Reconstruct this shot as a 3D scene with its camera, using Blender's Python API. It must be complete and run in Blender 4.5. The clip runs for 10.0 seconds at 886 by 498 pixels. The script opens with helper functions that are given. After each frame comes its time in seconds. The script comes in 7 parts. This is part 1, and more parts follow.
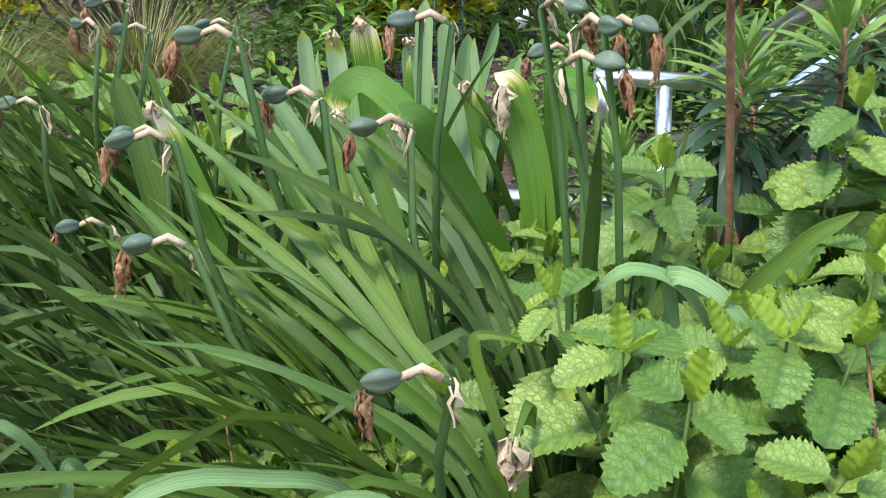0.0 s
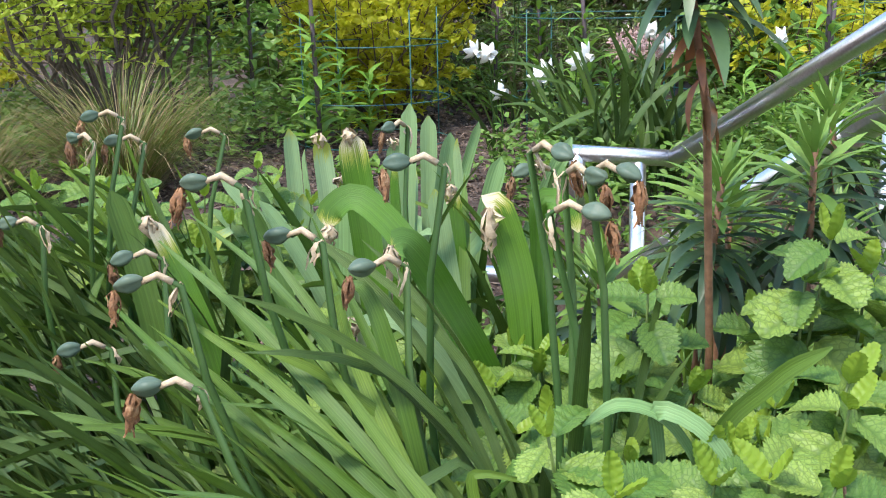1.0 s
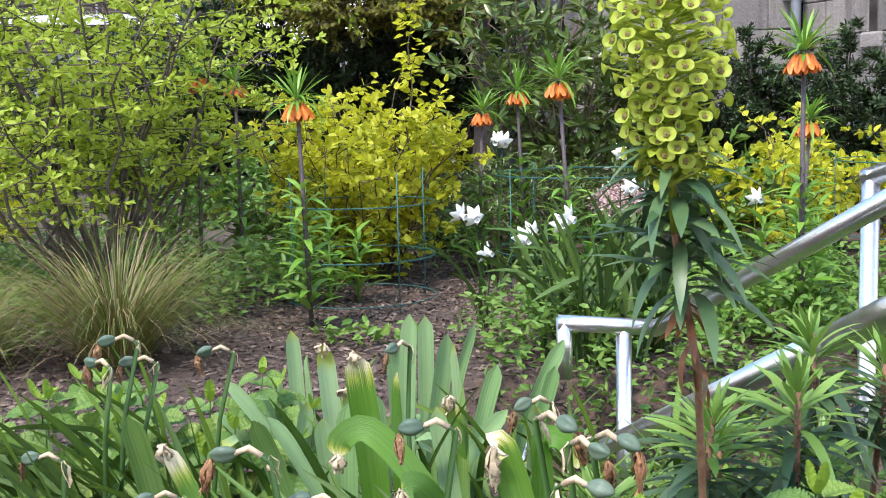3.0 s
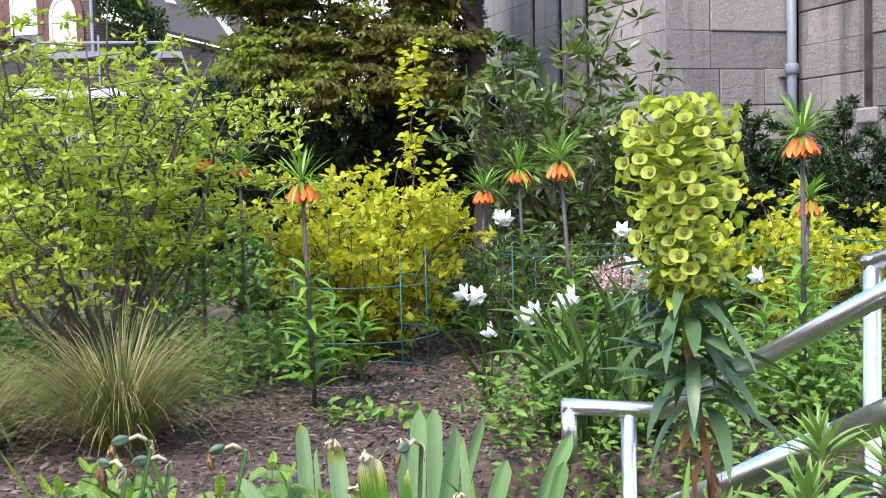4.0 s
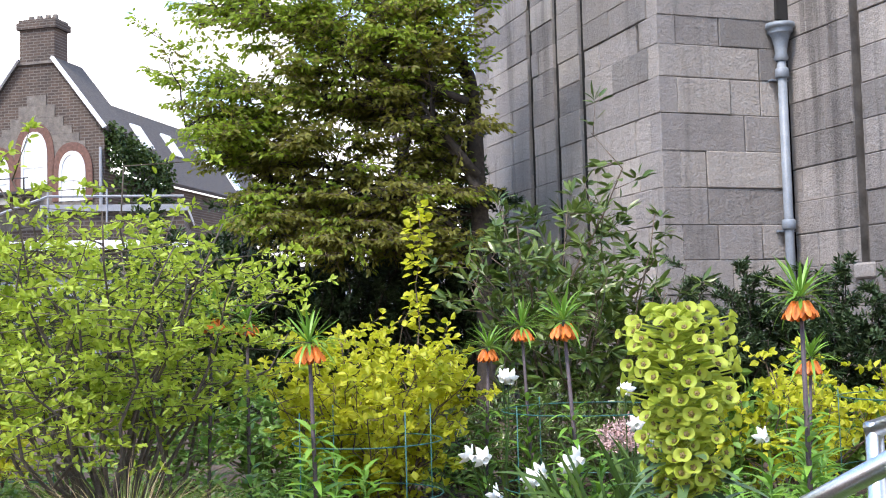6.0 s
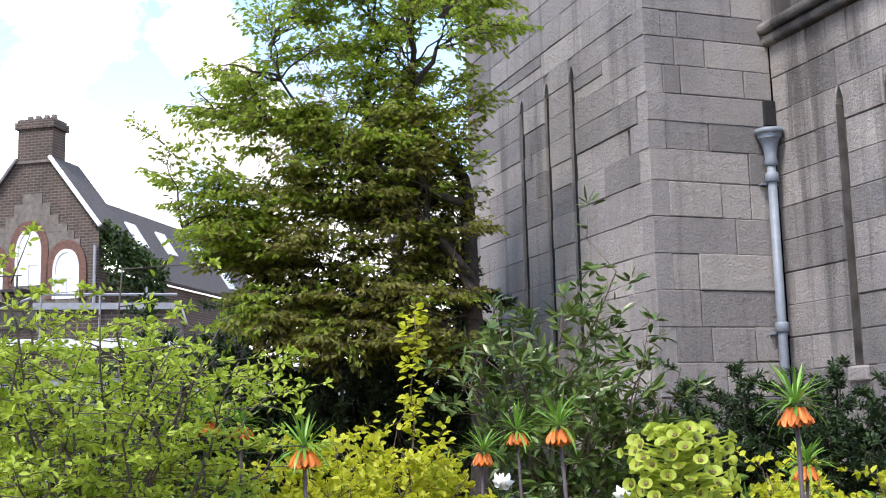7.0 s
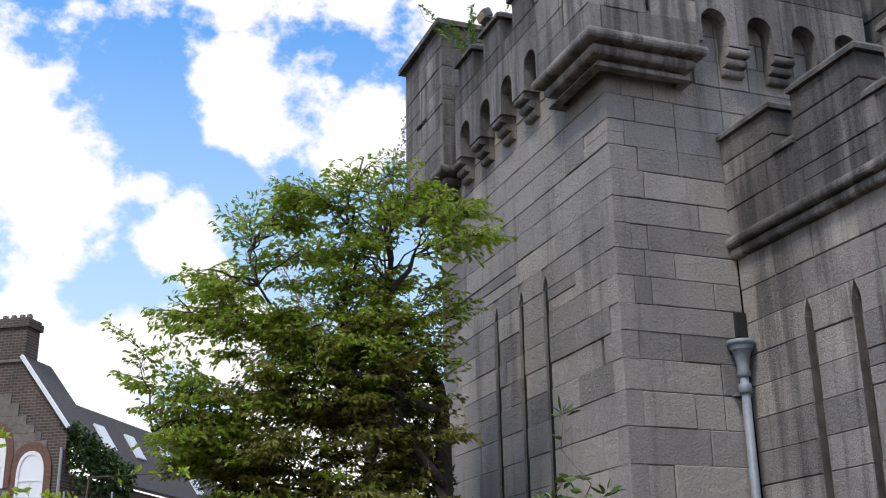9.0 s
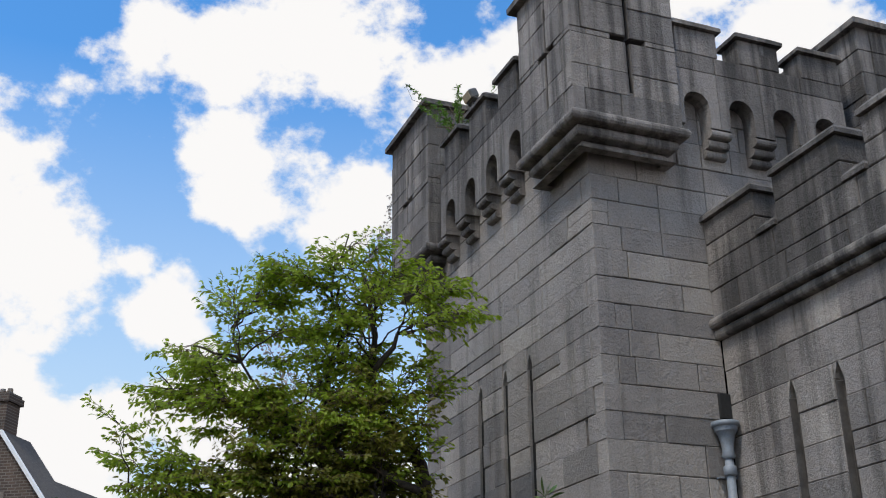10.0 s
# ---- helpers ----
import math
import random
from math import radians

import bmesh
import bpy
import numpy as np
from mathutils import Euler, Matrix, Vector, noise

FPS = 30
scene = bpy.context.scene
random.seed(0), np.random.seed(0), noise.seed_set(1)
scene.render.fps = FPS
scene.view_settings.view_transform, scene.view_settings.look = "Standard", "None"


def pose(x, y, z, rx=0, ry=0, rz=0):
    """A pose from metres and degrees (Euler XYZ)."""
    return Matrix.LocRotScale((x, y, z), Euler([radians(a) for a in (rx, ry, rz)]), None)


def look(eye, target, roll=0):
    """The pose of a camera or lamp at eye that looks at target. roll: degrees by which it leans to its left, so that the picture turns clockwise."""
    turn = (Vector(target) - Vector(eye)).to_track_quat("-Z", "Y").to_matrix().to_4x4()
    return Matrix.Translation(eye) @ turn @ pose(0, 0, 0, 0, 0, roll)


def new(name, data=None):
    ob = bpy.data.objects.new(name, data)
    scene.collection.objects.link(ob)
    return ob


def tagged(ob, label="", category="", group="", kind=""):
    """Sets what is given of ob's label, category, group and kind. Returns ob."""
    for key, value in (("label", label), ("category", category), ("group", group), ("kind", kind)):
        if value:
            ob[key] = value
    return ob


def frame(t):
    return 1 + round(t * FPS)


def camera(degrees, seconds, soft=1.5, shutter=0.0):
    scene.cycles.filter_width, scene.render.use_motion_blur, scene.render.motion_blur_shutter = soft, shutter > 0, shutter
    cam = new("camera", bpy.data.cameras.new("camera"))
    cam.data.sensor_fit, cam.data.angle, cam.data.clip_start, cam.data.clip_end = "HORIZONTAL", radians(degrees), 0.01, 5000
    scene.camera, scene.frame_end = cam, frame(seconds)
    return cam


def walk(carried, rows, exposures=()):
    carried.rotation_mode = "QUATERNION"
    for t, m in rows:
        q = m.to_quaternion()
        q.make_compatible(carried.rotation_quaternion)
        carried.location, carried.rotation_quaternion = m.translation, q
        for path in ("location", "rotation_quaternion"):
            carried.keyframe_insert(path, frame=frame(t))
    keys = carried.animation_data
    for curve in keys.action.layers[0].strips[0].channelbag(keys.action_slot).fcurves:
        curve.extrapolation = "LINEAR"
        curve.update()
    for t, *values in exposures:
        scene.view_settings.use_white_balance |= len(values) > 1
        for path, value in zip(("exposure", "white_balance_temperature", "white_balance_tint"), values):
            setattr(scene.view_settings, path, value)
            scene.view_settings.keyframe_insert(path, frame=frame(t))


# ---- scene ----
cam = camera(42.4, 10.0, soft=1.1)
METRES, EYE, TILT, LEAN, TURN = 0.55, 0.55, -16.0, 1.0, -16.5
ROWS = [
    (0.0, 0.0, 0.0, 0.0, -0.0, 0.0, -0.0),
    (0.5, -0.0072, -0.0467, 0.0776, -0.75, 1.28, 0.34),
    (1.0, -0.0358, -0.0891, 0.1406, -1.33, 2.5, 0.55),
    (1.5, -0.0592, -0.1383, 0.2123, -1.87, 3.62, 0.61),
    (2.0, -0.082, -0.1824, 0.2768, -2.07, 5.06, 0.76),
    (2.5, -0.0848, -0.2238, 0.3271, -2.17, 6.97, 0.92),
    (4.0, -0.1282, -0.3238, 0.4548, -2.29, 12.3, 1.13),
    (4.5, -0.1402, -0.3496, 0.4717, -2.24, 13.94, 1.16),
    (5.0, -0.1432, -0.3824, 0.4912, -2.17, 15.63, 1.2),
    (5.5, -0.1468, -0.4363, 0.5037, -2.1, 17.54, 1.2),
    (7.0, -0.189, -0.5633, 0.5287, -2.6, 24.69, 1.08),
    (7.5, -0.1926, -0.6008, 0.5318, -2.85, 27.34, 1.0),
    (8.0, -0.194, -0.6351, 0.5322, -3.21, 30.23, 0.92),
    (8.5, -0.1873, -0.6554, 0.5357, -3.53, 32.55, 0.94),
    (9.0, -0.1813, -0.6569, 0.5379, -4.02, 34.88, 1.03),
    (9.5, -0.175, -0.667, 0.5561, -4.45, 36.7, 1.1),
    (10.0, -0.1451, -0.6862, 0.5624, -4.87, 38.69, 1.03),
]
walk(cam, [(t, pose(0, 0, EYE, TILT, LEAN, TURN) @ pose(METRES * x, METRES * y, METRES * z, 90 + pitch, roll, yaw)) for t, x, y, z, yaw, pitch, roll in ROWS],
     exposures=[(0.0, 0.72, 6500, 14), (2.5, 0.82, 6500, 16), (5.0, 0.98, 6500, 17), (5.5, 0.94, 6500, 17), (7.5, 0.44, 6500, 16), (10.0, -0.42, 6500, 11)])

TAU = 2 * math.pi
rng = np.random.default_rng(7)


def P(r, f, z=0.0):
    """Garden coordinates: r metres to the right of, f metres ahead of the first eye."""
    a = radians(TURN)
    return Vector((r * math.cos(a) - f * math.sin(a), r * math.sin(a) + f * math.cos(a), z))


# ---------------------------------------------------------------- light
world = bpy.data.worlds.new("sky")
scene.world = world
world.use_nodes = True
wt = world.node_tree
wt.nodes.clear()


def wnode(kind, **props):
    n = wt.nodes.new(kind)
    for k, v in props.items():
        setattr(n, k, v)
    return n


SUN_EL, SUN_AZ = 59.0, 237.0
sky = wnode("ShaderNodeTexSky", sky_type="NISHITA", sun_disc=False, sun_elevation=radians(SUN_EL), sun_rotation=radians(SUN_AZ))
wcoord = wnode("ShaderNodeTexCoord")
wmap = wnode("ShaderNodeMapping")
wmap.inputs["Scale"].default_value = (1.0, 1.0, 1.3)
cloud = wnode("ShaderNodeTexNoise")
cloud.inputs["Scale"].default_value, cloud.inputs["Detail"].default_value, cloud.inputs["Roughness"].default_value = 9.0, 11.0, 0.6
wide = wnode("ShaderNodeTexNoise")
wide.inputs["Scale"].default_value, wide.inputs["Detail"].default_value, wide.inputs["Roughness"].default_value = 2.4, 4.0, 0.5


def wmath(op, a, b):
    n = wnode("ShaderNodeMath", operation=op)
    for sock, v in zip(n.inputs, (a, b)):
        if isinstance(v, (int, float)):
            sock.default_value = v
        else:
            wt.links.new(v, sock)
    return n.outputs[0]


def heap(x, y, z, size):
    """How deep a direction lies inside a heap of cloud: 1 at its heart, 0 at its rim, less outside."""
    d = wnode("ShaderNodeVectorMath", operation="DISTANCE")
    wt.links.new(wcoord.outputs["Generated"], d.inputs[0])
    d.inputs[1].default_value = (x, y, z)
    return wmath("SUBTRACT", 1.0, wmath("MULTIPLY", d.outputs["Value"], 1.0 / size))


# the cumulus heaps over the house and the tower (direction, angular size)
HEAPS = [(-0.041, 0.912, 0.407, 0.114), (0.021, 0.929, 0.368, 0.064), (-0.002, 0.950, 0.313, 0.064), (0.117, 0.936, 0.333, 0.042), (0.147, 0.942, 0.302, 0.035),
         (0.092, 0.927, 0.365, 0.022), (0.006, 0.974, 0.225, 0.085), (0.077, 0.972, 0.221, 0.06), (0.155, 0.955, 0.252, 0.06), (0.252, 0.818, 0.516, 0.094),
         (0.207, 0.805, 0.555, 0.084), (0.171, 0.877, 0.448, 0.05), (0.266, 0.858, 0.439, 0.05), (0.215, 0.859, 0.464, 0.055), (0.077, 0.843, 0.532, 0.05),
         (0.138, 0.837, 0.530, 0.045), (0.306, 0.794, 0.525, 0.15), (0.147, 0.895, 0.420, 0.026), (0.573, 0.605, 0.553, 0.114), (0.450, 0.655, 0.607, 0.124), (0.405, 0.728, 0.553, 0.099)]
depth = None
for hx, hy, hz, hs in HEAPS:
    h = heap(hx, hy, hz, hs * 1.12)
    depth = h if depth is None else wmath("MAXIMUM", depth, h)
# elsewhere broken cloud, and a white haze low over the roofs
wsep = wnode("ShaderNodeSeparateXYZ")
wt.links.new(wcoord.outputs["Generated"], wsep.inputs[0])
depth = wmath("MAXIMUM", depth, wmath("MULTIPLY", wmath("SUBTRACT", 0.235, wsep.outputs["Z"]), 9.0))
away = wmath("SUBTRACT", 0.0, heap(0.135, 0.88, 0.42, 0.34))
depth = wmath("MAXIMUM", depth, wmath("MINIMUM", wmath("MULTIPLY", away, 4.0), wmath("MULTIPLY", wmath("SUBTRACT", wide.outputs["Fac"], 0.46), 6.0)))
depth = wmath("MAXIMUM", depth, -0.9)
thick = wmath("ADD", wmath("MULTIPLY", depth, 0.5), wmath("MULTIPLY", wmath("SUBTRACT", cloud.outputs["Fac"], 0.5), 2.6))
cramp = wnode("ShaderNodeValToRGB")
cramp.color_ramp.elements[0].position, cramp.color_ramp.elements[1].position = 0.0, 0.3
cramp.color_ramp.interpolation = "EASE"
wmix = wnode("ShaderNodeMix", data_type="RGBA")
wmix.inputs[7].default_value = (12.8, 12.7, 12.5, 1)
sat = wnode("ShaderNodeMix", data_type="RGBA", blend_type="MULTIPLY")
sat.inputs[0].default_value = 1.0
sat.inputs[7].default_value = (1.1, 2.45, 3.4, 1)
back = wnode("ShaderNodeBackground")
back.inputs["Strength"].default_value = 0.10
wout = wnode("ShaderNodeOutputWorld")
wt.links.new(wcoord.outputs["Generated"], wmap.inputs["Vector"])
wt.links.new(wmap.outputs["Vector"], cloud.inputs["Vector"])
wt.links.new(wmap.outputs["Vector"], wide.inputs["Vector"])
wt.links.new(thick, cramp.inputs["Fac"])
wt.links.new(cramp.outputs["Color"], wmix.inputs[0])
wt.links.new(sky.outputs["Color"], sat.inputs[6])
haze = wnode("ShaderNodeMix", data_type="RGBA")
haze.inputs[7].default_value = (8.5, 10.2, 11.0, 1)
wt.links.new(wmath("MAXIMUM", 0.0, wmath("MINIMUM", 0.85, wmath("MULTIPLY", wmath("SUBTRACT", 0.52, wsep.outputs["Z"]), 2.5))), haze.inputs[0])
wt.links.new(sat.outputs[2], haze.inputs[6])
wt.links.new(haze.outputs[2], wmix.inputs[6])
wt.links.new(wmix.outputs[2], back.inputs["Color"])
wt.links.new(back.outputs["Background"], wout.inputs["Surface"])

sun = new("sun", bpy.data.lights.new("sun", "SUN"))
sun.data.energy, sun.data.angle, sun.data.color = 3.25, radians(12), (1.0, 0.94, 0.85)
saz, sel = radians(SUN_AZ), radians(SUN_EL)
sun_dir = Vector((math.sin(saz) * math.cos(sel), math.cos(saz) * math.cos(sel), math.sin(sel)))
sun.matrix_world = look(sun_dir * 60, (0, 0, 0))


# ---------------------------------------------------------------- materials
def material(name, build):
    m = bpy.data.materials.new(name)
    m.use_nodes = True
    nt = m.node_tree
    bsdf = nt.nodes["Principled BSDF"]
    build(nt, bsdf)
    return m


def noise_node(nt, scale, detail=4.0, rough=0.55, coord="Object", stretch=None):
    tc = nt.nodes.new("ShaderNodeTexCoord")
    n = nt.nodes.new("ShaderNodeTexNoise")
    n.inputs["Scale"].default_value, n.inputs["Detail"].default_value, n.inputs["Roughness"].default_value = scale, detail, rough
    src = tc.outputs[coord]
    if stretch:
        mp = nt.nodes.new("ShaderNodeMapping")
        mp.inputs["Scale"].default_value = stretch
        nt.links.new(src, mp.inputs["Vector"])
        src = mp.outputs["Vector"]
    nt.links.new(src, n.inputs["Vector"])
    return n.outputs["Fac"]


def ramp(nt, fac, stops):
    r = nt.nodes.new("ShaderNodeValToRGB")
    while len(r.color_ramp.elements) < len(stops):
        r.color_ramp.elements.new(0.5)
    for e, (p, c) in zip(r.color_ramp.elements, stops):
        e.position, e.color = p, (*c, 1)
    nt.links.new(fac, r.inputs["Fac"])
    return r.outputs["Color"]


def mixc(nt, fac, a, b, blend="MIX"):
    m = nt.nodes.new("ShaderNodeMix")
    m.data_type, m.blend_type = "RGBA", blend
    for sock, v in ((m.inputs[0], fac), (m.inputs[6], a), (m.inputs[7], b)):
        if hasattr(v, "is_linked"):
            nt.links.new(v, sock)
        elif isinstance(v, (int, float)):
            sock.default_value = v
        else:
            sock.default_value = (*v, 1)
    return m.outputs[2]


def math_node(nt, op, a, b=0.0):
    m = nt.nodes.new("ShaderNodeMath")
    m.operation = op
    for sock, v in zip(m.inputs, (a, b)):
        if hasattr(v, "is_linked"):
            nt.links.new(v, sock)
        else:
            sock.default_value = v
    if op == "MULTIPLY_ADD":
        m.inputs[2].default_value = b
    return m.outputs[0]


def bump(nt, bsdf, height, strength, dist=0.01):
    b = nt.nodes.new("ShaderNodeBump")
    b.inputs["Strength"].default_value, b.inputs["Distance"].default_value = strength, dist
    nt.links.new(height, b.inputs["Height"])
    nt.links.new(b.outputs["Normal"], bsdf.inputs["Normal"])


def object_random(nt):
    return nt.nodes.new("ShaderNodeObjectInfo").outputs["Random"]


def island_random(nt):
    return nt.nodes.new("ShaderNodeNewGeometry").outputs["Random Per Island"]


def leaf_material(name, dark, light, rough=0.5, through_light=0.25, island=True, scale=60.0, streak=None, hue=None, spec=0.4):
    """Leaf green with per-leaf variation, blotches and some light passing through."""
    def build(nt, bsdf):
        rnd = island_random(nt) if island else object_random(nt)
        base = ramp(nt, rnd, [(0.0, dark), (1.0, light)])
        n = noise_node(nt, scale, 3.0, stretch=streak)
        base = mixc(nt, math_node(nt, "MULTIPLY", n, 0.5), base, [c * 0.55 for c in dark])
        if hue:
            big = noise_node(nt, hue[0], 2.0)
            base = mixc(nt, ramp(nt, big, [(0.42, (0, 0, 0)), (0.62, (1, 1, 1))]), base, hue[1])
        nt.links.new(base, bsdf.inputs["Base Color"])
        bsdf.inputs["Roughness"].default_value = rough
        bsdf.inputs["Specular IOR Level"].default_value = spec
        bump(nt, bsdf, n, 0.25, 0.002)
        tr = nt.nodes.new("ShaderNodeBsdfTranslucent")
        nt.links.new(base, tr.inputs["Color"])
        mx = nt.nodes.new("ShaderNodeMixShader")
        mx.inputs[0].default_value = through_light
        nt.links.new(bsdf.outputs[0], mx.inputs[1])
        nt.links.new(tr.outputs[0], mx.inputs[2])
        nt.links.new(mx.outputs[0], nt.nodes["Material Output"].inputs["Surface"])
    return material(name, build)


def rough_material(name, stops, scale, rough=0.85, bump_s=0.4, bump_scale=None, metal=0.0, rnd=0.0, island=False, stretch=None, dist=0.01):
    """A surface whose colour wanders over the stops, with fine relief and optional piece-to-piece variation."""
    def build(nt, bsdf):
        n = noise_node(nt, scale, 6.0, 0.62, stretch=stretch)
        col = ramp(nt, n, stops)
        fine = noise_node(nt, bump_scale or scale * 9, 4.0, 0.6, stretch=stretch)
        col = mixc(nt, 0.5, col, ramp(nt, fine, [(0.3, (0.75, 0.75, 0.75)), (0.7, (1.2, 1.2, 1.2))]), "MULTIPLY")
        if rnd:
            r = island_random(nt) if island else object_random(nt)
            col = mixc(nt, 1.0, col, ramp(nt, r, [(0.0, (1 - rnd,) * 3), (1.0, (1 + rnd,) * 3)]), "MULTIPLY")
        nt.links.new(col, bsdf.inputs["Base Color"])
        bsdf.inputs["Roughness"].default_value, bsdf.inputs["Metallic"].default_value = rough, metal
        bump(nt, bsdf, fine, bump_s, dist)
    return material(name, build)


def stone_build(nt, bsdf, soot=0.0):
    rnd = object_random(nt)
    geo = nt.nodes.new("ShaderNodeNewGeometry")
    # positions in the world keep stains running over the joints
    def wnoise(scale, stretch, detail=5.0, rough=0.6):
        mp = nt.nodes.new("ShaderNodeMapping")
        mp.inputs["Scale"].default_value = stretch
        nt.links.new(geo.outputs["Position"], mp.inputs["Vector"])
        n = nt.nodes.new("ShaderNodeTexNoise")
        n.inputs["Scale"].default_value, n.inputs["Detail"].default_value, n.inputs["Roughness"].default_value = scale, detail, rough
        nt.links.new(mp.outputs["Vector"], n.inputs["Vector"])
        return n.outputs["Fac"]
    base = ramp(nt, rnd, [(0.0, (0.19, 0.176, 0.166)), (0.25, (0.256, 0.234, 0.222)), (0.75, (0.305, 0.279, 0.26)), (1.0, (0.372, 0.338, 0.307))])
    big = wnoise(0.9, (1, 1, 0.35))
    base = mixc(nt, math_node(nt, "MULTIPLY", ramp(nt, big, [(0.45 - 0.12 * soot, (0, 0, 0)), (0.68 - 0.12 * soot, (1, 1, 1))]), 0.4 + 0.45 * soot), base, (0.085 - 0.022 * soot, 0.077 - 0.02 * soot, 0.074 - 0.02 * soot))
    streak = wnoise(3.0, (1.6, 1.6, 0.12))
    base = mixc(nt, math_node(nt, "MULTIPLY", ramp(nt, streak, [(0.54 - 0.1 * soot, (0, 0, 0)), (0.66 - 0.08 * soot, (1, 1, 1))]), 0.45 + 0.4 * soot), base, (0.07 - 0.03 * soot, 0.064 - 0.027 * soot, 0.06 - 0.025 * soot))
    pale = wnoise(4.0, (1, 1, 0.4))
    base = mixc(nt, math_node(nt, "MULTIPLY", ramp(nt, pale, [(0.64, (0, 0, 0)), (0.74, (1, 1, 1))]), 0.3), base, (0.46, 0.45, 0.43))
    fine = wnoise(38.0, (1, 1, 1), 6.0, 0.7)
    base = mixc(nt, 0.7, base, ramp(nt, fine, [(0.3, (0.72, 0.72, 0.72)), (0.7, (1.22, 1.22, 1.22))]), "MULTIPLY")
    nt.links.new(base, bsdf.inputs["Base Color"])
    bsdf.inputs["Roughness"].default_value = 0.9
    bump(nt, bsdf, math_node(nt, "ADD", fine, math_node(nt, "MULTIPLY", wnoise(9.0, (1, 1, 1)), 1.5)), 0.8, 0.02)


STONE = material("weathered_limestone", stone_build)
SOOTY = material("sooty_weathered_limestone", lambda nt, bsdf: stone_build(nt, bsdf, 0.7))
WINGSTONE = material("stained_limestone", lambda nt, bsdf: stone_build(nt, bsdf, 0.4))
# dark joints, which also paint the shadow lines under the blocks
MORTAR = rough_material("dark_shadow_line_mortar", [(0.3, (0.04, 0.036, 0.034)), (0.7, (0.15, 0.138, 0.13))], 3.0)
PALE_MORTAR = rough_material("lime_mortar", [(0.3, (0.13, 0.122, 0.116)), (0.7, (0.25, 0.235, 0.222))], 3.0)
DARKSTONE = material("sooty_limestone", lambda nt, bsdf: stone_build(nt, bsdf, 0.95))
# near-black, so that the darkness of openings is put into the colour
RECESS_SHADE = rough_material("near_black_recess_shade", [(0.3, (0.012, 0.012, 0.012)), (0.7, (0.02, 0.02, 0.02))], 3.0)
MULCH = rough_material("bark_mulch", [(0.3, (0.035, 0.022, 0.016)), (0.55, (0.085, 0.055, 0.04)), (0.75, (0.17, 0.115, 0.085))], 14.0, 0.95, 0.9, 60.0, dist=0.02)
CHIPS = rough_material("bark_chips", [(0.3, (0.045, 0.03, 0.024)), (0.7, (0.2, 0.145, 0.112))], 20.0, 0.9, 0.6, 90.0, rnd=0.75, island=True)
STEEL = rough_material("brushed_steel", [(0.3, (0.62, 0.62, 0.63)), (0.7, (0.72, 0.72, 0.73))], 8.0, 0.3, 0.08, 150.0, metal=1.0)
PIPE = rough_material("painted_pipe", [(0.3, (0.16, 0.185, 0.215)), (0.7, (0.24, 0.27, 0.31))], 5.0, 0.5, 0.2, 60.0)
BARK = rough_material("bark", [(0.3, (0.022, 0.018, 0.014)), (0.7, (0.07, 0.055, 0.043))], 20.0, 0.95, 0.7, 70.0)
TWIG = rough_material("brown_twig", [(0.3, (0.07, 0.05, 0.035)), (0.7, (0.17, 0.125, 0.09))], 30.0, 0.9, 0.5, 120.0)


# ---------------------------------------------------------------- mesh helpers
def mesh(name, verts, faces, smooth=False):
    me = bpy.data.meshes.new(name)
    me.from_pydata([tuple(v) for v in verts] if not isinstance(verts, np.ndarray) else verts.tolist(), [], faces if isinstance(faces, list) else faces.tolist())
    if smooth:
        me.polygons.foreach_set("use_smooth", [True] * len(me.polygons))
    me.update()
    return me


def part(name, me, mat, parent=None, label="", m=None):
    if isinstance(me, bmesh.types.BMesh):
        bm, me = me, bpy.data.meshes.new(name)
        bm.to_mesh(me)
        bm.free()
    if not me.materials:
        me.materials.append(mat)
    ob = new(name, me)
    if me.materials[0] != mat:
        ob.material_slots[0].link = "OBJECT"
        ob.material_slots[0].material = mat
    if parent:
        ob.parent = parent
    if m is not None:
        ob.matrix_local = m
    if label:
        ob["label"] = label
    return ob


def thing(name, m, label, category, group="", kind=""):
    ob = new(name)
    ob.empty_display_size = 0.05
    ob.matrix_world = m if isinstance(m, Matrix) else Matrix.Translation(m)
    return tagged(ob, label, category, group, kind)


def box(bm, x0, x1, y0, y1, z0, z1, bevel=0.0):
    vs = [bm.verts.new(p) for p in ((x0, y0, z0), (x1, y0, z0), (x1, y1, z0), (x0, y1, z0), (x0, y0, z1), (x1, y0, z1), (x1, y1, z1), (x0, y1, z1))]
    fs = [bm.faces.new([vs[i] for i in q]) for q in ((0, 3, 2, 1), (4, 5, 6, 7), (0, 1, 5, 4), (1, 2, 6, 5), (2, 3, 7, 6), (3, 0, 4, 7))]
    if bevel:
        bmesh.ops.bevel(bm, geom=list({e for f in fs for e in f.edges}), offset=bevel, segments=1, affect="EDGES")


def boxes(*specs, bevel=0.0):
    bm = bmesh.new()
    for s in specs:
        box(bm, *s, bevel=bevel)
    return bm


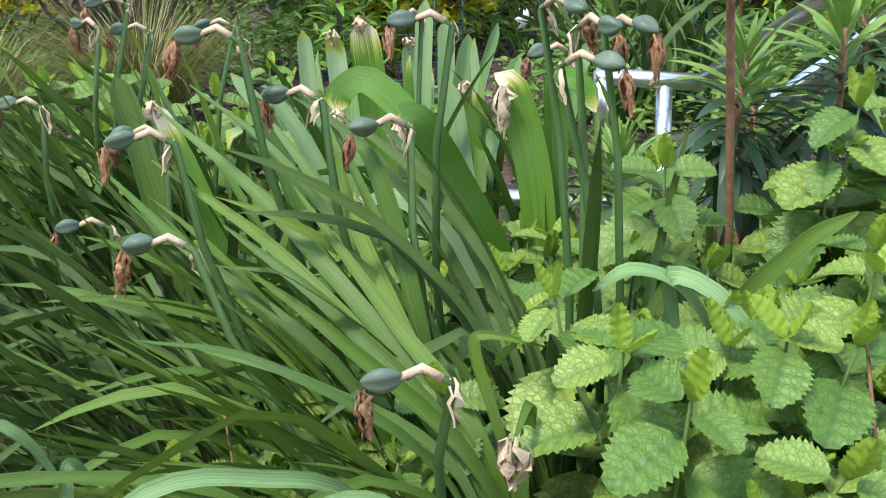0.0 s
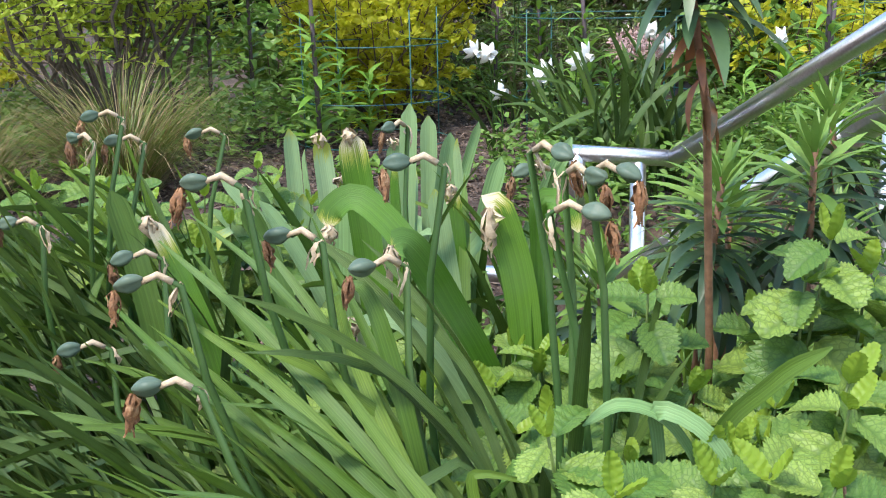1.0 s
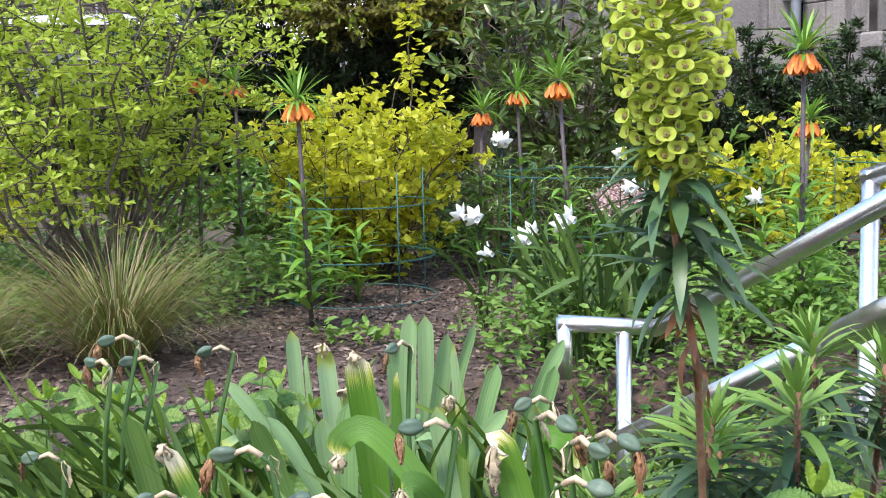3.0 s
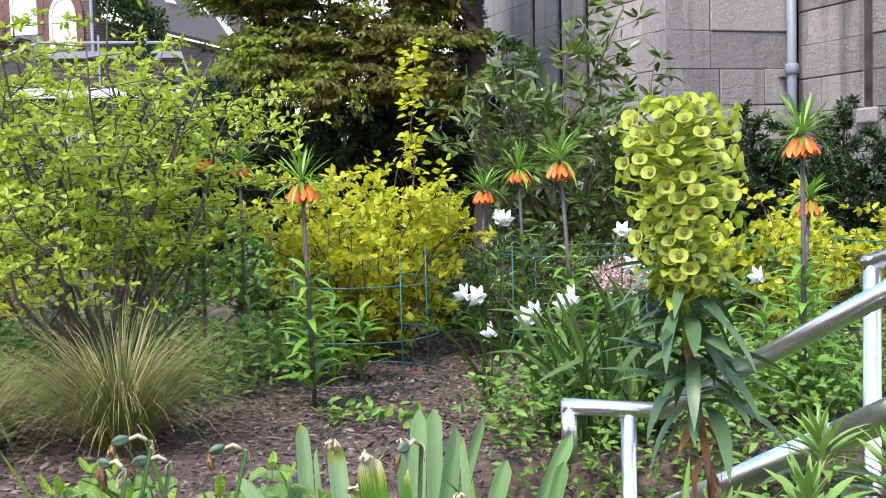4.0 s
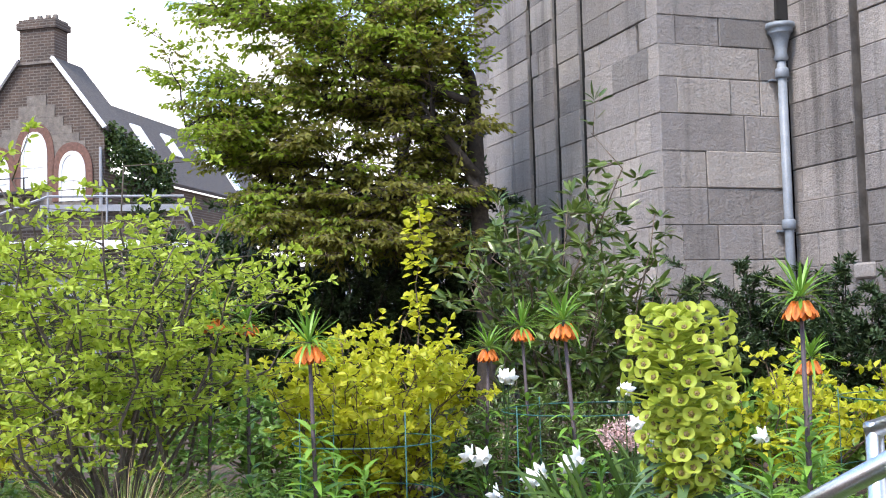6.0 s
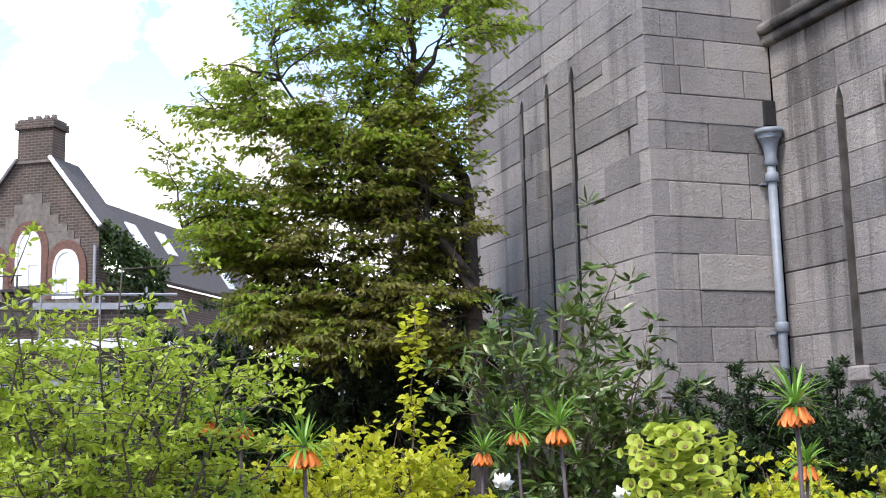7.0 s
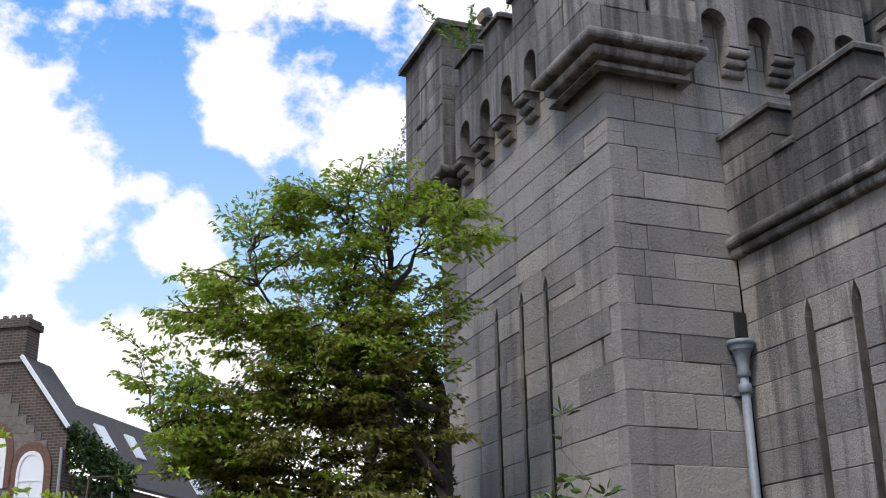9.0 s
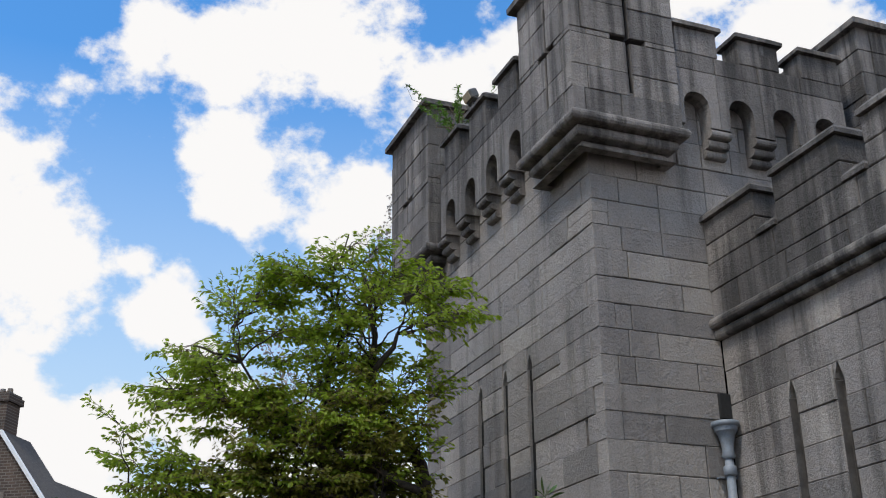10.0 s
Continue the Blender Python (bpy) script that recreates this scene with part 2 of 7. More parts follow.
def tube(points, radii, n=6, name="tube", caps=True):
    """A round tube along points, with a radius for each."""
    pts = [Vector(p) for p in points]
    if not hasattr(radii, "__len__"):
        radii = [radii] * len(pts)
    verts, faces = [], []
    side = None
    for i, p in enumerate(pts):
        d = (pts[min(i + 1, len(pts) - 1)] - pts[max(i - 1, 0)]).normalized()
        if side is None:
            side = d.orthogonal().normalized()
        side = (side - d * side.dot(d)).normalized()
        up = d.cross(side)
        for k in range(n):
            a = TAU * k / n
            verts.append(p + (side * math.cos(a) + up * math.sin(a)) * radii[i])
        if i:
            b = (i - 1) * n
            faces += [(b + k, b + (k + 1) % n, b + n + (k + 1) % n, b + n + k) for k in range(n)]
    if caps:
        faces += [tuple(range(n))[::-1], tuple(range(len(verts) - n, len(verts)))]
    return verts, faces


class Soup:
    """Collects pieces into one mesh."""
    def __init__(self):
        self.v, self.f = [], []

    def add(self, vf, m=None):
        k = len(self.v)
        v, f = vf
        self.v += [m @ Vector(p) for p in v] if m is not None else list(v)
        self.f += [tuple(i + k for i in q) for q in f]

    def mesh(self, name="soup", smooth=True):
        return mesh(name, self.v, self.f, smooth)


def scatter(pos, axis, length, width, fold=0.25, droop=0.0, jitter=0.25, r=rng, normal=None):
    """Folded four-quad leaves at pos, along axis; one mesh of separate islands (verts, faces arrays)."""
    n = len(pos)
    a = axis / np.linalg.norm(axis, axis=1, keepdims=True)
    if normal is None:
        normal = r.normal(size=(n, 3)) * 0.7 + np.array([0, 0, 1.0])
    s = np.cross(a, normal)
    s /= np.linalg.norm(s, axis=1, keepdims=True) + 1e-9
    u = np.cross(s, a)
    le = (length * (1 + jitter * r.uniform(-1, 1, n)))[:, None]
    wi = (width * (1 + jitter * r.uniform(-1, 1, n)))[:, None]
    rows = []
    for t, w in ((0.0, 0.0), (0.35, 0.9), (0.7, 0.75), (1.0, 0.0)):
        c = pos + a * le * t - u * le * droop * t * t
        if w == 0:
            rows.append([c])
        else:
            rows.append([c + s * wi * 0.5 * w + u * wi * fold * w, c, c - s * wi * 0.5 * w + u * wi * fold * w])
    flat = [p for row in rows for p in row]          # 1 + 3 + 3 + 1 points a leaf
    v = np.stack(flat, axis=1).reshape(-1, 3)
    base = (np.arange(n) * 8)[:, None]
    tri = np.concatenate([base + np.array([q]) for q in ((0, 2, 1), (0, 3, 2), (4, 5, 7), (5, 6, 7))], axis=1).reshape(-1, 3)
    quad = np.concatenate([base + np.array([q]) for q in ((1, 2, 5, 4), (2, 3, 6, 5))], axis=1).reshape(-1, 4)
    return v, tri.tolist() + quad.tolist()


# ---------------------------------------------------------------- ground
def gz(x, y):
    """Height of the ground: a gently uneven bed."""
    d = math.hypot(x, y)
    a = radians(TURN)
    r, f = x * math.cos(a) + y * math.sin(a), -x * math.sin(a) + y * math.cos(a)
    ease = lambda v, lo, hi: min(1.0, max(0.0, (v - lo) / (hi - lo)))
    dip = ease(r, -0.2, 0.3) * ease(-r, -2.6, -2.0) * ease(f, 1.9, 2.3) * ease(-f, -3.9, -3.5)
    return -0.5 * dip - 0.05 - 0.13 * min(1.0, d / 4.0) + 0.025 * math.sin(1.7 * x + 0.6) * math.cos(1.3 * y)


def G(r, f, up=0.0):
    p = P(r, f)
    return Vector((p.x, p.y, gz(p.x, p.y) + up))


def build_ground():
    radii = [0.0] + [0.25 * 1.13 ** i for i in range(75)]
    verts, faces, n = [], [], 72
    for i, q in enumerate(radii):
        for k in range(n):
            a = TAU * k / n
            x, y = 1.0 + q * math.cos(a), 4.0 + q * math.sin(a)
            verts.append((x, y, gz(x, y) + (noise.noise((x * 5, y * 5, 0)) * 0.012 if q < 12 else 0)))
        if i:
            b = (i - 1) * n
            faces += [(b + k, b + (k + 1) % n, b + n + (k + 1) % n, b + n + k) for k in range(n)]
    return tagged(part("ground", mesh("ground", verts, faces, True), MULCH), "dark brown bark-mulched garden soil", "ground", kind="structure")


build_ground()


# ---------------------------------------------------------------- castle
CX, CY, JX, FY = 5.45, 9.5, 6.93, 14.5      # tower corner, junction with the wing, far end of the tower
BASE = -0.25
srng = random.Random(11)
block_cache = {}


def block_mesh(length, height, depth=0.2):
    """A dressed block: worn front edges, slightly hollow face. Its front lies in the plane y = 0, its body behind."""
    key = (round(length, 2), round(height, 3), depth)
    if key not in block_cache:
        l, h, b = key[0] / 2, key[1] / 2, 0.007
        v = [(-l, b, -h), (l, b, -h), (l, b, h), (-l, b, h), (-l + b, 0, -h + b), (l - b, 0, -h + b), (l - b, 0, h - b), (-l + b, 0, h - b),
             (-l, depth, -h), (l, depth, -h), (l, depth, h), (-l, depth, h)]
        f = [(4, 5, 6, 7), (0, 1, 5, 4), (1, 2, 6, 5), (2, 3, 7, 6), (3, 0, 4, 7), (0, 8, 9, 1), (1, 9, 10, 2), (2, 10, 11, 3), (3, 11, 8, 0), (8, 11, 10, 9)]
        me = mesh("stone_block", v, f)
        block_cache[key] = me
    return block_cache[key]


def lay_face(parent, origin, turn, length, levels, slits=(), mean=0.8, mat=STONE, depth=0.2, gap=0.0065, start=0.0, flip=0, quoin=None):
    """Courses of blocks on an upright face. origin: foot of the face's start; turn: degrees about z (0: the face looks to -y and runs along +x).
    Local u runs along the face; slits are (u0, u1, z0, z1) left open. Returns boxes of mortar behind."""
    base = Matrix.Translation(origin) @ pose(0, 0, 0, 0, 0, turn)
    for k, (z0, z1) in enumerate(zip(levels, levels[1:])):
        cuts = sorted((a, b) for a, b, s0, s1 in slits if s0 < (z0 + z1) / 2 < s1)
        spans, u = [], start
        stop = length
        if quoin == "end" and k % 2 == 0:
            stop = length - depth
        if quoin == "start" and k % 2 == 1:
            u = start + depth
        for a, b in cuts:
            spans.append((u, a))
            u = max(u, b)
        spans.append((u, stop))
        for a, b in spans:
            first = True
            u = a
            while u < b - 0.02:
                l = srng.choice((0.4, 0.6, 0.85, 1.1, 1.35, 1.6)) * mean * srng.uniform(0.92, 1.08)
                if first and (k + flip) % 2 == 0:
                    l *= 0.55
                first = False
                l = round(l / 0.05) * 0.05
                if b - (u + l) < 0.28:
                    l = b - u
                if l > 0.5 and z1 - z0 > 0.28 and srng.random() < 0.1:        # a bay of two thin stones
                    h = (z1 - z0) / 2
                    for zz in (z0 + h / 2, z1 - h / 2):
                        ob = part("stone_block", block_mesh(l - gap, h - gap, depth), mat, parent)
                        ob.matrix_world = base @ pose(u + l / 2, srng.uniform(-0.005, 0.005), zz)
                    u += l
                    continue
                me = block_mesh(l - gap * srng.choice((0.8, 1.0, 1.6)), z1 - z0 - gap * srng.choice((0.5, 0.7, 0.9, 1.4)), depth)
                ob = part("stone_block", me, mat, parent)
                ob.matrix_world = base @ pose(u + l / 2, srng.uniform(-0.007, 0.007), (z0 + z1) / 2 + srng.uniform(-0.004, 0.004), srng.uniform(-0.35, 0.35), srng.uniform(-0.15, 0.15), srng.uniform(-0.35, 0.35))
                u += l
    bm = bmesh.new()
    lo, hi = (start + 0.02 if quoin == "start" else start), (length - 0.02 if quoin == "end" else length)
    edges = sorted({lo, hi, *(a for a, b, *_ in slits), *(b for a, b, *_ in slits)})
    for a, b in zip(edges, edges[1:]):
        holes = sorted((s0, s1) for s0_, s1_, s0, s1 in slits if s0_ < (a + b) / 2 < s1_)
        z = levels[0]
        for s0, s1 in holes + [(levels[-1], levels[-1])]:
            if s0 > z:
                box(bm, a, b, 0.016, depth + 0.03, z, s0)
            z = max(z, s1)
    bmesh.ops.transform(bm, matrix=base, verts=bm.verts)
    return bm


def world_part(name, bm, mat, parent, label=""):
    """A part whose mesh is given in world coordinates."""
    bmesh.ops.transform(bm, matrix=parent.matrix_world.inverted(), verts=bm.verts)
    return part(name, bm, mat, parent, label)


def profile_ring(points, path, closed=False):
    """A moulding: a profile of (out, z) swept along path corners (x, y, outward x, outward y)."""
    bm = bmesh.new()
    rows = [[bm.verts.new((x + ox * o, y + oy * o, z)) for o, z in points] for x, y, ox, oy in path]
    for a, b in zip(rows, rows[1:]):
        for i in range(len(points) - 1):
            bm.faces.new((a[i], b[i], b[i + 1], a[i + 1]))
    for end in (rows[0], rows[-1]):
        bm.faces.new(end)
    bmesh.ops.recalc_face_normals(bm, faces=bm.faces)
    return bm


def rolls(z0, z1, out0, out1, n=3):
    """Profile of n stacked rolls stepping outwards from (out0, z0) to (out1, z1), closed at the back."""
    pts = [(-0.15, z0), (out0 * 0.3, z0)]
    for i in range(n):
        a0, a1 = z0 + (z1 - z0) * i / n, z0 + (z1 - z0) * (i + 1) / n
        o = out0 + (out1 - out0) * (i + 1) / n
        h = (a1 - a0) / 2
        for k in range(7):
            g = -math.pi / 2 + math.pi * k / 6
            pts.append((o - h * 0.7 + h * 0.7 * math.cos(g), a0 + h + h * 0.94 * math.sin(g)))
        pts.append((o - h * 0.9, a1))
    return pts + [(-0.15, z1)]


def arch_panel(width, opening, spring, z0, z1, depth):
    """A slab from z0 to z1 with a round-headed notch rising from its foot."""
    w, o = width / 2, opening / 2
    outer = [(-w, z0), (-w, z1), (w, z1), (w, z0)]
    arc = [(o, z0)] + [(o * math.cos(math.pi * k / 8), spring + o * math.sin(math.pi * k / 8)) for k in range(9)] + [(-o, z0)]
    bm = bmesh.new()
    # left pier, right pier, and strips over the arch
    def prism(pts):
        a = [bm.verts.new((x, 0, z)) for x, z in pts]
        b = [bm.verts.new((x, depth, z)) for x, z in pts]
        bm.faces.new(a)
        bm.faces.new(b[::-1])
        for i in range(len(pts)):
            j = (i + 1) % len(pts)
            bm.faces.new((a[i], b[i], b[j], a[j]))
    prism([(-w, z0), (-o, z0), (-o, spring), (-o, z1), (-w, z1)][::-1])
    prism([(o, z0), (w, z0), (w, z1), (o, z1), (o, spring)][::-1])
    for k in range(8):
        (x0, a0), (x1, a1) = arc[k + 1], arc[k + 2]
        prism([(x0, a0), (x0, z1), (x1, z1), (x1, a1)][::1])
    bmesh.ops.remove_doubles(bm, verts=bm.verts, dist=0.0005)
    bmesh.ops.recalc_face_normals(bm, faces=bm.faces)
    return bm


LOW = [BASE, 0.12, 0.45, 0.77, 1.1, 1.44, 1.785, 2.147, 2.51, 2.877, 3.233]
UP = [3.555, 3.845, 4.132, 4.428, 4.722, 5.0, 5.295, 5.605, 5.885, 6.18, 6.475, 6.77, 7.08, 7.4, 7.72]
LEVELS = LOW + UP


def lancet_top(parent, x, y, z, w, axis):
    """The pointed head of a slit: two leaning cheeks of stone over the opening."""
    bm = bmesh.new()
    for s in (-1, 1):
        pts = [(s * w / 2, z - 0.16), (s * w / 2, z + 0.02), (0, z + 0.02), (s * w * 0.16, z - 0.03), (s * w * 0.36, z - 0.09)]
        if s < 0:
            pts = pts[::-1]
        a = [bm.verts.new((p, 0.012, q)) for p, q in pts]
        b = [bm.verts.new((p, 0.19, q)) for p, q in pts]
        bm.faces.new(a)
        bm.faces.new(b[::-1])
        for i in range(len(pts)):
            j = (i + 1) % len(pts)
            bm.faces.new((a[i], b[i], b[j], a[j]))
    bmesh.ops.recalc_face_normals(bm, faces=bm.faces)
    bmesh.ops.transform(bm, matrix=Matrix.Translation((x, y, 0)) @ pose(0, 0, 0, 0, 0, axis), verts=bm.verts)
    world_part("slit_head", bm, STONE, parent)


def slit_jamb(parent, x, y, z0, z1, w, axis, back=0.2, mat=RECESS_SHADE):
    """The inner cheek of a slit, set back behind the dressed arris; its dark colour stands in for the recess's shade.
    """
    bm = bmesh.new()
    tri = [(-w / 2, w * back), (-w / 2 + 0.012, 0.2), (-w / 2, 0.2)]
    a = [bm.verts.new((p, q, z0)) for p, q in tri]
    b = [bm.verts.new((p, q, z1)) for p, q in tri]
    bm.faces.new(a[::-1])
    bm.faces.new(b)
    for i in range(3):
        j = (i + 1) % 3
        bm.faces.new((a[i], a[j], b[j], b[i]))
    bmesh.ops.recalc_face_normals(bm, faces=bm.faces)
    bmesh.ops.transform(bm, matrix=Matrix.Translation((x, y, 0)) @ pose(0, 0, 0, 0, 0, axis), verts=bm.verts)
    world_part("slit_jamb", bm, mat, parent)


def turret(parent, x0, x1, y0, y1, z0, z1, cap, slit_x=(), slit_y=(), mat=SOOTY):
    """A corbelled square turret of coursed blocks, with a chamfered cap; its faces to -x and -y are laid in blocks."""
    n = max(3, round((z1 - z0) / 0.3))
    lv = [z0 + (z1 - z0) * i / n for i in range(n + 1)]
    for _, _, s0, s1 in (*slit_x, *slit_y):
        if s1 - s0 < 0.1:        # a thin course for the arm of a cross slit
            lv = sorted([z for z in lv if not s0 - 0.12 < z < s1 + 0.12] + [s0, s1]) if s0 not in lv else lv
    b1 = lay_face(parent, (x0, y0, 0), 0, x1 - x0, lv, slit_x, 0.7, mat, quoin="start")
    b2 = lay_face(parent, (x0, y1, 0), -90, y1 - y0, lv, slit_y, 0.7, mat, flip=1, quoin="end")
    world_part("mortar", b1, MORTAR, parent)
    world_part("mortar", b2, MORTAR, parent)
    world_part("turret_core", boxes((x0 + 0.24, x1 - 0.01, y0 + 0.24, y1 - 0.01, z0 - 0.3, z1 - 0.01)), DARKSTONE, parent)
    # the corbel: three rolls all round
    ring = [(x1, y1 - 0.02, 1, 0), (x1, y0, 1, -1), (x0, y0, -1, -1), (x0, y1, -1, 1), (x0 + 0.3, y1, 0, 1)]
    world_part("corbel_moulding", profile_ring(rolls(z0 - 0.4, z0, -0.26, 0.06), ring), DARKSTONE if mat is not SOOTY else SOOTY, parent)
    bm = bmesh.new()
    o = 0.09
    lo = [bm.verts.new(p) for p in ((x0 - o, y0 - o, z1), (x1 + o, y0 - o, z1), (x1 + o, y1 + o, z1), (x0 - o, y1 + o, z1))]
    mid = [bm.verts.new((v.co.x, v.co.y, z1 + 0.08)) for v in lo]
    cx, cy = (x0 + x1) / 2, (y0 + y1) / 2
    top = [bm.verts.new((cx + (v.co.x - cx) * 0.45, cy + (v.co.y - cy) * 0.45, z1 + cap)) for v in lo]
    bm.faces.new(lo[::-1])
    bm.faces.new(top)
    for a, b in ((lo, mid), (mid, top)):
        for i in range(4):
            j = (i + 1) % 4
            bm.faces.new((a[i], a[j], b[j], b[i]))
    world_part("coping", bm, DARKSTONE, parent)


def coping_stone(parent, x0, x1, y0, y1, z, over=0.05):
    bm = bmesh.new()
    a = [bm.verts.new(p) for p in ((x0 - over, y0 - over, z), (x1 + over, y0 - over, z), (x1 + over, y1 + over, z), (x0 - over, y1 + over, z))]
    b = [bm.verts.new((v.co.x, v.co.y, z + 0.05)) for v in a]
    c = [bm.verts.new(p) for p in ((x0 + 0.04, y0 + 0.04, z + 0.13), (x1 - 0.04, y0 + 0.04, z + 0.13), (x1 - 0.04, y1 - 0.04, z + 0.13), (x0 + 0.04, y1 - 0.04, z + 0.13))]
    bm.faces.new(a[::-1])
    bm.faces.new(c)
    for p, q in ((a, b), (b, c)):
        for i in range(4):
            j = (i + 1) % 4
            bm.faces.new((p[i], p[j], q[j], q[i]))
    world_part("coping", bm, DARKSTONE, parent)


def build_tower():
    t = thing("castle_tower", (CX, CY, BASE), "tall grey limestone castle tower with corbelled corner turrets", "tower")
    wall_top = LEVELS[-1]
    # left face: runs from the far end to the corner, three lancets and a small slit near the corner
    L = FY - CY
    sl = [(FY - y - 0.07, FY - y + 0.07, 1.2, 4.9) for y in (12.6, 11.85, 11.17)] + [(FY - 9.93, FY - 9.86, 3.53, 3.84)]
    b = lay_face(t, (CX, FY, 0), -90, L, LEVELS, sl, 0.82, quoin="end", gap=0.005)
    world_part("mortar", b, PALE_MORTAR, t)
    for y in (12.6, 11.85, 11.17):
        lancet_top(t, CX, y, 4.9, 0.14, -90)
        slit_jamb(t, CX, y, 1.25, 4.8, 0.14, -90, 0.3, RECESS_SHADE)
    # front face, short below and running on over the wing's roof
    b = lay_face(t, (CX, CY, 0), 0, JX - CX, LEVELS, (), 0.85, flip=1, quoin="start")
    world_part("mortar", b, MORTAR, t)
    up = LEVELS[-10:]
    b = lay_face(t, (JX, CY, 0), 0, 5.0, up, (), 0.9)
    world_part("mortar", b, MORTAR, t)
    world_part("tower_core", boxes((CX + 0.26, CX + 6, CY + 0.26, FY, BASE, 8.0)), RECESS_SHADE, t)
    # parapets on corbels
    for face in ("front", "side"):
        n = 4 if face == "front" else 4
        for i in range(n):
            pitch = 0.61 if face == "front" else 0.70
            c = (6.79 + pitch * i) if face == "front" else (10.86 + pitch * i)
            m = Matrix.Translation((c, CY - 0.22, 0)) if face == "front" else Matrix.Translation((CX - 0.22, c, 0)) @ pose(0, 0, 0, 0, 0, -90)
            bm = arch_panel(pitch - 0.006, 0.34, 7.47, 7.2, 7.92, 0.3)
            bmesh.ops.transform(bm, matrix=m, verts=bm.verts)
            world_part("arch_panel", bm, SOOTY, t)
            # corbel of three rolls beside each arch
            k = c + pitch / 2
            if face == "front":
                path = [(k - 0.14, CY, 0, -1), (k + 0.14, CY, 0, -1)]
            else:
                path = [(CX, k - 0.14, -1, 0), (CX, k + 0.14, -1, 0)]
            world_part("corbel", profile_ring(rolls(6.9, 7.2, 0.02, 0.22), path), SOOTY, t)
            bm = boxes((-pitch / 2 + 0.003, pitch / 2 - 0.003, 0, 0.3, 7.926, 8.15), bevel=0.008)
            bmesh.ops.transform(bm, matrix=m, verts=bm.verts)
            world_part("parapet_stone", bm, DARKSTONE, t)
    for x in (6.58, 7.46, 8.36):
        world_part("merlon", boxes((x, x + 0.58, CY - 0.22, CY + 0.1, 8.154, 8.5), bevel=0.012), DARKSTONE, t)
        coping_stone(t, x, x + 0.58, CY - 0.22, CY + 0.1, 8.504)
    for y in (10.75, 11.7, 12.6):
        world_part("merlon", boxes((CX - 0.22, CX + 0.1, y, y + 0.55, 8.154, 8.55), bevel=0.012), DARKSTONE, t)
        coping_stone(t, CX - 0.22, CX + 0.1, y, y + 0.55, 8.554)
    # corner turrets: with cross-shaped arrow slits
    turret(t, CX - 0.3, 6.52, CY - 0.3, 10.5, 7.06, 9.1, 0.35,
           slit_x=[(0.72, 0.77, 7.4, 8.7), (0.52, 0.97, 8.05, 8.12)], slit_y=[(0.68, 0.73, 7.4, 8.7), (0.5, 0.9, 8.05, 8.12)])
    turret(t, CX - 0.3, CX + 1.0, 13.6, 15.2, 7.25, 9.45, 0.3, slit_y=[(0.7, 0.75, 7.9, 8.7), (0.5, 0.95, 8.2, 8.28)])
    turret(t, 9.2, 11.2, CY - 0.35, CY + 1.2, 7.06, 9.0, 0.5, mat=DARKSTONE)


def build_wing():
    w = thing("castle_wing", (JX, CY, BASE), "lower grey limestone castle wing with lancets and battlements", "building")
    y1, y0 = CY - 0.004, 3.5
    n = y1 - y0
    lv = [BASE, 0.15, 0.55, 0.95, 1.35, 1.68, 2.0, 2.33, 2.66, 3.0, 3.33, 3.66, 4.0, 4.37, 4.72]
    sl = [(y1 - y - 0.06, y1 - y + 0.06, 1.35, 4.0) for y in (8.48, 7.8, 7.12)]
    b = lay_face(w, (JX, y1, 0), -90, n, lv, sl, 0.75, WINGSTONE, start=0.0)
    world_part("mortar", b, MORTAR, w)
    for y in (8.48, 7.8, 7.12):
        lancet_top(w, JX, y, 4.0, 0.12, -90)
        slit_jamb(w, JX, y, 1.36, 3.9, 0.12, -90, 0.8, DARKSTONE)
        world_part("sill", boxes((JX - 0.03, JX + 0.2, y - 0.14, y + 0.14, 1.2, 1.35), bevel=0.02), STONE, w)
    world_part("wing_core", boxes((JX + 0.26, JX + 5, y0, y1 - 0.02, BASE, 5.5)), RECESS_SHADE, w)
    path = [(JX, y1, -1, 0), (JX, y0, -1, 0)]
    world_part("string_course", profile_ring(rolls(4.72, 4.95, 0.03, 0.14, 2), path), DARKSTONE, w)
    b = lay_face(w, (JX - 0.08, y1, 0), -90, n, [4.953, 5.26, 5.56], (), 0.7, DARKSTONE)
    world_part("mortar", b, MORTAR, w)
    world_part("parapet_core", boxes((JX + 0.14, JX + 0.4, y0, y1 - 0.01, 4.96, 5.55)), DARKSTONE, w)
    y = y1
    i = 0
    while y > 4.5:
        a = y - (0.9 if i == 0 else 1.0)
        world_part("merlon", boxes((JX - 0.08, JX + 0.3, a, y - 0.006, 5.564, 5.8), bevel=0.012), DARKSTONE, w)
        world_part("merlon", boxes((JX - 0.08, JX + 0.3, a, y - 0.006, 5.806, 6.08), bevel=0.012), DARKSTONE, w)
        coping_stone(w, JX - 0.08, JX + 0.3, a, y - 0.05, 6.084, 0.045)
        coping_stone(w, JX - 0.06, JX + 0.28, a - 0.28, a - 0.05, 5.566, 0.045)
        y = a - 0.33
        i += 1


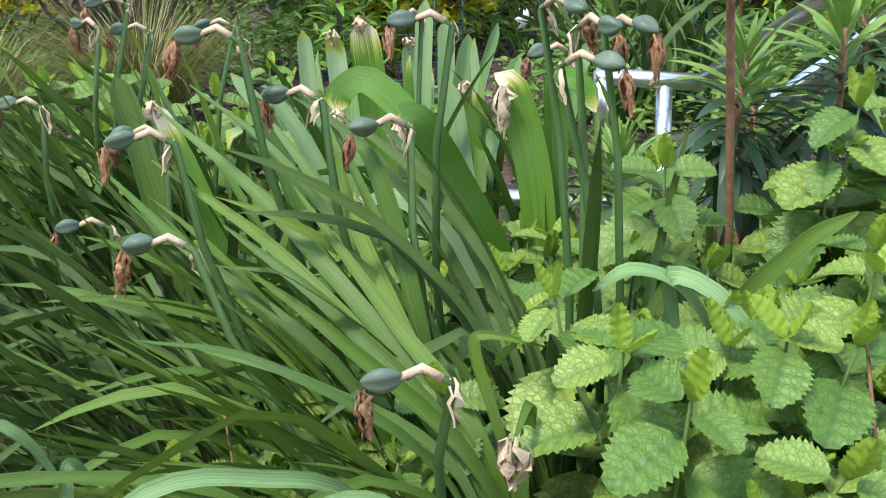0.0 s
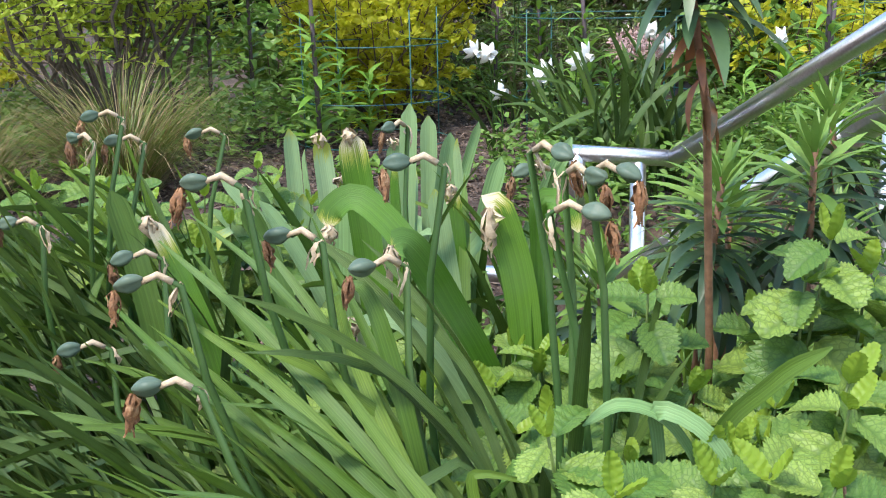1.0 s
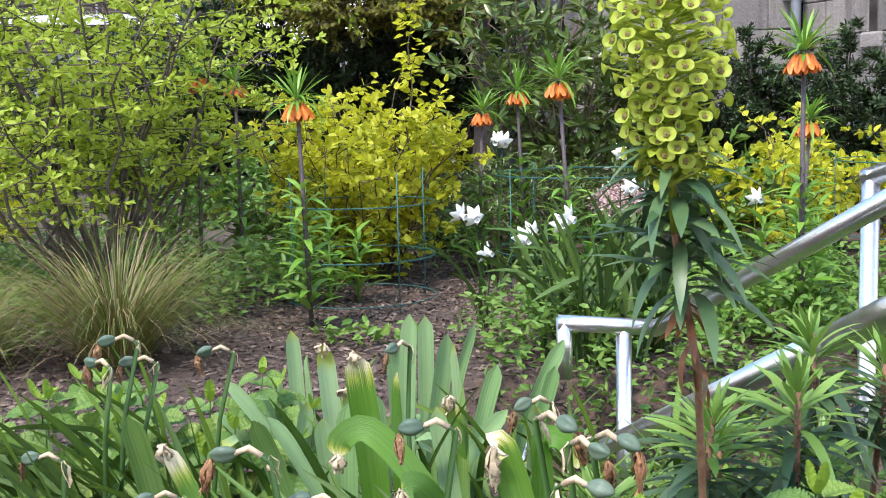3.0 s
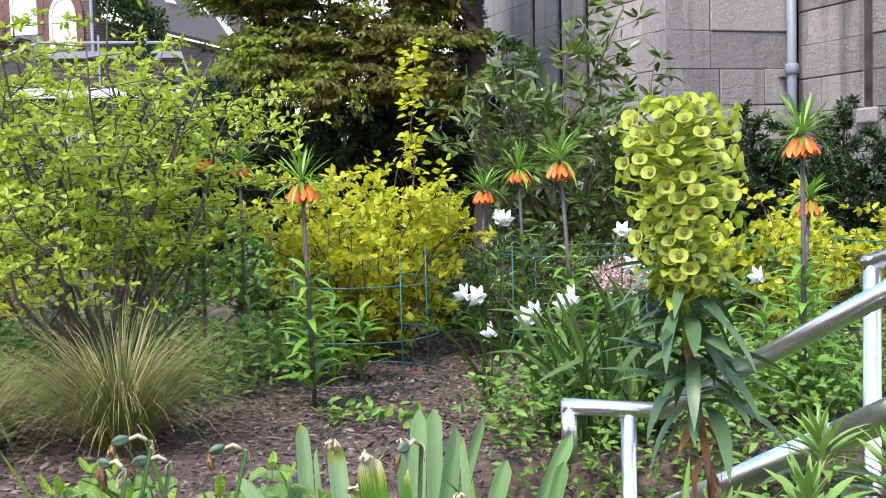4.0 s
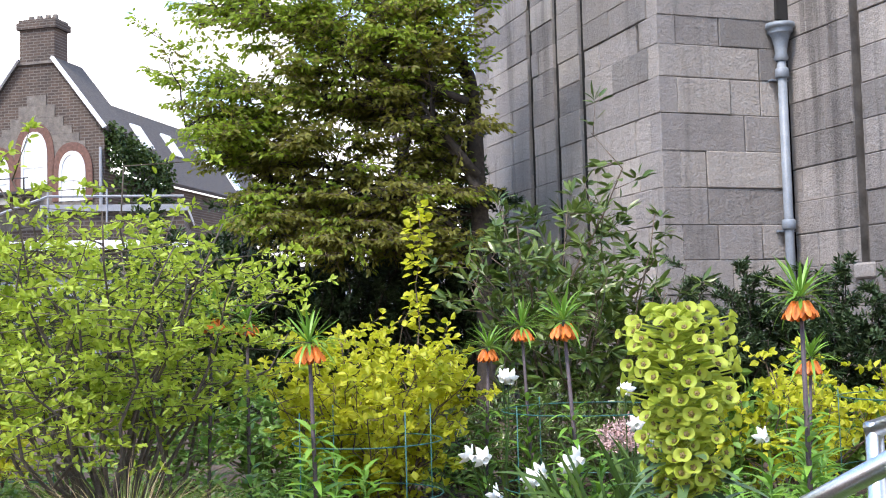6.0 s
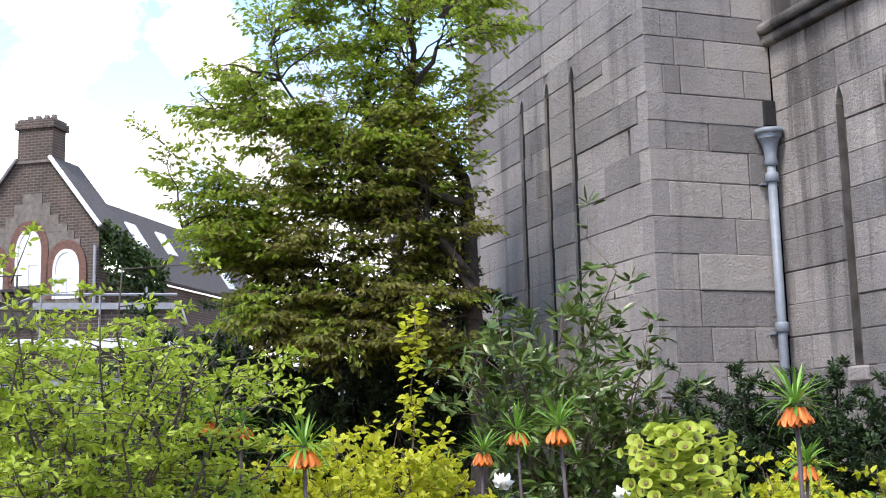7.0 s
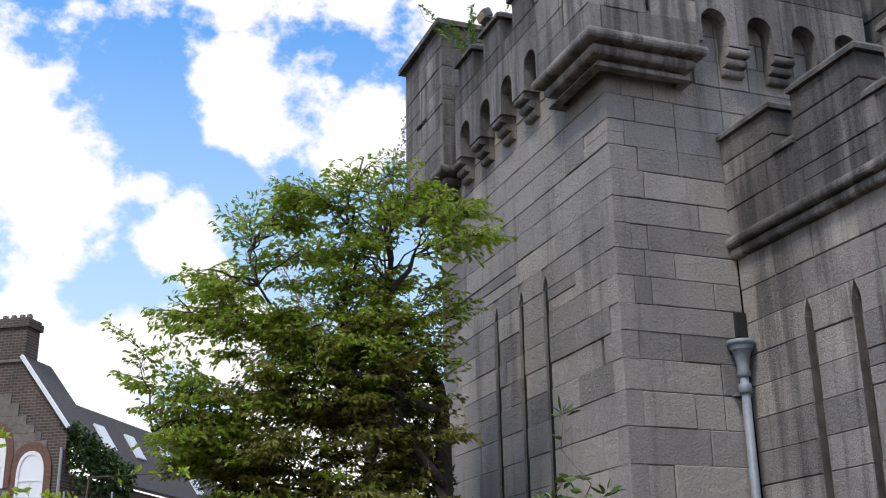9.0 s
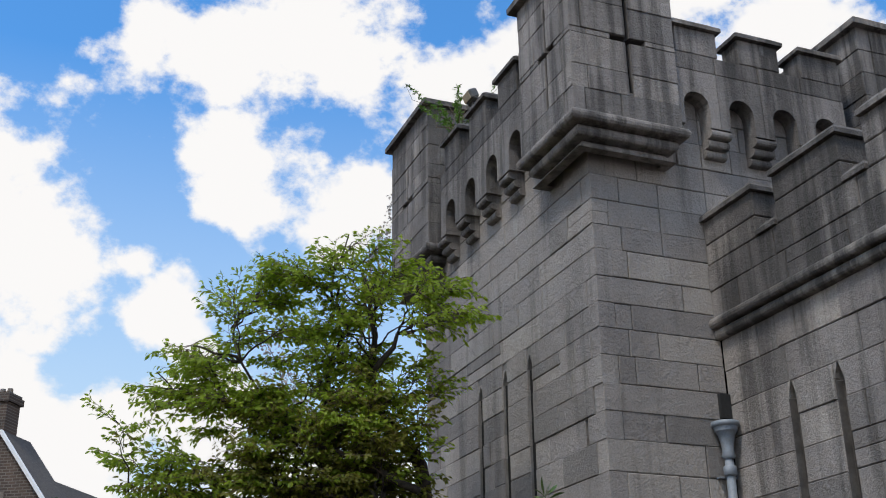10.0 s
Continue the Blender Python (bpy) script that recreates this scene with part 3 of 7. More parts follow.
def build_pipe():
    p = thing("drainpipe", (6.80, CY - 0.09, BASE), "blue-grey painted iron drainpipe with a moulded hopper", "drainpipe")
    z = -BASE
    part("pipe", mesh("pipe", *tube([(0, 0, 0), (0, 0, 3.45 + z)], 0.046, 14), True), PIPE, p)
    prof = [(0.055, 3.42), (0.075, 3.45), (0.058, 3.5), (0.068, 3.58), (0.088, 3.66), (0.118, 3.72), (0.122, 3.745), (0.145, 3.755), (0.145, 3.8), (0.128, 3.8), (0.12, 3.7)]
    s = Soup()
    s.add(tube([(0, 0, h + z) for _, h in prof], [q for q, _ in prof], 14, caps=False))
    part("hopper", s.mesh(), PIPE, p, "moulded rainwater hopper")
    for h in (0.3, 1.78, 3.3):
        part("collar", mesh("collar", *tube([(0, 0, h + z - 0.05), (0, 0, h + z - 0.04), (0, 0, h + z + 0.04), (0, 0, h + z + 0.05)], [0.058, 0.068, 0.068, 0.058], 14), True), PIPE, p)
        part("bracket", boxes((-0.1, 0.1, 0.03, 0.11, h + z - 0.07, h + z - 0.055)), PIPE, p)
    # a black block before the wall paints the darkness of the hole
    part("outlet", boxes((0.0, 0.13, 0.04, 0.088, 3.86 + z, 4.12 + z)), RECESS_SHADE, p, "outlet hole, its darkness painted as a near-black block")


build_tower()
build_wing()
build_pipe()


# ---------------------------------------------------------------- houses beyond
def brick_build(nt, bsdf):
    tc = nt.nodes.new("ShaderNodeTexCoord")
    mp = nt.nodes.new("ShaderNodeMapping")
    mp.inputs["Rotation"].default_value = (radians(90), 0, 0)
    nt.links.new(tc.outputs["Object"], mp.inputs["Vector"])
    br = nt.nodes.new("ShaderNodeTexBrick")
    br.inputs["Scale"].default_value = 1.0
    br.inputs["Brick Width"].default_value, br.inputs["Row Height"].default_value, br.inputs["Mortar Size"].default_value = 0.3, 0.11, 0.014
    br.inputs["Color1"].default_value, br.inputs["Color2"].default_value, br.inputs["Mortar"].default_value = (0.085, 0.058, 0.045, 1), (0.055, 0.04, 0.033, 1), (0.14, 0.125, 0.11, 1)
    nt.links.new(mp.outputs["Vector"], br.inputs["Vector"])
    n = noise_node(nt, 1.2, 5.0)
    col = mixc(nt, 0.6, br.outputs["Color"], ramp(nt, n, [(0.3, (0.65, 0.65, 0.65)), (0.7, (1.3, 1.25, 1.2))]), "MULTIPLY")
    nt.links.new(col, bsdf.inputs["Base Color"])
    bsdf.inputs["Roughness"].default_value = 0.9
    bump(nt, bsdf, br.outputs["Fac"], -0.4, 0.02)


BRICK = material("brown_brick", brick_build)
REDBRICK = rough_material("red_brick_arch", [(0.3, (0.10, 0.05, 0.038)), (0.7, (0.19, 0.10, 0.075))], 9.0, 0.9, 0.5, 40.0)
RUBBLE = rough_material("grey_rubble_stone", [(0.3, (0.11, 0.095, 0.082)), (0.7, (0.21, 0.185, 0.16))], 4.0, 0.9, 0.8, 18.0, dist=0.04)
SLATE = rough_material("grey_slate", [(0.3, (0.05, 0.045, 0.043)), (0.7, (0.095, 0.085, 0.08))], 5.0, 0.85, 0.5, 26.0, stretch=(1, 1, 4))
WHITE = rough_material("white_paint", [(0.3, (0.72, 0.73, 0.74)), (0.7, (0.82, 0.82, 0.82))], 6.0, 0.5, 0.1)
LEAD = rough_material("grey_lead", [(0.3, (0.22, 0.23, 0.25)), (0.7, (0.33, 0.34, 0.36))], 5.0, 0.5, 0.2)
IRON = rough_material("black_iron", [(0.3, (0.012, 0.012, 0.013)), (0.7, (0.03, 0.03, 0.03))], 20.0, 0.5, 0.2)


def glass_build(nt, bsdf):
    # near-white base: the white sky's reflection is partly put into the colour
    bsdf.inputs["Base Color"].default_value = (0.78, 0.8, 0.82, 1)
    bsdf.inputs["Roughness"].default_value = 0.3
    bsdf.inputs["Metallic"].default_value = 0.5
    bump(nt, bsdf, noise_node(nt, 1.5, 2.0), 0.05, 0.02)


GLASS = material("painted_sky_glass", glass_build)


def pointed(w, z0, spring, apex, n=7):
    """Outline of a pointed opening, from the left foot over the apex to the right foot."""
    left = []
    for k in range(n + 1):
        q = k / n
        left.append((-w * (1 - q ** 1.9), spring + (apex - spring) * math.sin(q * math.pi / 2) ** 0.9))
    return [(-w, z0)] + left + [(-x, z) for x, z in left[-2::-1]] + [(w, z0)]


def slab(points, y0, y1):
    """An upright slab with that outline (x, z), from y0 to y1."""
    bm = bmesh.new()
    a = [bm.verts.new((x, y0, z)) for x, z in points]
    b = [bm.verts.new((x, y1, z)) for x, z in points]
    bm.faces.new(a)
    bm.faces.new(b[::-1])
    for i in range(len(points)):
        j = (i + 1) % len(points)
        bm.faces.new((a[i], b[i], b[j], a[j]))
    bmesh.ops.recalc_face_normals(bm, faces=bm.faces)
    return bm


def band(inner, outer, y0, y1):
    """A ring between two open outlines of equal length."""
    bm = bmesh.new()
    rows = [[bm.verts.new((x, y, z)) for x, z in pts] for pts, y in ((inner, y0), (outer, y0), (outer, y1), (inner, y1))]
    for i in range(len(inner) - 1):
        for p, q in ((0, 1), (1, 2), (2, 3), (3, 0)):
            bm.faces.new((rows[p][i], rows[p][i + 1], rows[q][i + 1], rows[q][i]))
    for i in (0, -1):
        bm.faces.new([r[i] for r in rows])
    bmesh.ops.recalc_face_normals(bm, faces=bm.faces)
    return bm


def build_house():
    """A brick gable with pointed windows; local x to the right along the gable, z from the ground."""
    m = Matrix.Translation(P(-13.1, 42.2, -0.8)) @ pose(0, 0, 0, 0, 0, TURN - 16)
    h = thing("gabled_house", m, "dark brown brick house with pointed windows and slate roof", "house")
    ev, top, hw = 9.1, 11.75, 2.75
    part("wall", slab([(-hw, -0.3), (-hw, ev), (-0.7, top), (0.7, top), (hw, ev), (hw, -0.3)], 0, 0.4), BRICK, h)
    part("wall", boxes((hw - 0.3, hw, 0.4, 14, -0.3, ev - 1.6)), BRICK, h)
    # a stepped patch of grey stone round the windows
    for i, (w, z0, z1) in enumerate(((2.0, 5.5, 8.7), (1.75, 8.7, 9.0), (1.45, 9.0, 9.3), (1.1, 9.3, 9.65), (0.75, 9.65, 10.1), (0.4, 10.1, 10.5))):
        part("stone_course", boxes((-w, w, -0.035, 0.0, z0, z1 - 0.006)), RUBBLE, h, "grey rubble stone course")
    for x, z0, sp, ap in ((-0.08, 7.05, 8.2, 9.1), (1.48, 6.5, 7.5, 8.3), (-1.64, 6.5, 7.5, 8.3)):
        win = part("window", slab([(x + a, b) for a, b in pointed(0.5, z0, sp, ap)], -0.05, -0.037), GLASS, h, "tall pointed window, pale sky reflection put in its colour")
        ins = [(x + a, b) for a, b in pointed(0.44, z0, sp, ap - 0.1)]
        out = [(x + a, b) for a, b in pointed(0.54, z0, sp, ap + 0.03)]
        part("window_frame", band(ins, out, -0.09, -0.04), WHITE, win, "white window frame")
        part("glazing_bar", boxes((x - 0.45, x + 0.45, -0.085, -0.05, z0 + 0.75, z0 + 0.82)), WHITE, win)
        part("glazing_bar", boxes((x - 0.025, x + 0.025, -0.08, -0.05, z0, z0 + 0.75)), WHITE, win)
        o2 = [(x + a, b) for a, b in pointed(0.82, z0, sp, ap + 0.36)]
        part("brick_arch", band(out, o2, -0.07, -0.036), REDBRICK, h, "red brick window arch")
    part("balcony", boxes((-3.2, 0.2, -0.9, -0.1, 6.75, 6.85), (-3.2, 0.2, -0.9, -0.86, 7.3, 7.34), (-0.0, 0.05, -0.9, -0.86, 6.85, 7.3), (-1.6, -1.55, -0.9, -0.86, 6.85, 7.3)), IRON, h, "dark iron balcony")
    part("chimney", boxes((-0.72, 0.72, 0.02, 0.9, top, top + 1.25), (-0.82, 0.82, -0.06, 0.98, top + 1.25, top + 1.5), (-0.75, 0.75, 0.0, 0.92, top + 1.5, top + 1.62)), BRICK, h)
    for x in (-0.5, -0.15, 0.2, 0.5):
        part("chimney_pot", mesh("chimney_pot", *tube([(x, 0.45, top + 1.62), (x, 0.45, top + 1.85)], [0.13, 0.1], 8)), RUBBLE, h)
    part("coping", boxes((-0.8, 0.8, -0.08, 0.42, top - 0.09, top + 0.01)), RUBBLE, h)
    for s in (-1, 1):
        v = [(s * 0.72, -0.1, top), (s * (hw + 0.12), -0.1, ev - 0.1), (s * (hw + 0.12), 1.9, ev - 0.1), (s * 0.72, 1.9, top)]
        d = Vector((0, 0, 0.14))
        vs = [Vector(p) for p in v]
        me = mesh("roof_slope", vs + [p + d for p in vs], [(0, 1, 2, 3), (7, 6, 5, 4), (0, 4, 5, 1), (1, 5, 6, 2), (2, 6, 7, 3), (3, 7, 4, 0)])
        part("roof_slope", me, SLATE, h)
        vv = [Vector((s * (0.72 + (hw - 0.6) * q), -0.16, top + (ev - 0.1 - top) * q)) for q in (0, 1)]
        part("verge_board", mesh("verge_board", *tube([vv[0] + Vector((0, 0, 0.1)), vv[1] + Vector((0, 0, 0.1))], 0.085, 4)), WHITE, h, "white verge board")
    # long lower roof running back, with roof windows
    zr, ze, xr, xe = 10.6, ev - 1.6, 0.9, hw + 0.25
    vs = [Vector(p) for p in ((xe, 1.6, ze), (xe, 15.5, ze), (xr, 15.5, zr), (xr, 1.6, zr))]
    d = Vector((0.05, 0, 0.12))
    part("roof_slope", mesh("roof_slope", vs + [p + d for p in vs], [(3, 2, 1, 0), (4, 5, 6, 7), (0, 1, 5, 4), (1, 2, 6, 5), (2, 3, 7, 6), (3, 0, 4, 7)]), SLATE, h)
    u, n = (vs[3] - vs[0]).normalized(), (vs[1] - vs[0]).cross(vs[3] - vs[0]).normalized()
    for y, q in ((3.2, 0.9), (4.6, 2.3), (7.2, 2.3), (10.4, 2.3), (12.0, 1.1)):
        c = Vector((xe, y, ze)) + u * q + d
        vv = [c + Vector((0, a, 0)) * 0.42 + u * b * 0.6 for a, b in ((-1, -1), (1, -1), (1, 1), (-1, 1))]
        sk = part("roof_window", mesh("roof_window", vv + [p + n * 0.07 for p in vv], [(0, 1, 2, 3), (4, 5, 6, 7), (0, 1, 5, 4), (1, 2, 6, 5), (2, 3, 7, 6), (3, 0, 4, 7)]), WHITE, h, "white-framed roof window")
        ins = [c + n * 0.075 + Vector((0, a, 0)) * 0.34 + u * b * 0.5 for a, b in ((-1, -1), (1, -1), (1, 1), (-1, 1))]
        part("pane", mesh("pane", ins, [(0, 1, 2, 3)]), GLASS, sk)
    part("downpipe", mesh("downpipe", *tube([(hw - 0.1, -0.1, 2), (hw - 0.1, -0.1, 8.4)], 0.06, 8)), LEAD, h)
    # ivy on the roof edge and the side wall
    k = 2600
    y = rng.uniform(0, 4.5, k)
    z = ev + 0.3 - np.abs(rng.normal(0, 1, k)) * 1.1 - y * 0.25
    pos = np.stack([hw + 0.08 + np.clip(rng.normal(0.0, 0.18, k) - (z - ev) * 0.1, -0.6, 0.5), y, z], 1)
    v, f = scatter(pos, rng.normal(size=(k, 3)) + np.array([0.6, -0.4, -0.6]), 0.17, 0.14)
    part("ivy", mesh("ivy", v, f), IVY, h, "dark green climbing ivy")


def build_annex():
    m = Matrix.Translation(P(-8.2, 30.0, 0)) @ pose(0, 0, 0, 0, 0, TURN + 8)
    a = thing("brick_annex", m, "low brown brick annex with white fascia and lead roof", "building")
    part("wall", boxes((-9, 2.6, 0, 6, -0.3, 3.05)), BRICK, a)
    part("fascia", boxes((-9.1, 2.7, -0.12, -0.004, 3.05, 3.3)), WHITE, a, "white painted fascia")
    part("wall", boxes((-1.0, 2.6, 0.4, 6, 3.054, 4.1)), BRICK, a)
    part("roof_edge", boxes((-1.1, 2.7, 0.3, 6, 4.104, 4.28)), LEAD, a, "grey lead roof edge")
    for x in (-0.9, 0.6, 1.8):
        part("rail_post", mesh("rail_post", *tube([(x, 0.3, 3.0), (x, 0.3, 4.7)], 0.03, 6)), LEAD, a)
    part("hand_rail", mesh("hand_rail", *tube([(-3.0, 0.3, 3.7), (-0.9, 0.3, 4.5), (2.6, 0.3, 4.5)], 0.035, 6)), LEAD, a)


IVY = leaf_material("ivy_leaf", (0.03, 0.065, 0.012), (0.08, 0.13, 0.025), 0.5, 0.15)
build_house()
build_annex()


# ---------------------------------------------------------------- railing and hedges behind
def build_fence():
    m = Matrix.Translation(P(-0.3, 17.0, BASE)) @ pose(0, 0, 0, 0, 0, TURN)
    f = thing("iron_fence", m, "black iron fence of upright bars", "fence")
    for z in (0.25, 2.0):
        part("rail", boxes((-1.5, 1.5, -0.02, 0.02, z, z + 0.05)), IRON, f)
    bar = mesh("bar", *tube([(0, 0, 0), (0, 0, 2.1), (0, 0, 2.2)], [0.013, 0.013, 0.002], 6))
    for i in range(24):
        part("bar", bar, IRON, f, m=pose(-1.45 + 0.125 * i, 0, 0))


def wall_far():
    m = Matrix.Translation(P(-3, 24.0, BASE)) @ pose(0, 0, 0, 0, 0, TURN)
    w = thing("rendered_wall", m, "pale rendered garden wall behind the trees", "wall")
    part("wall", boxes((-14, 7, 0, 0.3, 0, 2.3)), LEAD, w)
    part("coping", boxes((-14, 7, -0.05, 0.35, 2.304, 2.4)), RUBBLE, w)


build_fence()
wall_far()


# ---------------------------------------------------------------- plants: materials


def balm_build(nt, bsdf):
    rnd = object_random(nt)
    base = ramp(nt, rnd, [(0.0, (0.102, 0.205, 0.036)), (0.5, (0.17, 0.285, 0.055)), (1.0, (0.262, 0.37, 0.07))])
    tc = nt.nodes.new("ShaderNodeTexCoord")
    vo = nt.nodes.new("ShaderNodeTexVoronoi")
    vo.feature = "DISTANCE_TO_EDGE"
    vo.inputs["Scale"].default_value = 210.0
    nt.links.new(tc.outputs["Object"], vo.inputs["Vector"])
    vein = ramp(nt, vo.outputs["Distance"], [(0.0, (0, 0, 0)), (0.11, (1, 1, 1))])
    sep = nt.nodes.new("ShaderNodeSeparateXYZ")
    nt.links.new(tc.outputs["Object"], sep.inputs[0])
    side = math_node(nt, "ABSOLUTE", sep.outputs["Y"])
    wave = math_node(nt, "SINE", math_node(nt, "MULTIPLY", math_node(nt, "SUBTRACT", sep.outputs["X"], math_node(nt, "MULTIPLY", side, 0.85)), 720.0))
    rib = ramp(nt, math_node(nt, "MULTIPLY_ADD", wave, 0.5), [(0.0, (0.35, 0.35, 0.35)), (0.2, (1, 1, 1))])
    mid = ramp(nt, side, [(0.0005, (0, 0, 0)), (0.0016, (1, 1, 1))])
    vein = mixc(nt, 1.0, mixc(nt, 0.8, (1, 1, 1), vein, "MULTIPLY"), mixc(nt, 1.0, rib, mid, "MULTIPLY"), "MULTIPLY")
    base = mixc(nt, math_node(nt, "MULTIPLY", math_node(nt, "SUBTRACT", 1.0, vein), 0.6), base, (0.035, 0.1, 0.018))
    n = noise_node(nt, 40.0, 3.0)
    base = mixc(nt, 0.5, base, ramp(nt, n, [(0.3, (0.72, 0.75, 0.7)), (0.7, (1.2, 1.15, 1.1))]), "MULTIPLY")
    nt.links.new(base, bsdf.inputs["Base Color"])
    bsdf.inputs["Roughness"].default_value = 0.45
    bsdf.inputs["Specular IOR Level"].default_value = 0.35
    bump(nt, bsdf, vein, 0.35, 0.0012)
    tr = nt.nodes.new("ShaderNodeBsdfTranslucent")
    nt.links.new(base, tr.inputs["Color"])
    mx = nt.nodes.new("ShaderNodeMixShader")
    mx.inputs[0].default_value = 0.28
    nt.links.new(bsdf.outputs[0], mx.inputs[1])
    nt.links.new(tr.outputs[0], mx.inputs[2])
    nt.links.new(mx.outputs[0], nt.nodes["Material Output"].inputs["Surface"])


BALM = material("lemon_balm_leaf", balm_build)
BALM_TIP = leaf_material("lemon_balm_tip", (0.22, 0.36, 0.035), (0.32, 0.46, 0.05), 0.45, 0.35, island=False, scale=150.0)
BALM_STEM = leaf_material("balm_stem", (0.08, 0.14, 0.025), (0.13, 0.2, 0.04), 0.5, 0.05, island=False)


def strap_material(name, dark, light, tip=None, z_tip=0.9, lines=11.0, vary=0.45):
    """Strap leaf: lengthwise veins, a waxy bloom, and a withered tip where given (leaf length is one along its own V)."""
    def build(nt, bsdf):
        uv = nt.nodes.new("ShaderNodeUVMap")
        sep = nt.nodes.new("ShaderNodeSeparateXYZ")
        nt.links.new(uv.outputs["UV"], sep.inputs[0])
        rnd = object_random(nt)
        base = ramp(nt, rnd, [(0.0, dark), (1.0, light)])
        mp = nt.nodes.new("ShaderNodeMapping")
        mp.inputs["Scale"].default_value = (lines, 0.9, 1.0)
        nt.links.new(uv.outputs["UV"], mp.inputs["Vector"])
        n = nt.nodes.new("ShaderNodeTexNoise")
        n.inputs["Scale"].default_value, n.inputs["Detail"].default_value = 1.0, 4.0
        nt.links.new(mp.outputs["Vector"], n.inputs["Vector"])
        base = mixc(nt, 0.75, base, ramp(nt, n.outputs["Fac"], [(0.32, (1 - vary, 1 - vary * 0.9, 1 - vary)), (0.68, (1 + vary * 0.85, 1 + vary * 0.75, 1 + vary * 0.85))]), "MULTIPLY")
        bloom = noise_node(nt, 9.0, 3.0)
        base = mixc(nt, math_node(nt, "MULTIPLY", ramp(nt, bloom, [(0.45, (0, 0, 0)), (0.7, (1, 1, 1))]), 0.22), base, (0.15, 0.23, 0.12))
        if tip:
            wob = math_node(nt, "ADD", sep.outputs["Y"], math_node(nt, "MULTIPLY", math_node(nt, "SUBTRACT", n.outputs["Fac"], 0.5), 0.35))
            wob = math_node(nt, "ADD", wob, math_node(nt, "MULTIPLY", math_node(nt, "SUBTRACT", rnd, 0.5), 0.2))
            for at, c in ((z_tip - 0.13, (0.32, 0.36, 0.06)), (z_tip - 0.07, tip)):
                base = mixc(nt, ramp(nt, wob, [(at, (0, 0, 0)), (at + 0.05, (1, 1, 1))]), base, c)
        nt.links.new(base, bsdf.inputs["Base Color"])
        bsdf.inputs["Roughness"].default_value = 0.48
        bsdf.inputs["Specular IOR Level"].default_value = 0.22
        bump(nt, bsdf, n.outputs["Fac"], 0.5, 0.002)
        tr = nt.nodes.new("ShaderNodeBsdfTranslucent")
        nt.links.new(base, tr.inputs["Color"])
        mx = nt.nodes.new("ShaderNodeMixShader")
        mx.inputs[0].default_value = 0.15
        nt.links.new(bsdf.outputs[0], mx.inputs[1])
        nt.links.new(tr.outputs[0], mx.inputs[2])
        nt.links.new(mx.outputs[0], nt.nodes["Material Output"].inputs["Surface"])
    return material(name, build)


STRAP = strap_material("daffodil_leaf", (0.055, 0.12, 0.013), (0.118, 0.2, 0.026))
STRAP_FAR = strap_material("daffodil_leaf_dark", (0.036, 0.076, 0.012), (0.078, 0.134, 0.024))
BROAD = strap_material("broad_leaf", (0.06, 0.155, 0.014), (0.105, 0.225, 0.024), (0.72, 0.62, 0.42), 0.97, 30.0, 0.3)
PALE = strap_material("pale_bulb_leaf", (0.19, 0.31, 0.125), (0.3, 0.42, 0.21), (0.76, 0.71, 0.52), 1.09, 18.0, 0.25)
PALEGREEN = strap_material("bloomed_daffodil_leaf", (0.14, 0.26, 0.085), (0.2, 0.33, 0.13))
SHEEN = strap_material("waxy_daffodil_leaf", (0.052, 0.114, 0.02), (0.098, 0.172, 0.036))
STALK = leaf_material("flower_stalk", (0.04, 0.10, 0.022), (0.07, 0.14, 0.035), 0.45, 0.05, island=False)
POD = leaf_material("seed_pod", (0.075, 0.125, 0.085), (0.125, 0.175, 0.115), 0.5, 0.05, island=False, scale=140.0)
PAPER = rough_material("papery_spathe", [(0.3, (0.34, 0.25, 0.145)), (0.7, (0.58, 0.47, 0.33))], 90.0, 0.8, 0.5, 400.0, dist=0.002)
DRIED = rough_material("withered_petal", [(0.3, (0.1, 0.046, 0.022)), (0.55, (0.24, 0.115, 0.048)), (0.8, (0.46, 0.32, 0.18))], 110.0, 0.75, 0.6, 350.0, dist=0.003, rnd=0.3)
SPURGE = leaf_material("spurge_leaf", (0.03, 0.07, 0.028), (0.075, 0.13, 0.05), 0.4, 0.12, island=False, scale=70.0)
BLUESPURGE = leaf_material("blue_green_spurge_leaf", (0.05, 0.11, 0.042), (0.12, 0.2, 0.08), 0.42, 0.12, island=False, scale=60.0)
SPURGE_NEW = leaf_material("young_spurge_leaf", (0.15, 0.28, 0.05), (0.23, 0.37, 0.07), 0.42, 0.25, island=False, scale=70.0)
SPURGE_OLD = leaf_material("reddened_spurge_leaf", (0.07, 0.085, 0.045), (0.28, 0.10, 0.06), 0.5, 0.15, island=False, scale=50.0, hue=(25.0, (0.30, 0.12, 0.045)))
FLORET = leaf_material("spurge_floret", (0.38, 0.47, 0.045), (0.54, 0.61, 0.085), 0.5, 0.4, island=False, scale=200.0)
FLORET_EYE = rough_material("floret_eye", [(0.3, (0.1, 0.07, 0.015)), (0.7, (0.2, 0.15, 0.03))], 300.0, 0.5, 0.2)
REDSTEM = rough_material("reddish_stem", [(0.3, (0.13, 0.06, 0.03)), (0.7, (0.27, 0.14, 0.075))], 60.0, 0.7, 0.5, 200.0, dist=0.003)
ORANGE = rough_material("orange_petal", [(0.3, (0.72, 0.13, 0.015)), (0.7, (0.85, 0.25, 0.03))], 60.0, 0.5, 0.2, 300.0, dist=0.002, rnd=0.15)
FRITLEAF = leaf_material("fritillary_leaf", (0.13, 0.29, 0.03), (0.23, 0.4, 0.06), 0.4, 0.25, island=False)
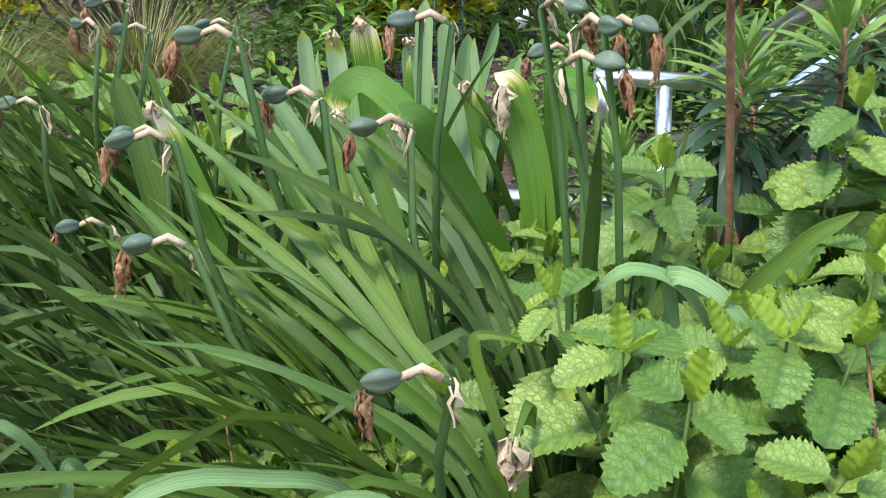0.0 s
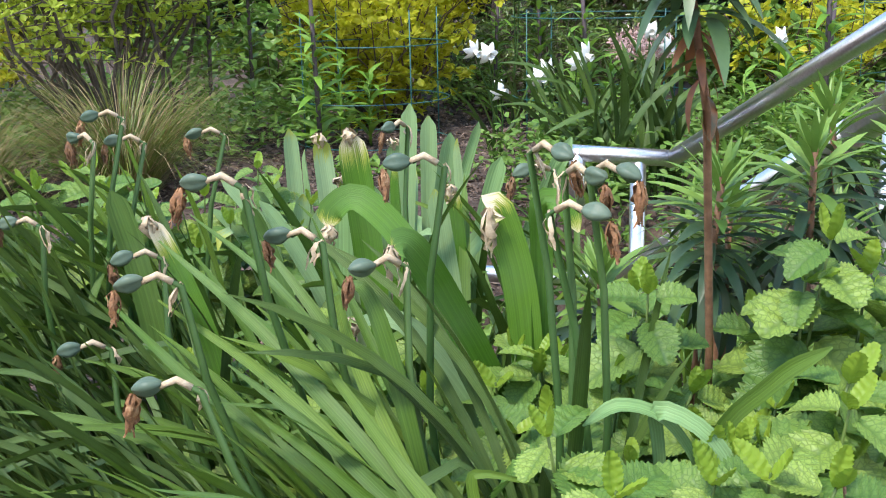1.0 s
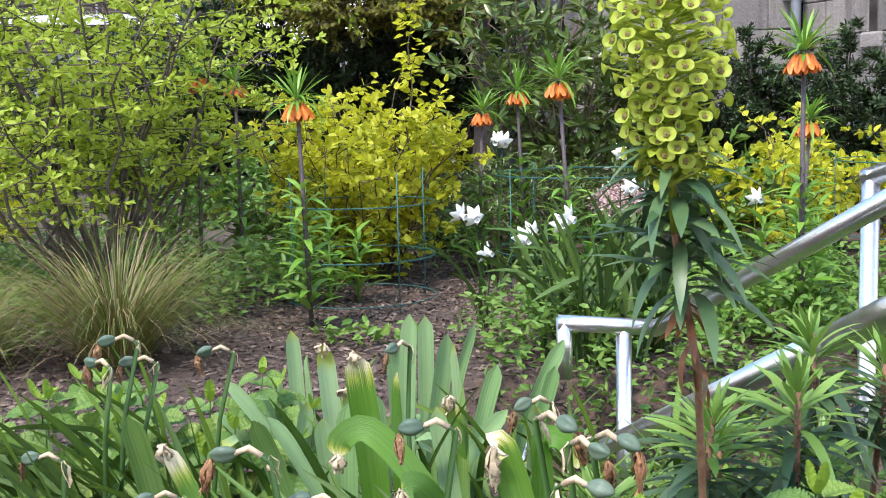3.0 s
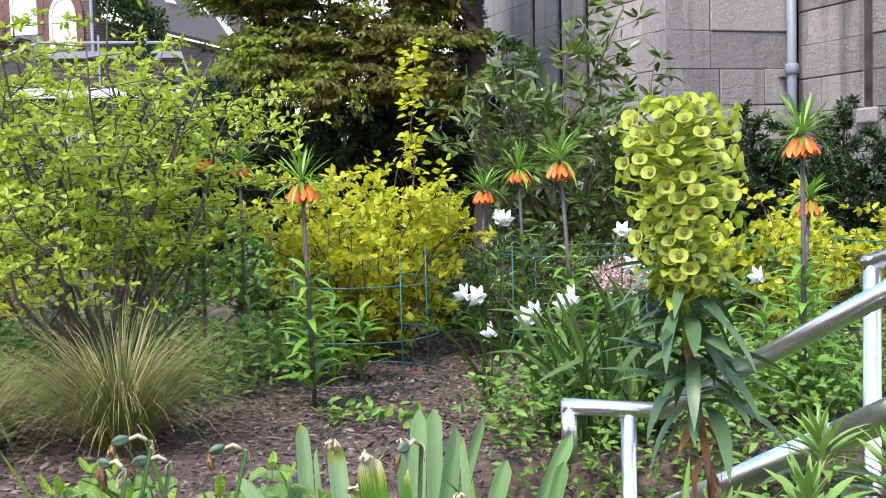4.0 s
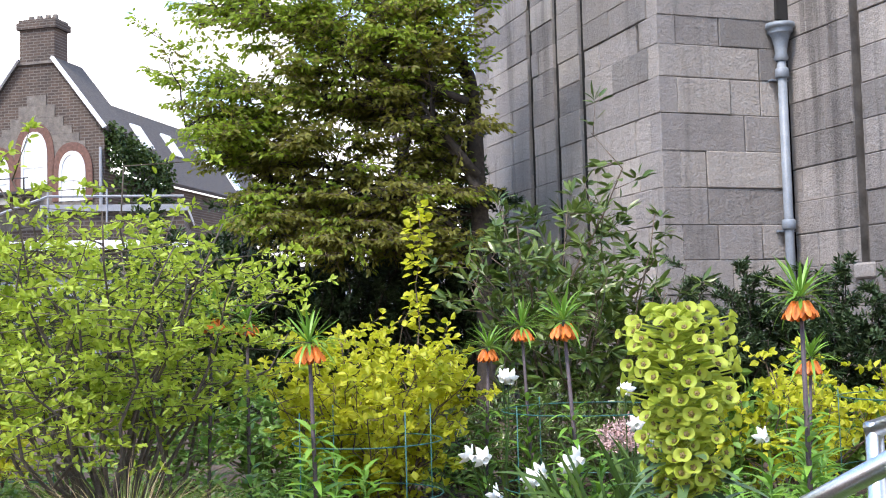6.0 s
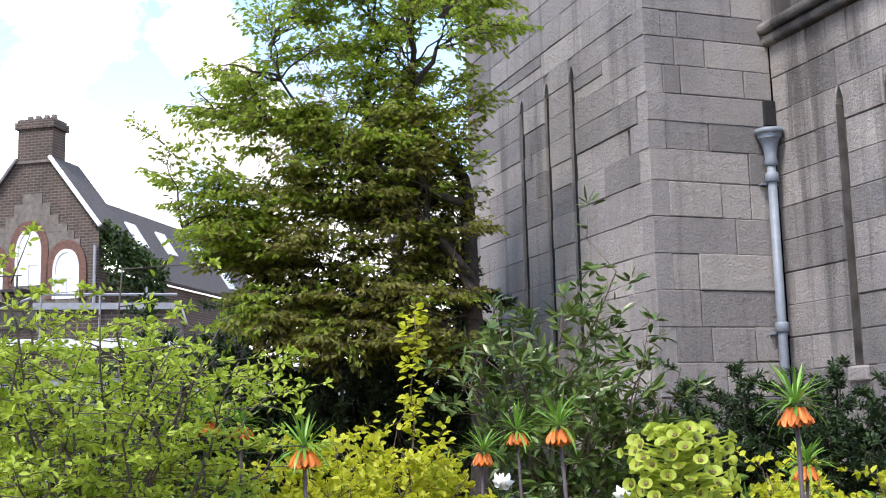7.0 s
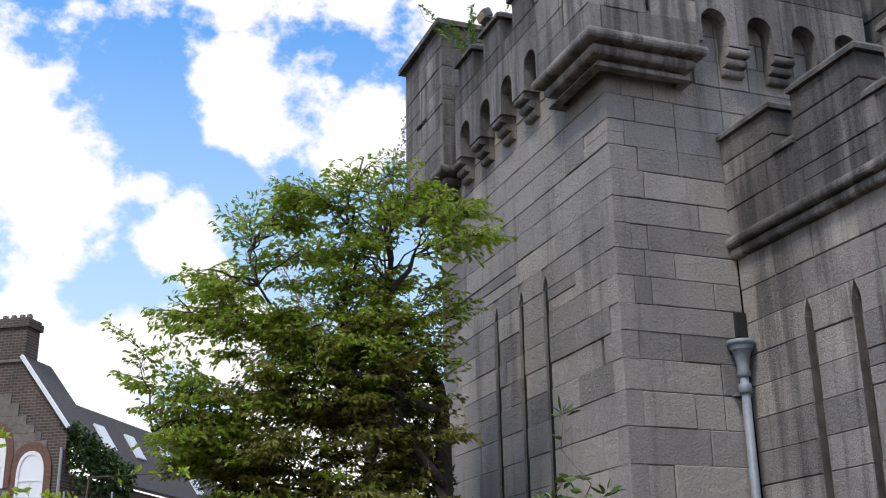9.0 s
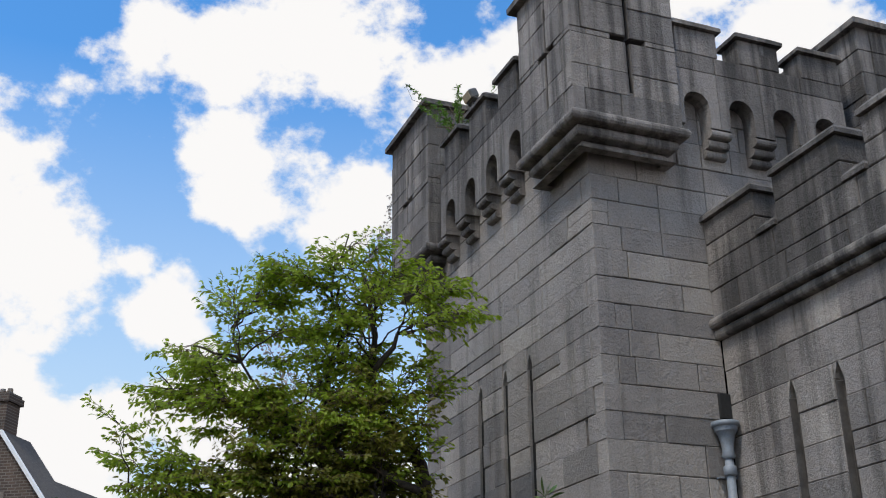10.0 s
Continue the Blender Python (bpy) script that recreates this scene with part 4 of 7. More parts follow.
PURPLESTEM = rough_material("purple_stem", [(0.3, (0.05, 0.035, 0.045)), (0.7, (0.10, 0.075, 0.08))], 60.0, 0.6, 0.2)
PETAL = rough_material("white_petal", [(0.3, (0.78, 0.78, 0.74)), (0.7, (0.88, 0.88, 0.84))], 50.0, 0.6, 0.1)
PINK = rough_material("pink_blossom", [(0.3, (0.42, 0.26, 0.25)), (0.7, (0.6, 0.43, 0.40))], 50.0, 0.7, 0.3, rnd=0.2, island=True)
SPRING = leaf_material("spring_green_leaf", (0.33, 0.44, 0.035), (0.5, 0.6, 0.08), 0.5, 0.45, scale=30.0)
GOLD = leaf_material("golden_leaf", (0.5, 0.53, 0.024), (0.74, 0.72, 0.07), 0.5, 0.5, scale=30.0)
OLIVE = leaf_material("olive_green_leaf", (0.06, 0.112, 0.02), (0.155, 0.21, 0.045), 0.32, 0.15, scale=30.0)
YEW = leaf_material("dark_yew_needle", (0.025, 0.05, 0.016), (0.055, 0.095, 0.03), 0.5, 0.1, scale=30.0)
TREELEAF = leaf_material("tree_leaf", (0.24, 0.36, 0.022), (0.42, 0.52, 0.06), 0.5, 0.62, scale=20.0)
# darker twin of the tree leaf: inner shade mixed into a bronze hue
SHADED_BRONZE = leaf_material("shaded_bronze_leaf", (0.17, 0.175, 0.025), (0.3, 0.3, 0.05), 0.5, 0.55, scale=20.0)
BLOSSOM = leaf_material("pale_blossom", (0.4, 0.36, 0.33), (0.62, 0.58, 0.54), 0.6, 0.3, scale=30.0)
WEED = leaf_material("ground_cover_leaf", (0.10, 0.215, 0.03), (0.20, 0.33, 0.06), 0.5, 0.25, scale=40.0)
GRASS = leaf_material("sedge_blade", (0.09, 0.14, 0.025), (0.22, 0.25, 0.05), 0.5, 0.2, scale=40.0)
STRAW = leaf_material("dry_sedge_blade", (0.30, 0.22, 0.11), (0.42, 0.33, 0.19), 0.7, 0.15, scale=40.0)
WIRE = rough_material("green_wire", [(0.3, (0.012, 0.08, 0.075)), (0.7, (0.025, 0.13, 0.12))], 40.0, 0.4, 0.2)
WIRE_GREY = rough_material("grey_cast_metal", [(0.3, (0.08, 0.08, 0.08)), (0.7, (0.16, 0.16, 0.155))], 20.0, 0.5, 0.2)
PLASTIC = rough_material("dark_plastic", [(0.3, (0.02, 0.022, 0.035)), (0.7, (0.035, 0.04, 0.055))], 12.0, 0.5, 0.2)

GREYTWIG = rough_material("grey_brown_twig", [(0.3, (0.05, 0.04, 0.032)), (0.7, (0.13, 0.105, 0.085))], 30.0, 0.9, 0.5, 120.0)
prng = random.Random(5)


# ---------------------------------------------------------------- trees and shrubs
def limb(s, a, b, r0, r1, n=5, wob=0.05, sag=0.0):
    """A bent, tapering limb from a to b added to the soup; returns its points."""
    a, b = Vector(a), Vector(b)
    l = (b - a).length
    pts = []
    for i in range(n + 1):
        q = i / n
        p = a.lerp(b, q)
        if 0 < i < n:
            p += Vector((prng.gauss(0, 1), prng.gauss(0, 1), prng.gauss(0, 1))) * l * wob
        p.z += sag * l * math.sin(q * math.pi)
        pts.append(p)
    s.add(tube(pts, [r0 + (r1 - r0) * i / n for i in range(n + 1)], 5 if r0 < 0.03 else 8))
    return pts


def build_tree():
    t = thing("broadleaf_tree", P(0.85, 12.6, BASE), "spreading garden tree in fresh green leaf beside the tower", "tree")
    inv = t.matrix_world.inverted()
    s = Soup()
    base = P(0.95, 12.5, BASE)
    F = 12.4
    # the boughs, as (r, z) in the plane of the tree
    boughs = (((0.95, BASE), (0.93, 1.2), (0.89, 2.46), (0.86, 3.3), (0.72, 3.85), (0.37, 4.16), (0.24, 4.66), (0.27, 5.1), (0.12, 5.9)),
              ((0.9, 2.2), (0.6, 2.85), (-0.07, 3.21), (-0.24, 3.6), (-0.3, 4.2), (-0.24, 4.89), (-0.06, 5.3), (-0.27, 5.68), (-0.05, 6.3)),
              ((0.8, 3.3), (0.15, 3.62), (-0.76, 4.07), (-1.32, 4.3), (-1.84, 4.4), (-2.2, 4.72)),
              ((0.88, 2.5), (0.4, 3.1), (-0.63, 3.39), (-1.18, 3.47), (-1.8, 3.25), (-2.35, 3.15)),
              ((0.24, 4.66), (0.55, 5.16), (1.0, 5.4)),
              ((0.92, 1.5), (0.3, 2.2), (-0.6, 2.5), (-1.4, 2.45)),
              ((-0.76, 4.07), (-1.2, 4.7), (-1.4, 5.3)))
    girth = (0.13, 0.06, 0.045, 0.045, 0.04, 0.04, 0.025)
    joints = []
    for pts, g in zip(boughs, girth):
        line = []
        for i, (r, z) in enumerate(pts):
            q = i / (len(pts) - 1)
            line.append(P(r, F + (0.12 if g > 0.1 else 0.35) * math.sin(5 * q + g * 90), z))
        fine = []
        for a, b in zip(line, line[1:]):
            fine += [a.lerp(b, k / 3) + Vector((prng.gauss(0, 0.018), prng.gauss(0, 0.018), prng.gauss(0, 0.018))) for k in range(3)]
        fine.append(line[-1])
        s.add(tube(fine, [g * (1 - 0.85 * k / (len(fine) - 1)) for k in range(len(fine))], 8))
        joints += fine[3:]
    # the crown's outline as (r, z); limbs end all through it
    outline = ((0.05, 6.45), (-0.85, 6.0), (-1.5, 5.75), (-1.5, 5.25), (-2.2, 4.85), (-2.5, 4.55), (-2.95, 4.02), (-2.85, 3.75), (-2.4, 2.9), (-1.9, 2.0), (-0.85, 1.65), (0.6, 1.6), (0.85, 3.0), (0.9, 4.4), (1.15, 5.0), (1.1, 5.55), (0.55, 6.0))

    def inside(r, z):
        hit = False
        for (ra, za), (rb, zb) in zip(outline, outline[1:] + outline[:1]):
            if (za > z) != (zb > z) and r < ra + (rb - ra) * (z - za) / (zb - za):
                hit = not hit
        return hit
    fine_twigs = Soup()
    top_pos, top_axis, low_pos, low_axis = [], [], [], []
    up = Vector((0, 0, 1))
    tips = list(outline)
    while len(tips) < 270:
        r, z = prng.uniform(-3.0, 1.4), prng.uniform(1.6, 6.4)
        if inside(r, z) and prng.random() < ((1.0 if z < 4.4 else 0.5) if r > -1.1 else 0.85 if z < 3.3 else 0.16):
            tips.append((r, z))
    for arm in boughs[2:4]:
        for (ra, za), (rb, zb) in zip(arm[1:], arm[2:]):
            tips += [(ra + (rb - ra) * k / 4 + prng.gauss(0, 0.06), za + (zb - za) * k / 4 + prng.uniform(-0.12, 0.2)) for k in range(4)]
    for n, (r, z) in enumerate(tips):
        first = n % 4 == 0
        if r < -1.0:        # the sprays reach on past the ends of the long arms
            r = -1.0 + (r + 1.0) * 0.76
        f = F + prng.uniform(-0.55, 0.6)
        if r > 0.7 and z > 4.8:
            f = 11.4 + prng.uniform(-0.4, 0.3)
        e = P(r, f, z)
        a = min(joints, key=lambda j: abs((j - e).length - 0.7) + max(0.0, j.z - e.z) * 0.7)
        pts = limb(s, a, e, 0.024 if first else 0.013, 0.003, 7, 0.03, 0.07)
        flow = e - a
        flow.z *= 0.3
        flow.normalize()
        # flat, slightly drooping sprays in tiers along the outer part of the limb
        for k in range(9):
            c = pts[1 + k % 3].lerp(pts[7], prng.random() ** 0.6)
            out = flow * 0.8 + Vector((prng.gauss(0, 0.6), prng.gauss(0, 0.6), prng.gauss(0.03, 0.16)))
            out.normalize()
            l = prng.uniform(0.25, 0.5)
            side = out.cross(up).normalized()
            tip = c + out * l - up * 0.08 * l
            fine_twigs.add(tube([c, c.lerp(tip, 0.5) + up * 0.03 * l, tip], [0.006, 0.004, 0.002], 4))
            # lower sprays mostly take the bronze leaf, whose colour carries the crown's shade
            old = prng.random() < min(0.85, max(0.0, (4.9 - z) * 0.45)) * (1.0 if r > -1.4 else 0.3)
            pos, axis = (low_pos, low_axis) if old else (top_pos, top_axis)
            for j in range(5):
                g0, sg = 0.15 + 0.2 * j, (-1, 1)[j % 2]
                tw = out * 0.75 + side * sg * 0.7 + up * prng.gauss(-0.03, 0.08)
                tl = l * 0.5 * (1.05 - 0.6 * g0)
                b = c + (tip - c) * g0
                fine_twigs.add(tube([b, b + tw * tl], [0.003, 0.0015], 3))
                for i in range(int(tl * 30) + 2):
                    g = prng.uniform(0.05, 1.05)
                    hand = prng.choice((-1, 1))
                    pos.append(b + tw * tl * g + up * prng.gauss(0, 0.01))
                    axis.append(tw * 0.8 + side * hand * prng.uniform(0.2, 0.9) + up * prng.uniform(-0.7, 0.05))
    s.v = [inv @ p for p in s.v]
    part("trunk", s.mesh(), BARK, t, "dark brown trunk and limbs")
    fine_twigs.v = [inv @ p for p in fine_twigs.v]
    part("twigwork", fine_twigs.mesh(), TWIG, t, "fine reddish brown twigs")
    for name, pos, axis, mat, label in (("crown", top_pos, top_axis, TREELEAF, "layered sprays of small fresh green leaves"), ("inner_crown", low_pos, low_axis, SHADED_BRONZE, "lower sprays of bronze-green young leaves, inner shade put in their colour")):
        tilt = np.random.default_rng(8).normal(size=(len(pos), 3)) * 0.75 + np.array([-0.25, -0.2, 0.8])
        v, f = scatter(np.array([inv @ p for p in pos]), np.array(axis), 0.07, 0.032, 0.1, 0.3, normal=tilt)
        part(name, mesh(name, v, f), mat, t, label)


def blossom_tree():
    """A pale flowering tree and its bare leading shoots, seen past the crown of the nearer tree."""
    o = P(0.1, 16.5, BASE)
    t = thing("blossom_tree", o, "slender tree with pale blossom behind the green tree", "tree")
    s, pos, axis = Soup(), [], []
    for r, z, w, fork in ((-1.3, 6.45, 0.25, 3.5), (-0.9, 5.9, 0.4, 3.2), (0.2, 5.2, 0.5, 3.0), (0.5, 4.4, 0.5, 2.5), (-0.1, 4.0, 0.5, 2.5), (0.48, 8.3, 0.12, 4.5), (0.66, 8.9, 0.1, 4.5), (0.3, 7.9, 0.12, 4.5)):
        pts = limb(s, P(0.2, 16.5, fork) - o, P(r, 16.5, z) - o, 0.03, 0.005, 7, 0.02)
        for k in range(int(90 + 700 * w)):
            c = pts[4].lerp(pts[7], prng.random()) + Vector((prng.gauss(0, w), prng.gauss(0, w), prng.gauss(0, w))) * 0.45
            pos.append(c)
            axis.append((prng.gauss(0, 1), prng.gauss(0, 1), prng.gauss(0, 1)))
    limb(s, (0, 0, 0), P(0.2, 16.5, 4.5) - o, 0.09, 0.05, 6, 0.01)
    v, f = scatter(np.array([tuple(p) for p in pos]), np.array(axis), 0.06, 0.04)
    part("trunk", s.mesh(), GREYTWIG, t)
    part("blossom", mesh("blossom", v, f), BLOSSOM, t, "pale greyish blossom")


def shrub(name, r, f, label, height, spread, stems, leaf, wood, size, width, per=26, low=0.25, lean=(0, 0), twigs=9, droop=0.1, cluster=0.0, thick=0.012, category="shrub", flat=0.0):
    """A many-stemmed shrub: stems fan out from the base, twigs branch off, leaves sit along the twigs."""
    g = G(r, f)
    t = thing(name, g, label, category)
    s = Soup()
    pos, axis = [], []
    for i in range(stems):
        a = TAU * (i + prng.random()) / stems
        rad = spread * math.sqrt(prng.uniform(0.05, 1))
        e = Vector((math.cos(a) * rad + lean[0], math.sin(a) * rad + lean[1], height * (1 - 0.42 * (rad / spread) ** 2) * prng.uniform(0.78, 1.04)))
        b = Vector((math.cos(a) * 0.07, math.sin(a) * 0.07, -0.02))
        pts = limb(s, b, e, thick, thick * 0.25, 6, 0.035, 0.05)
        for k in range(twigs):
            q = low + (1 - low) * (k + prng.random()) / twigs
            x = q * 6
            i0 = min(5, int(x))
            c = pts[i0].lerp(pts[i0 + 1], x - i0)
            d = Vector((prng.gauss(0, 1), prng.gauss(0, 1), prng.gauss(0.45, 0.5) * (1 - flat))).normalized()
            l = prng.uniform(0.5, 1.2) * spread * 0.34
            tip = c + d * l
            s.add(tube([c, tip], [thick * 0.3, thick * 0.1], 4))
            for n in range(per):
                h = prng.uniform(0.15, 1.05) if not cluster or prng.random() > cluster else prng.gauss(0.98, 0.05)
                o = Vector((prng.gauss(0, 1), prng.gauss(0, 1), prng.gauss(0.2, 0.6))).normalized()
                pos.append(c + d * l * h + o * size * 0.3 * prng.random())
                axis.append(d * 0.5 + o)
    v, fa = scatter(np.array(pos), np.array(axis), size, width, 0.15, droop)
    part("branchwork", s.mesh(), wood, t, "bare brown stems")
    part("foliage", mesh("foliage", v, fa), leaf, t)
    return t


build_tree()
blossom_tree()
shrub("spring_shrub", -1.45, 5.35, "leggy shrub with bright spring-green leaves on brown stems", 1.95, 1.08, 36, SPRING, GREYTWIG, 0.042, 0.022, 22, 0.38, lean=(-0.1, 0.03), twigs=16, thick=0.013, flat=0.75, cluster=0.35)
shrub("spring_shrub", -2.7, 5.9, "leggy shrub with bright spring-green leaves on brown stems", 1.95, 0.95, 26, SPRING, GREYTWIG, 0.044, 0.023, 26, 0.4, twigs=11, flat=0.7, cluster=0.35)
shrub("golden_shrub", -0.22, 6.35, "bushy shrub with golden yellow leaves", 1.24, 0.7, 44, GOLD, TWIG, 0.05, 0.04, 15, 0.12, twigs=10, thick=0.008)
shrub("golden_shrub", 2.15, 6.2, "bushy shrub with golden yellow leaves", 0.86, 0.6, 17, GOLD, TWIG, 0.05, 0.04, 12, 0.2, twigs=9, thick=0.008)
shrub("golden_shrub", 2.85, 6.0, "bushy shrub with golden yellow leaves", 0.9, 0.45, 16, GOLD, TWIG, 0.05, 0.04, 12, 0.2, twigs=9, thick=0.008)
shrub("golden_shrub", -2.7, 7.2, "bushy shrub with golden yellow leaves", 0.9, 0.6, 18, GOLD, TWIG, 0.05, 0.04, 12, 0.2, twigs=9, thick=0.008)
shrub("bottlebrush_shrub", 1.18, 7.9, "tall open evergreen shrub with narrow olive leaves", 2.42, 0.82, 26, OLIVE, TWIG, 0.112, 0.04, 12, 0.2, twigs=12, cluster=0.6, thick=0.013)
for r, f, h, w in ((2.5, 8.6, 1.65, 0.6), (3.1, 8.2, 1.5, 0.6), (3.7, 7.7, 1.6, 0.55), (1.95, 8.8, 1.2, 0.55)):
    shrub("yew_bush", r, f, "dark green clipped yew bush against the castle wall", h, w, 26, YEW, BARK, 0.055, 0.016, 80, 0.05, twigs=12)
for r, f, h, w in ((-3.6, 14.6, 2.0, 1.1), (-2.2, 14.6, 2.1, 1.1), (-0.9, 14.4, 2.0, 0.9), (-5.0, 14.0, 2.2, 1.2), (-6.4, 13.0, 2.2, 1.2), (0.2, 15.2, 2.2, 0.9), (-1.5, 13.3, 3.0, 0.8), (-0.6, 13.5, 3.3, 0.8), (0.2, 13.6, 3.5, 0.7), (-2.6, 13.2, 2.6, 0.9), (0.9, 13.8, 3.6, 0.6)):
    shrub("dark_hedge_bush", r, f, "dark evergreen hedge bush in deep shade", h, w, 24, YEW, BARK, 0.09, 0.034, 42, 0.03, twigs=12)
for r, f, h, w in ((0.72, 6.7, 0.75, 0.42), (1.25, 7.1, 0.7, 0.4), (0.35, 7.3, 0.6, 0.35)):
    shrub("low_evergreen", r, f, "low dark evergreen shrub with narrow leaves", h, w, 20, OLIVE, TWIG, 0.045, 0.013, 18, 0.1, twigs=8, thick=0.006)
for r, f, h, w in ((1.75, 6.4, 0.75, 0.4), (2.6, 7.0, 0.7, 0.45), (-1.6, 7.6, 1.0, 0.8), (-0.9, 7.6, 0.7, 0.5), (-3.9, 7.4, 1.5, 0.9)):
    shrub("leafy_bush", r, f, "mid-green leafy bush among the flowers", h, w, 18, WEED, TWIG, 0.07, 0.045, 9, 0.15, twigs=8, thick=0.007)

# a seedling bush rooted on the parapet
def parapet_bush():
    t = thing("wall_sapling", (CX - 0.06, 12.95, 8.66), "small self-sown sapling rooted on the parapet", "sapling")
    s, pos, axis = Soup(), [], []
    for i in range(9):
        e = Vector((prng.gauss(0, 0.3), prng.gauss(0.0, 0.4), prng.uniform(0.5, 1.0)))
        pts = limb(s, (0, 0, 0), e, 0.008, 0.002, 5, 0.05)
        for k in range(80):
            c = pts[1].lerp(pts[5], prng.random())
            pos.append(c)
            axis.append(Vector((prng.gauss(0, 1), prng.gauss(0, 1), prng.gauss(0.4, 0.6))))
    v, f = scatter(np.array([tuple(p) for p in pos]), np.array([tuple(p) for p in axis]), 0.06, 0.025)
    part("branchwork", s.mesh(), TWIG, t)
    part("foliage", mesh("foliage", v, f), WEED, t)


parapet_bush()


def build_floodlight():
    t = thing("floodlight", (CX - 0.2, 12.12, 8.64), "small grey floodlight standing on the parapet coping", "floodlight")
    part("bracket", boxes((-0.02, 0.02, -0.02, 0.02, 0, 0.09), (-0.03, 0.03, -0.13, 0.13, 0.085, 0.105), bevel=0.004), WIRE_GREY, t)
    m = Matrix.Translation((-0.04, 0, 0.17)) @ pose(0, 0, 0, 0, -25, 0)
    part("housing", boxes((-0.06, 0.07, -0.12, 0.12, -0.07, 0.07), bevel=0.02), WIRE_GREY, t, m=m)
    part("lens", boxes((-0.072, -0.063, -0.1, 0.1, -0.055, 0.055), bevel=0.004), PAPER, t, m=m)


build_floodlight()


def build_gold_shoot():
    t = thing("golden_shoot", G(0.02, 6.25), "tall single shoot with golden yellow leaves", "shrub")
    s = Soup()
    pts = limb(s, (0, 0, 0), (0.05, 0.0, 1.72), 0.007, 0.003, 8, 0.01)
    pos, axis = [], []
    for i in range(150):
        h = 1.0 + 0.75 * (i / 150)
        if 1.27 < h < 1.4 and i % 3:
            continue
        a = prng.uniform(0, TAU)
        o = Vector((math.cos(a), math.sin(a), prng.uniform(-0.3, 0.5)))
        pos.append(Vector((0.03 * h, 0, h)) + o * prng.uniform(0, 0.06))
        axis.append(o)
    v, f = scatter(np.array(pos), np.array(axis), 0.055, 0.045, 0.12, 0.2)
    part("stem", s.mesh(), TWIG, t)
    part("foliage", mesh("foliage", v, f), GOLD, t)


build_gold_shoot()


def ground_cover(name, label, spots, leaf, size, width, count, height, category="ground cover"):
    """Low leafy mats, too dense to count."""
    pos, axis = [], []
    for r, f, rad in spots:
        for i in range(int(count * rad * rad * 260)):
            a, q = prng.uniform(0, TAU), math.sqrt(prng.random()) * rad
            h = height * (1 - 0.6 * (q / rad) ** 2) * prng.random() ** 0.6
            pos.append(G(r + q * math.cos(a), f + q * math.sin(a), h))
            axis.append((prng.gauss(0, 1), prng.gauss(0, 1), prng.uniform(-0.1, 0.9)))
    v, f = scatter(np.array([tuple(p) for p in pos]), np.array(axis), size, width, 0.15, 0.2)
    return tagged(part(name, mesh(name, v, f), leaf), label, category, kind="stuff")


ground_cover("ground_cover", "low ferny green ground cover", ((0.45, 4.35, 0.28), (0.75, 4.5, 0.3), (1.15, 4.7, 0.35), (1.65, 4.8, 0.4), (0.95, 5.2, 0.4), (1.5, 5.3, 0.35), (2.0, 5.0, 0.4), (1.9, 4.2, 0.4), (1.4, 4.0, 0.35), (2.4, 4.6, 0.4), (0.5, 2.5, 0.35), (0.95, 2.6, 0.4), (1.4, 2.5, 0.4), (0.35, 3.05, 0.3), (1.2, 3.2, 0.4), (0.75, 3.1, 0.35), (1.7, 3.1, 0.4), (0.5, 3.95, 0.28), (0.85, 3.75, 0.32), (1.15, 3.6, 0.35), (0.7, 3.35, 0.3)), WEED, 0.045, 0.022, 18, 0.34)
ground_cover("weed_patch", "tangled green weeds under the shrubs", ((-0.75, 5.35, 0.28), (-1.0, 5.1, 0.25), (-0.55, 5.8, 0.25), (-1.9, 4.7, 0.4), (-2.4, 4.9, 0.5), (-1.3, 6.2, 0.4), (-0.7, 6.5, 0.35), (-2.2, 5.8, 0.5), (-2.0, 6.8, 0.5), (0.25, 6.9, 0.3)), WEED, 0.055, 0.022, 17, 0.33)
ground_cover("seedlings", "small pale green seedlings in the mulch", ((-0.22, 4.5, 0.12), (-0.05, 4.45, 0.09), (-0.33, 4.55, 0.07)), WEED, 0.055, 0.03, 11, 0.11)


# ---------------------------------------------------------------- strap leaves
def strap_mesh(length, width, th0, th1, power=1.4, segs=12, fold=0.3, twist=0.0, kink=None, blunt=0.35, base_w=0.75):
    """A strap leaf: starts at the origin, leans th0 degrees from upright towards +x and bends to th1 at the tip."""
    v, f, uv = [], [], []
    x = z = 0.0
    for i in range(segs + 1):
        q = i / segs
        th = radians(th0 + (th1 - th0) * q ** power)
        if kink and q > kink[0]:
            th += radians(kink[1]) * min(1.0, (q - kink[0]) / 0.1)
        if i:
            x += math.sin(th) * length / segs
            z += math.cos(th) * length / segs
        w = width * (base_w + (1 - base_w) * min(1, q * 2.2)) * (min(1.0, (1 - q) / blunt) ** 0.55 if q > 1 - blunt else 1.0) * 0.5
        tw = radians(twist) * q
        n = Vector((-math.cos(th), 0, math.sin(th)))      # upper side
        s = Vector((0, math.cos(tw), 0)) + n * math.sin(tw)
        c = Vector((x, 0, z))
        up = n * w * fold * (1 - 0.5 * q)
        v += [c + s * w + up, c + s * w * 0.45 + up * 0.25, c, c - s * w * 0.45 + up * 0.25, c - s * w + up]
        uv += [(0.0, q), (0.28, q), (0.5, q), (0.72, q), (1.0, q)]
        if i:
            b = (i - 1) * 5
            f += [(b + k, b + k + 1, b + k + 6, b + k + 5) for k in range(4)]
    me = mesh("strap_leaf", v, f, True)
    lay = me.uv_layers.new(name="UVMap")
    for loop in me.loops:
        lay.data[loop.index].uv = uv[loop.vertex_index]
    return me


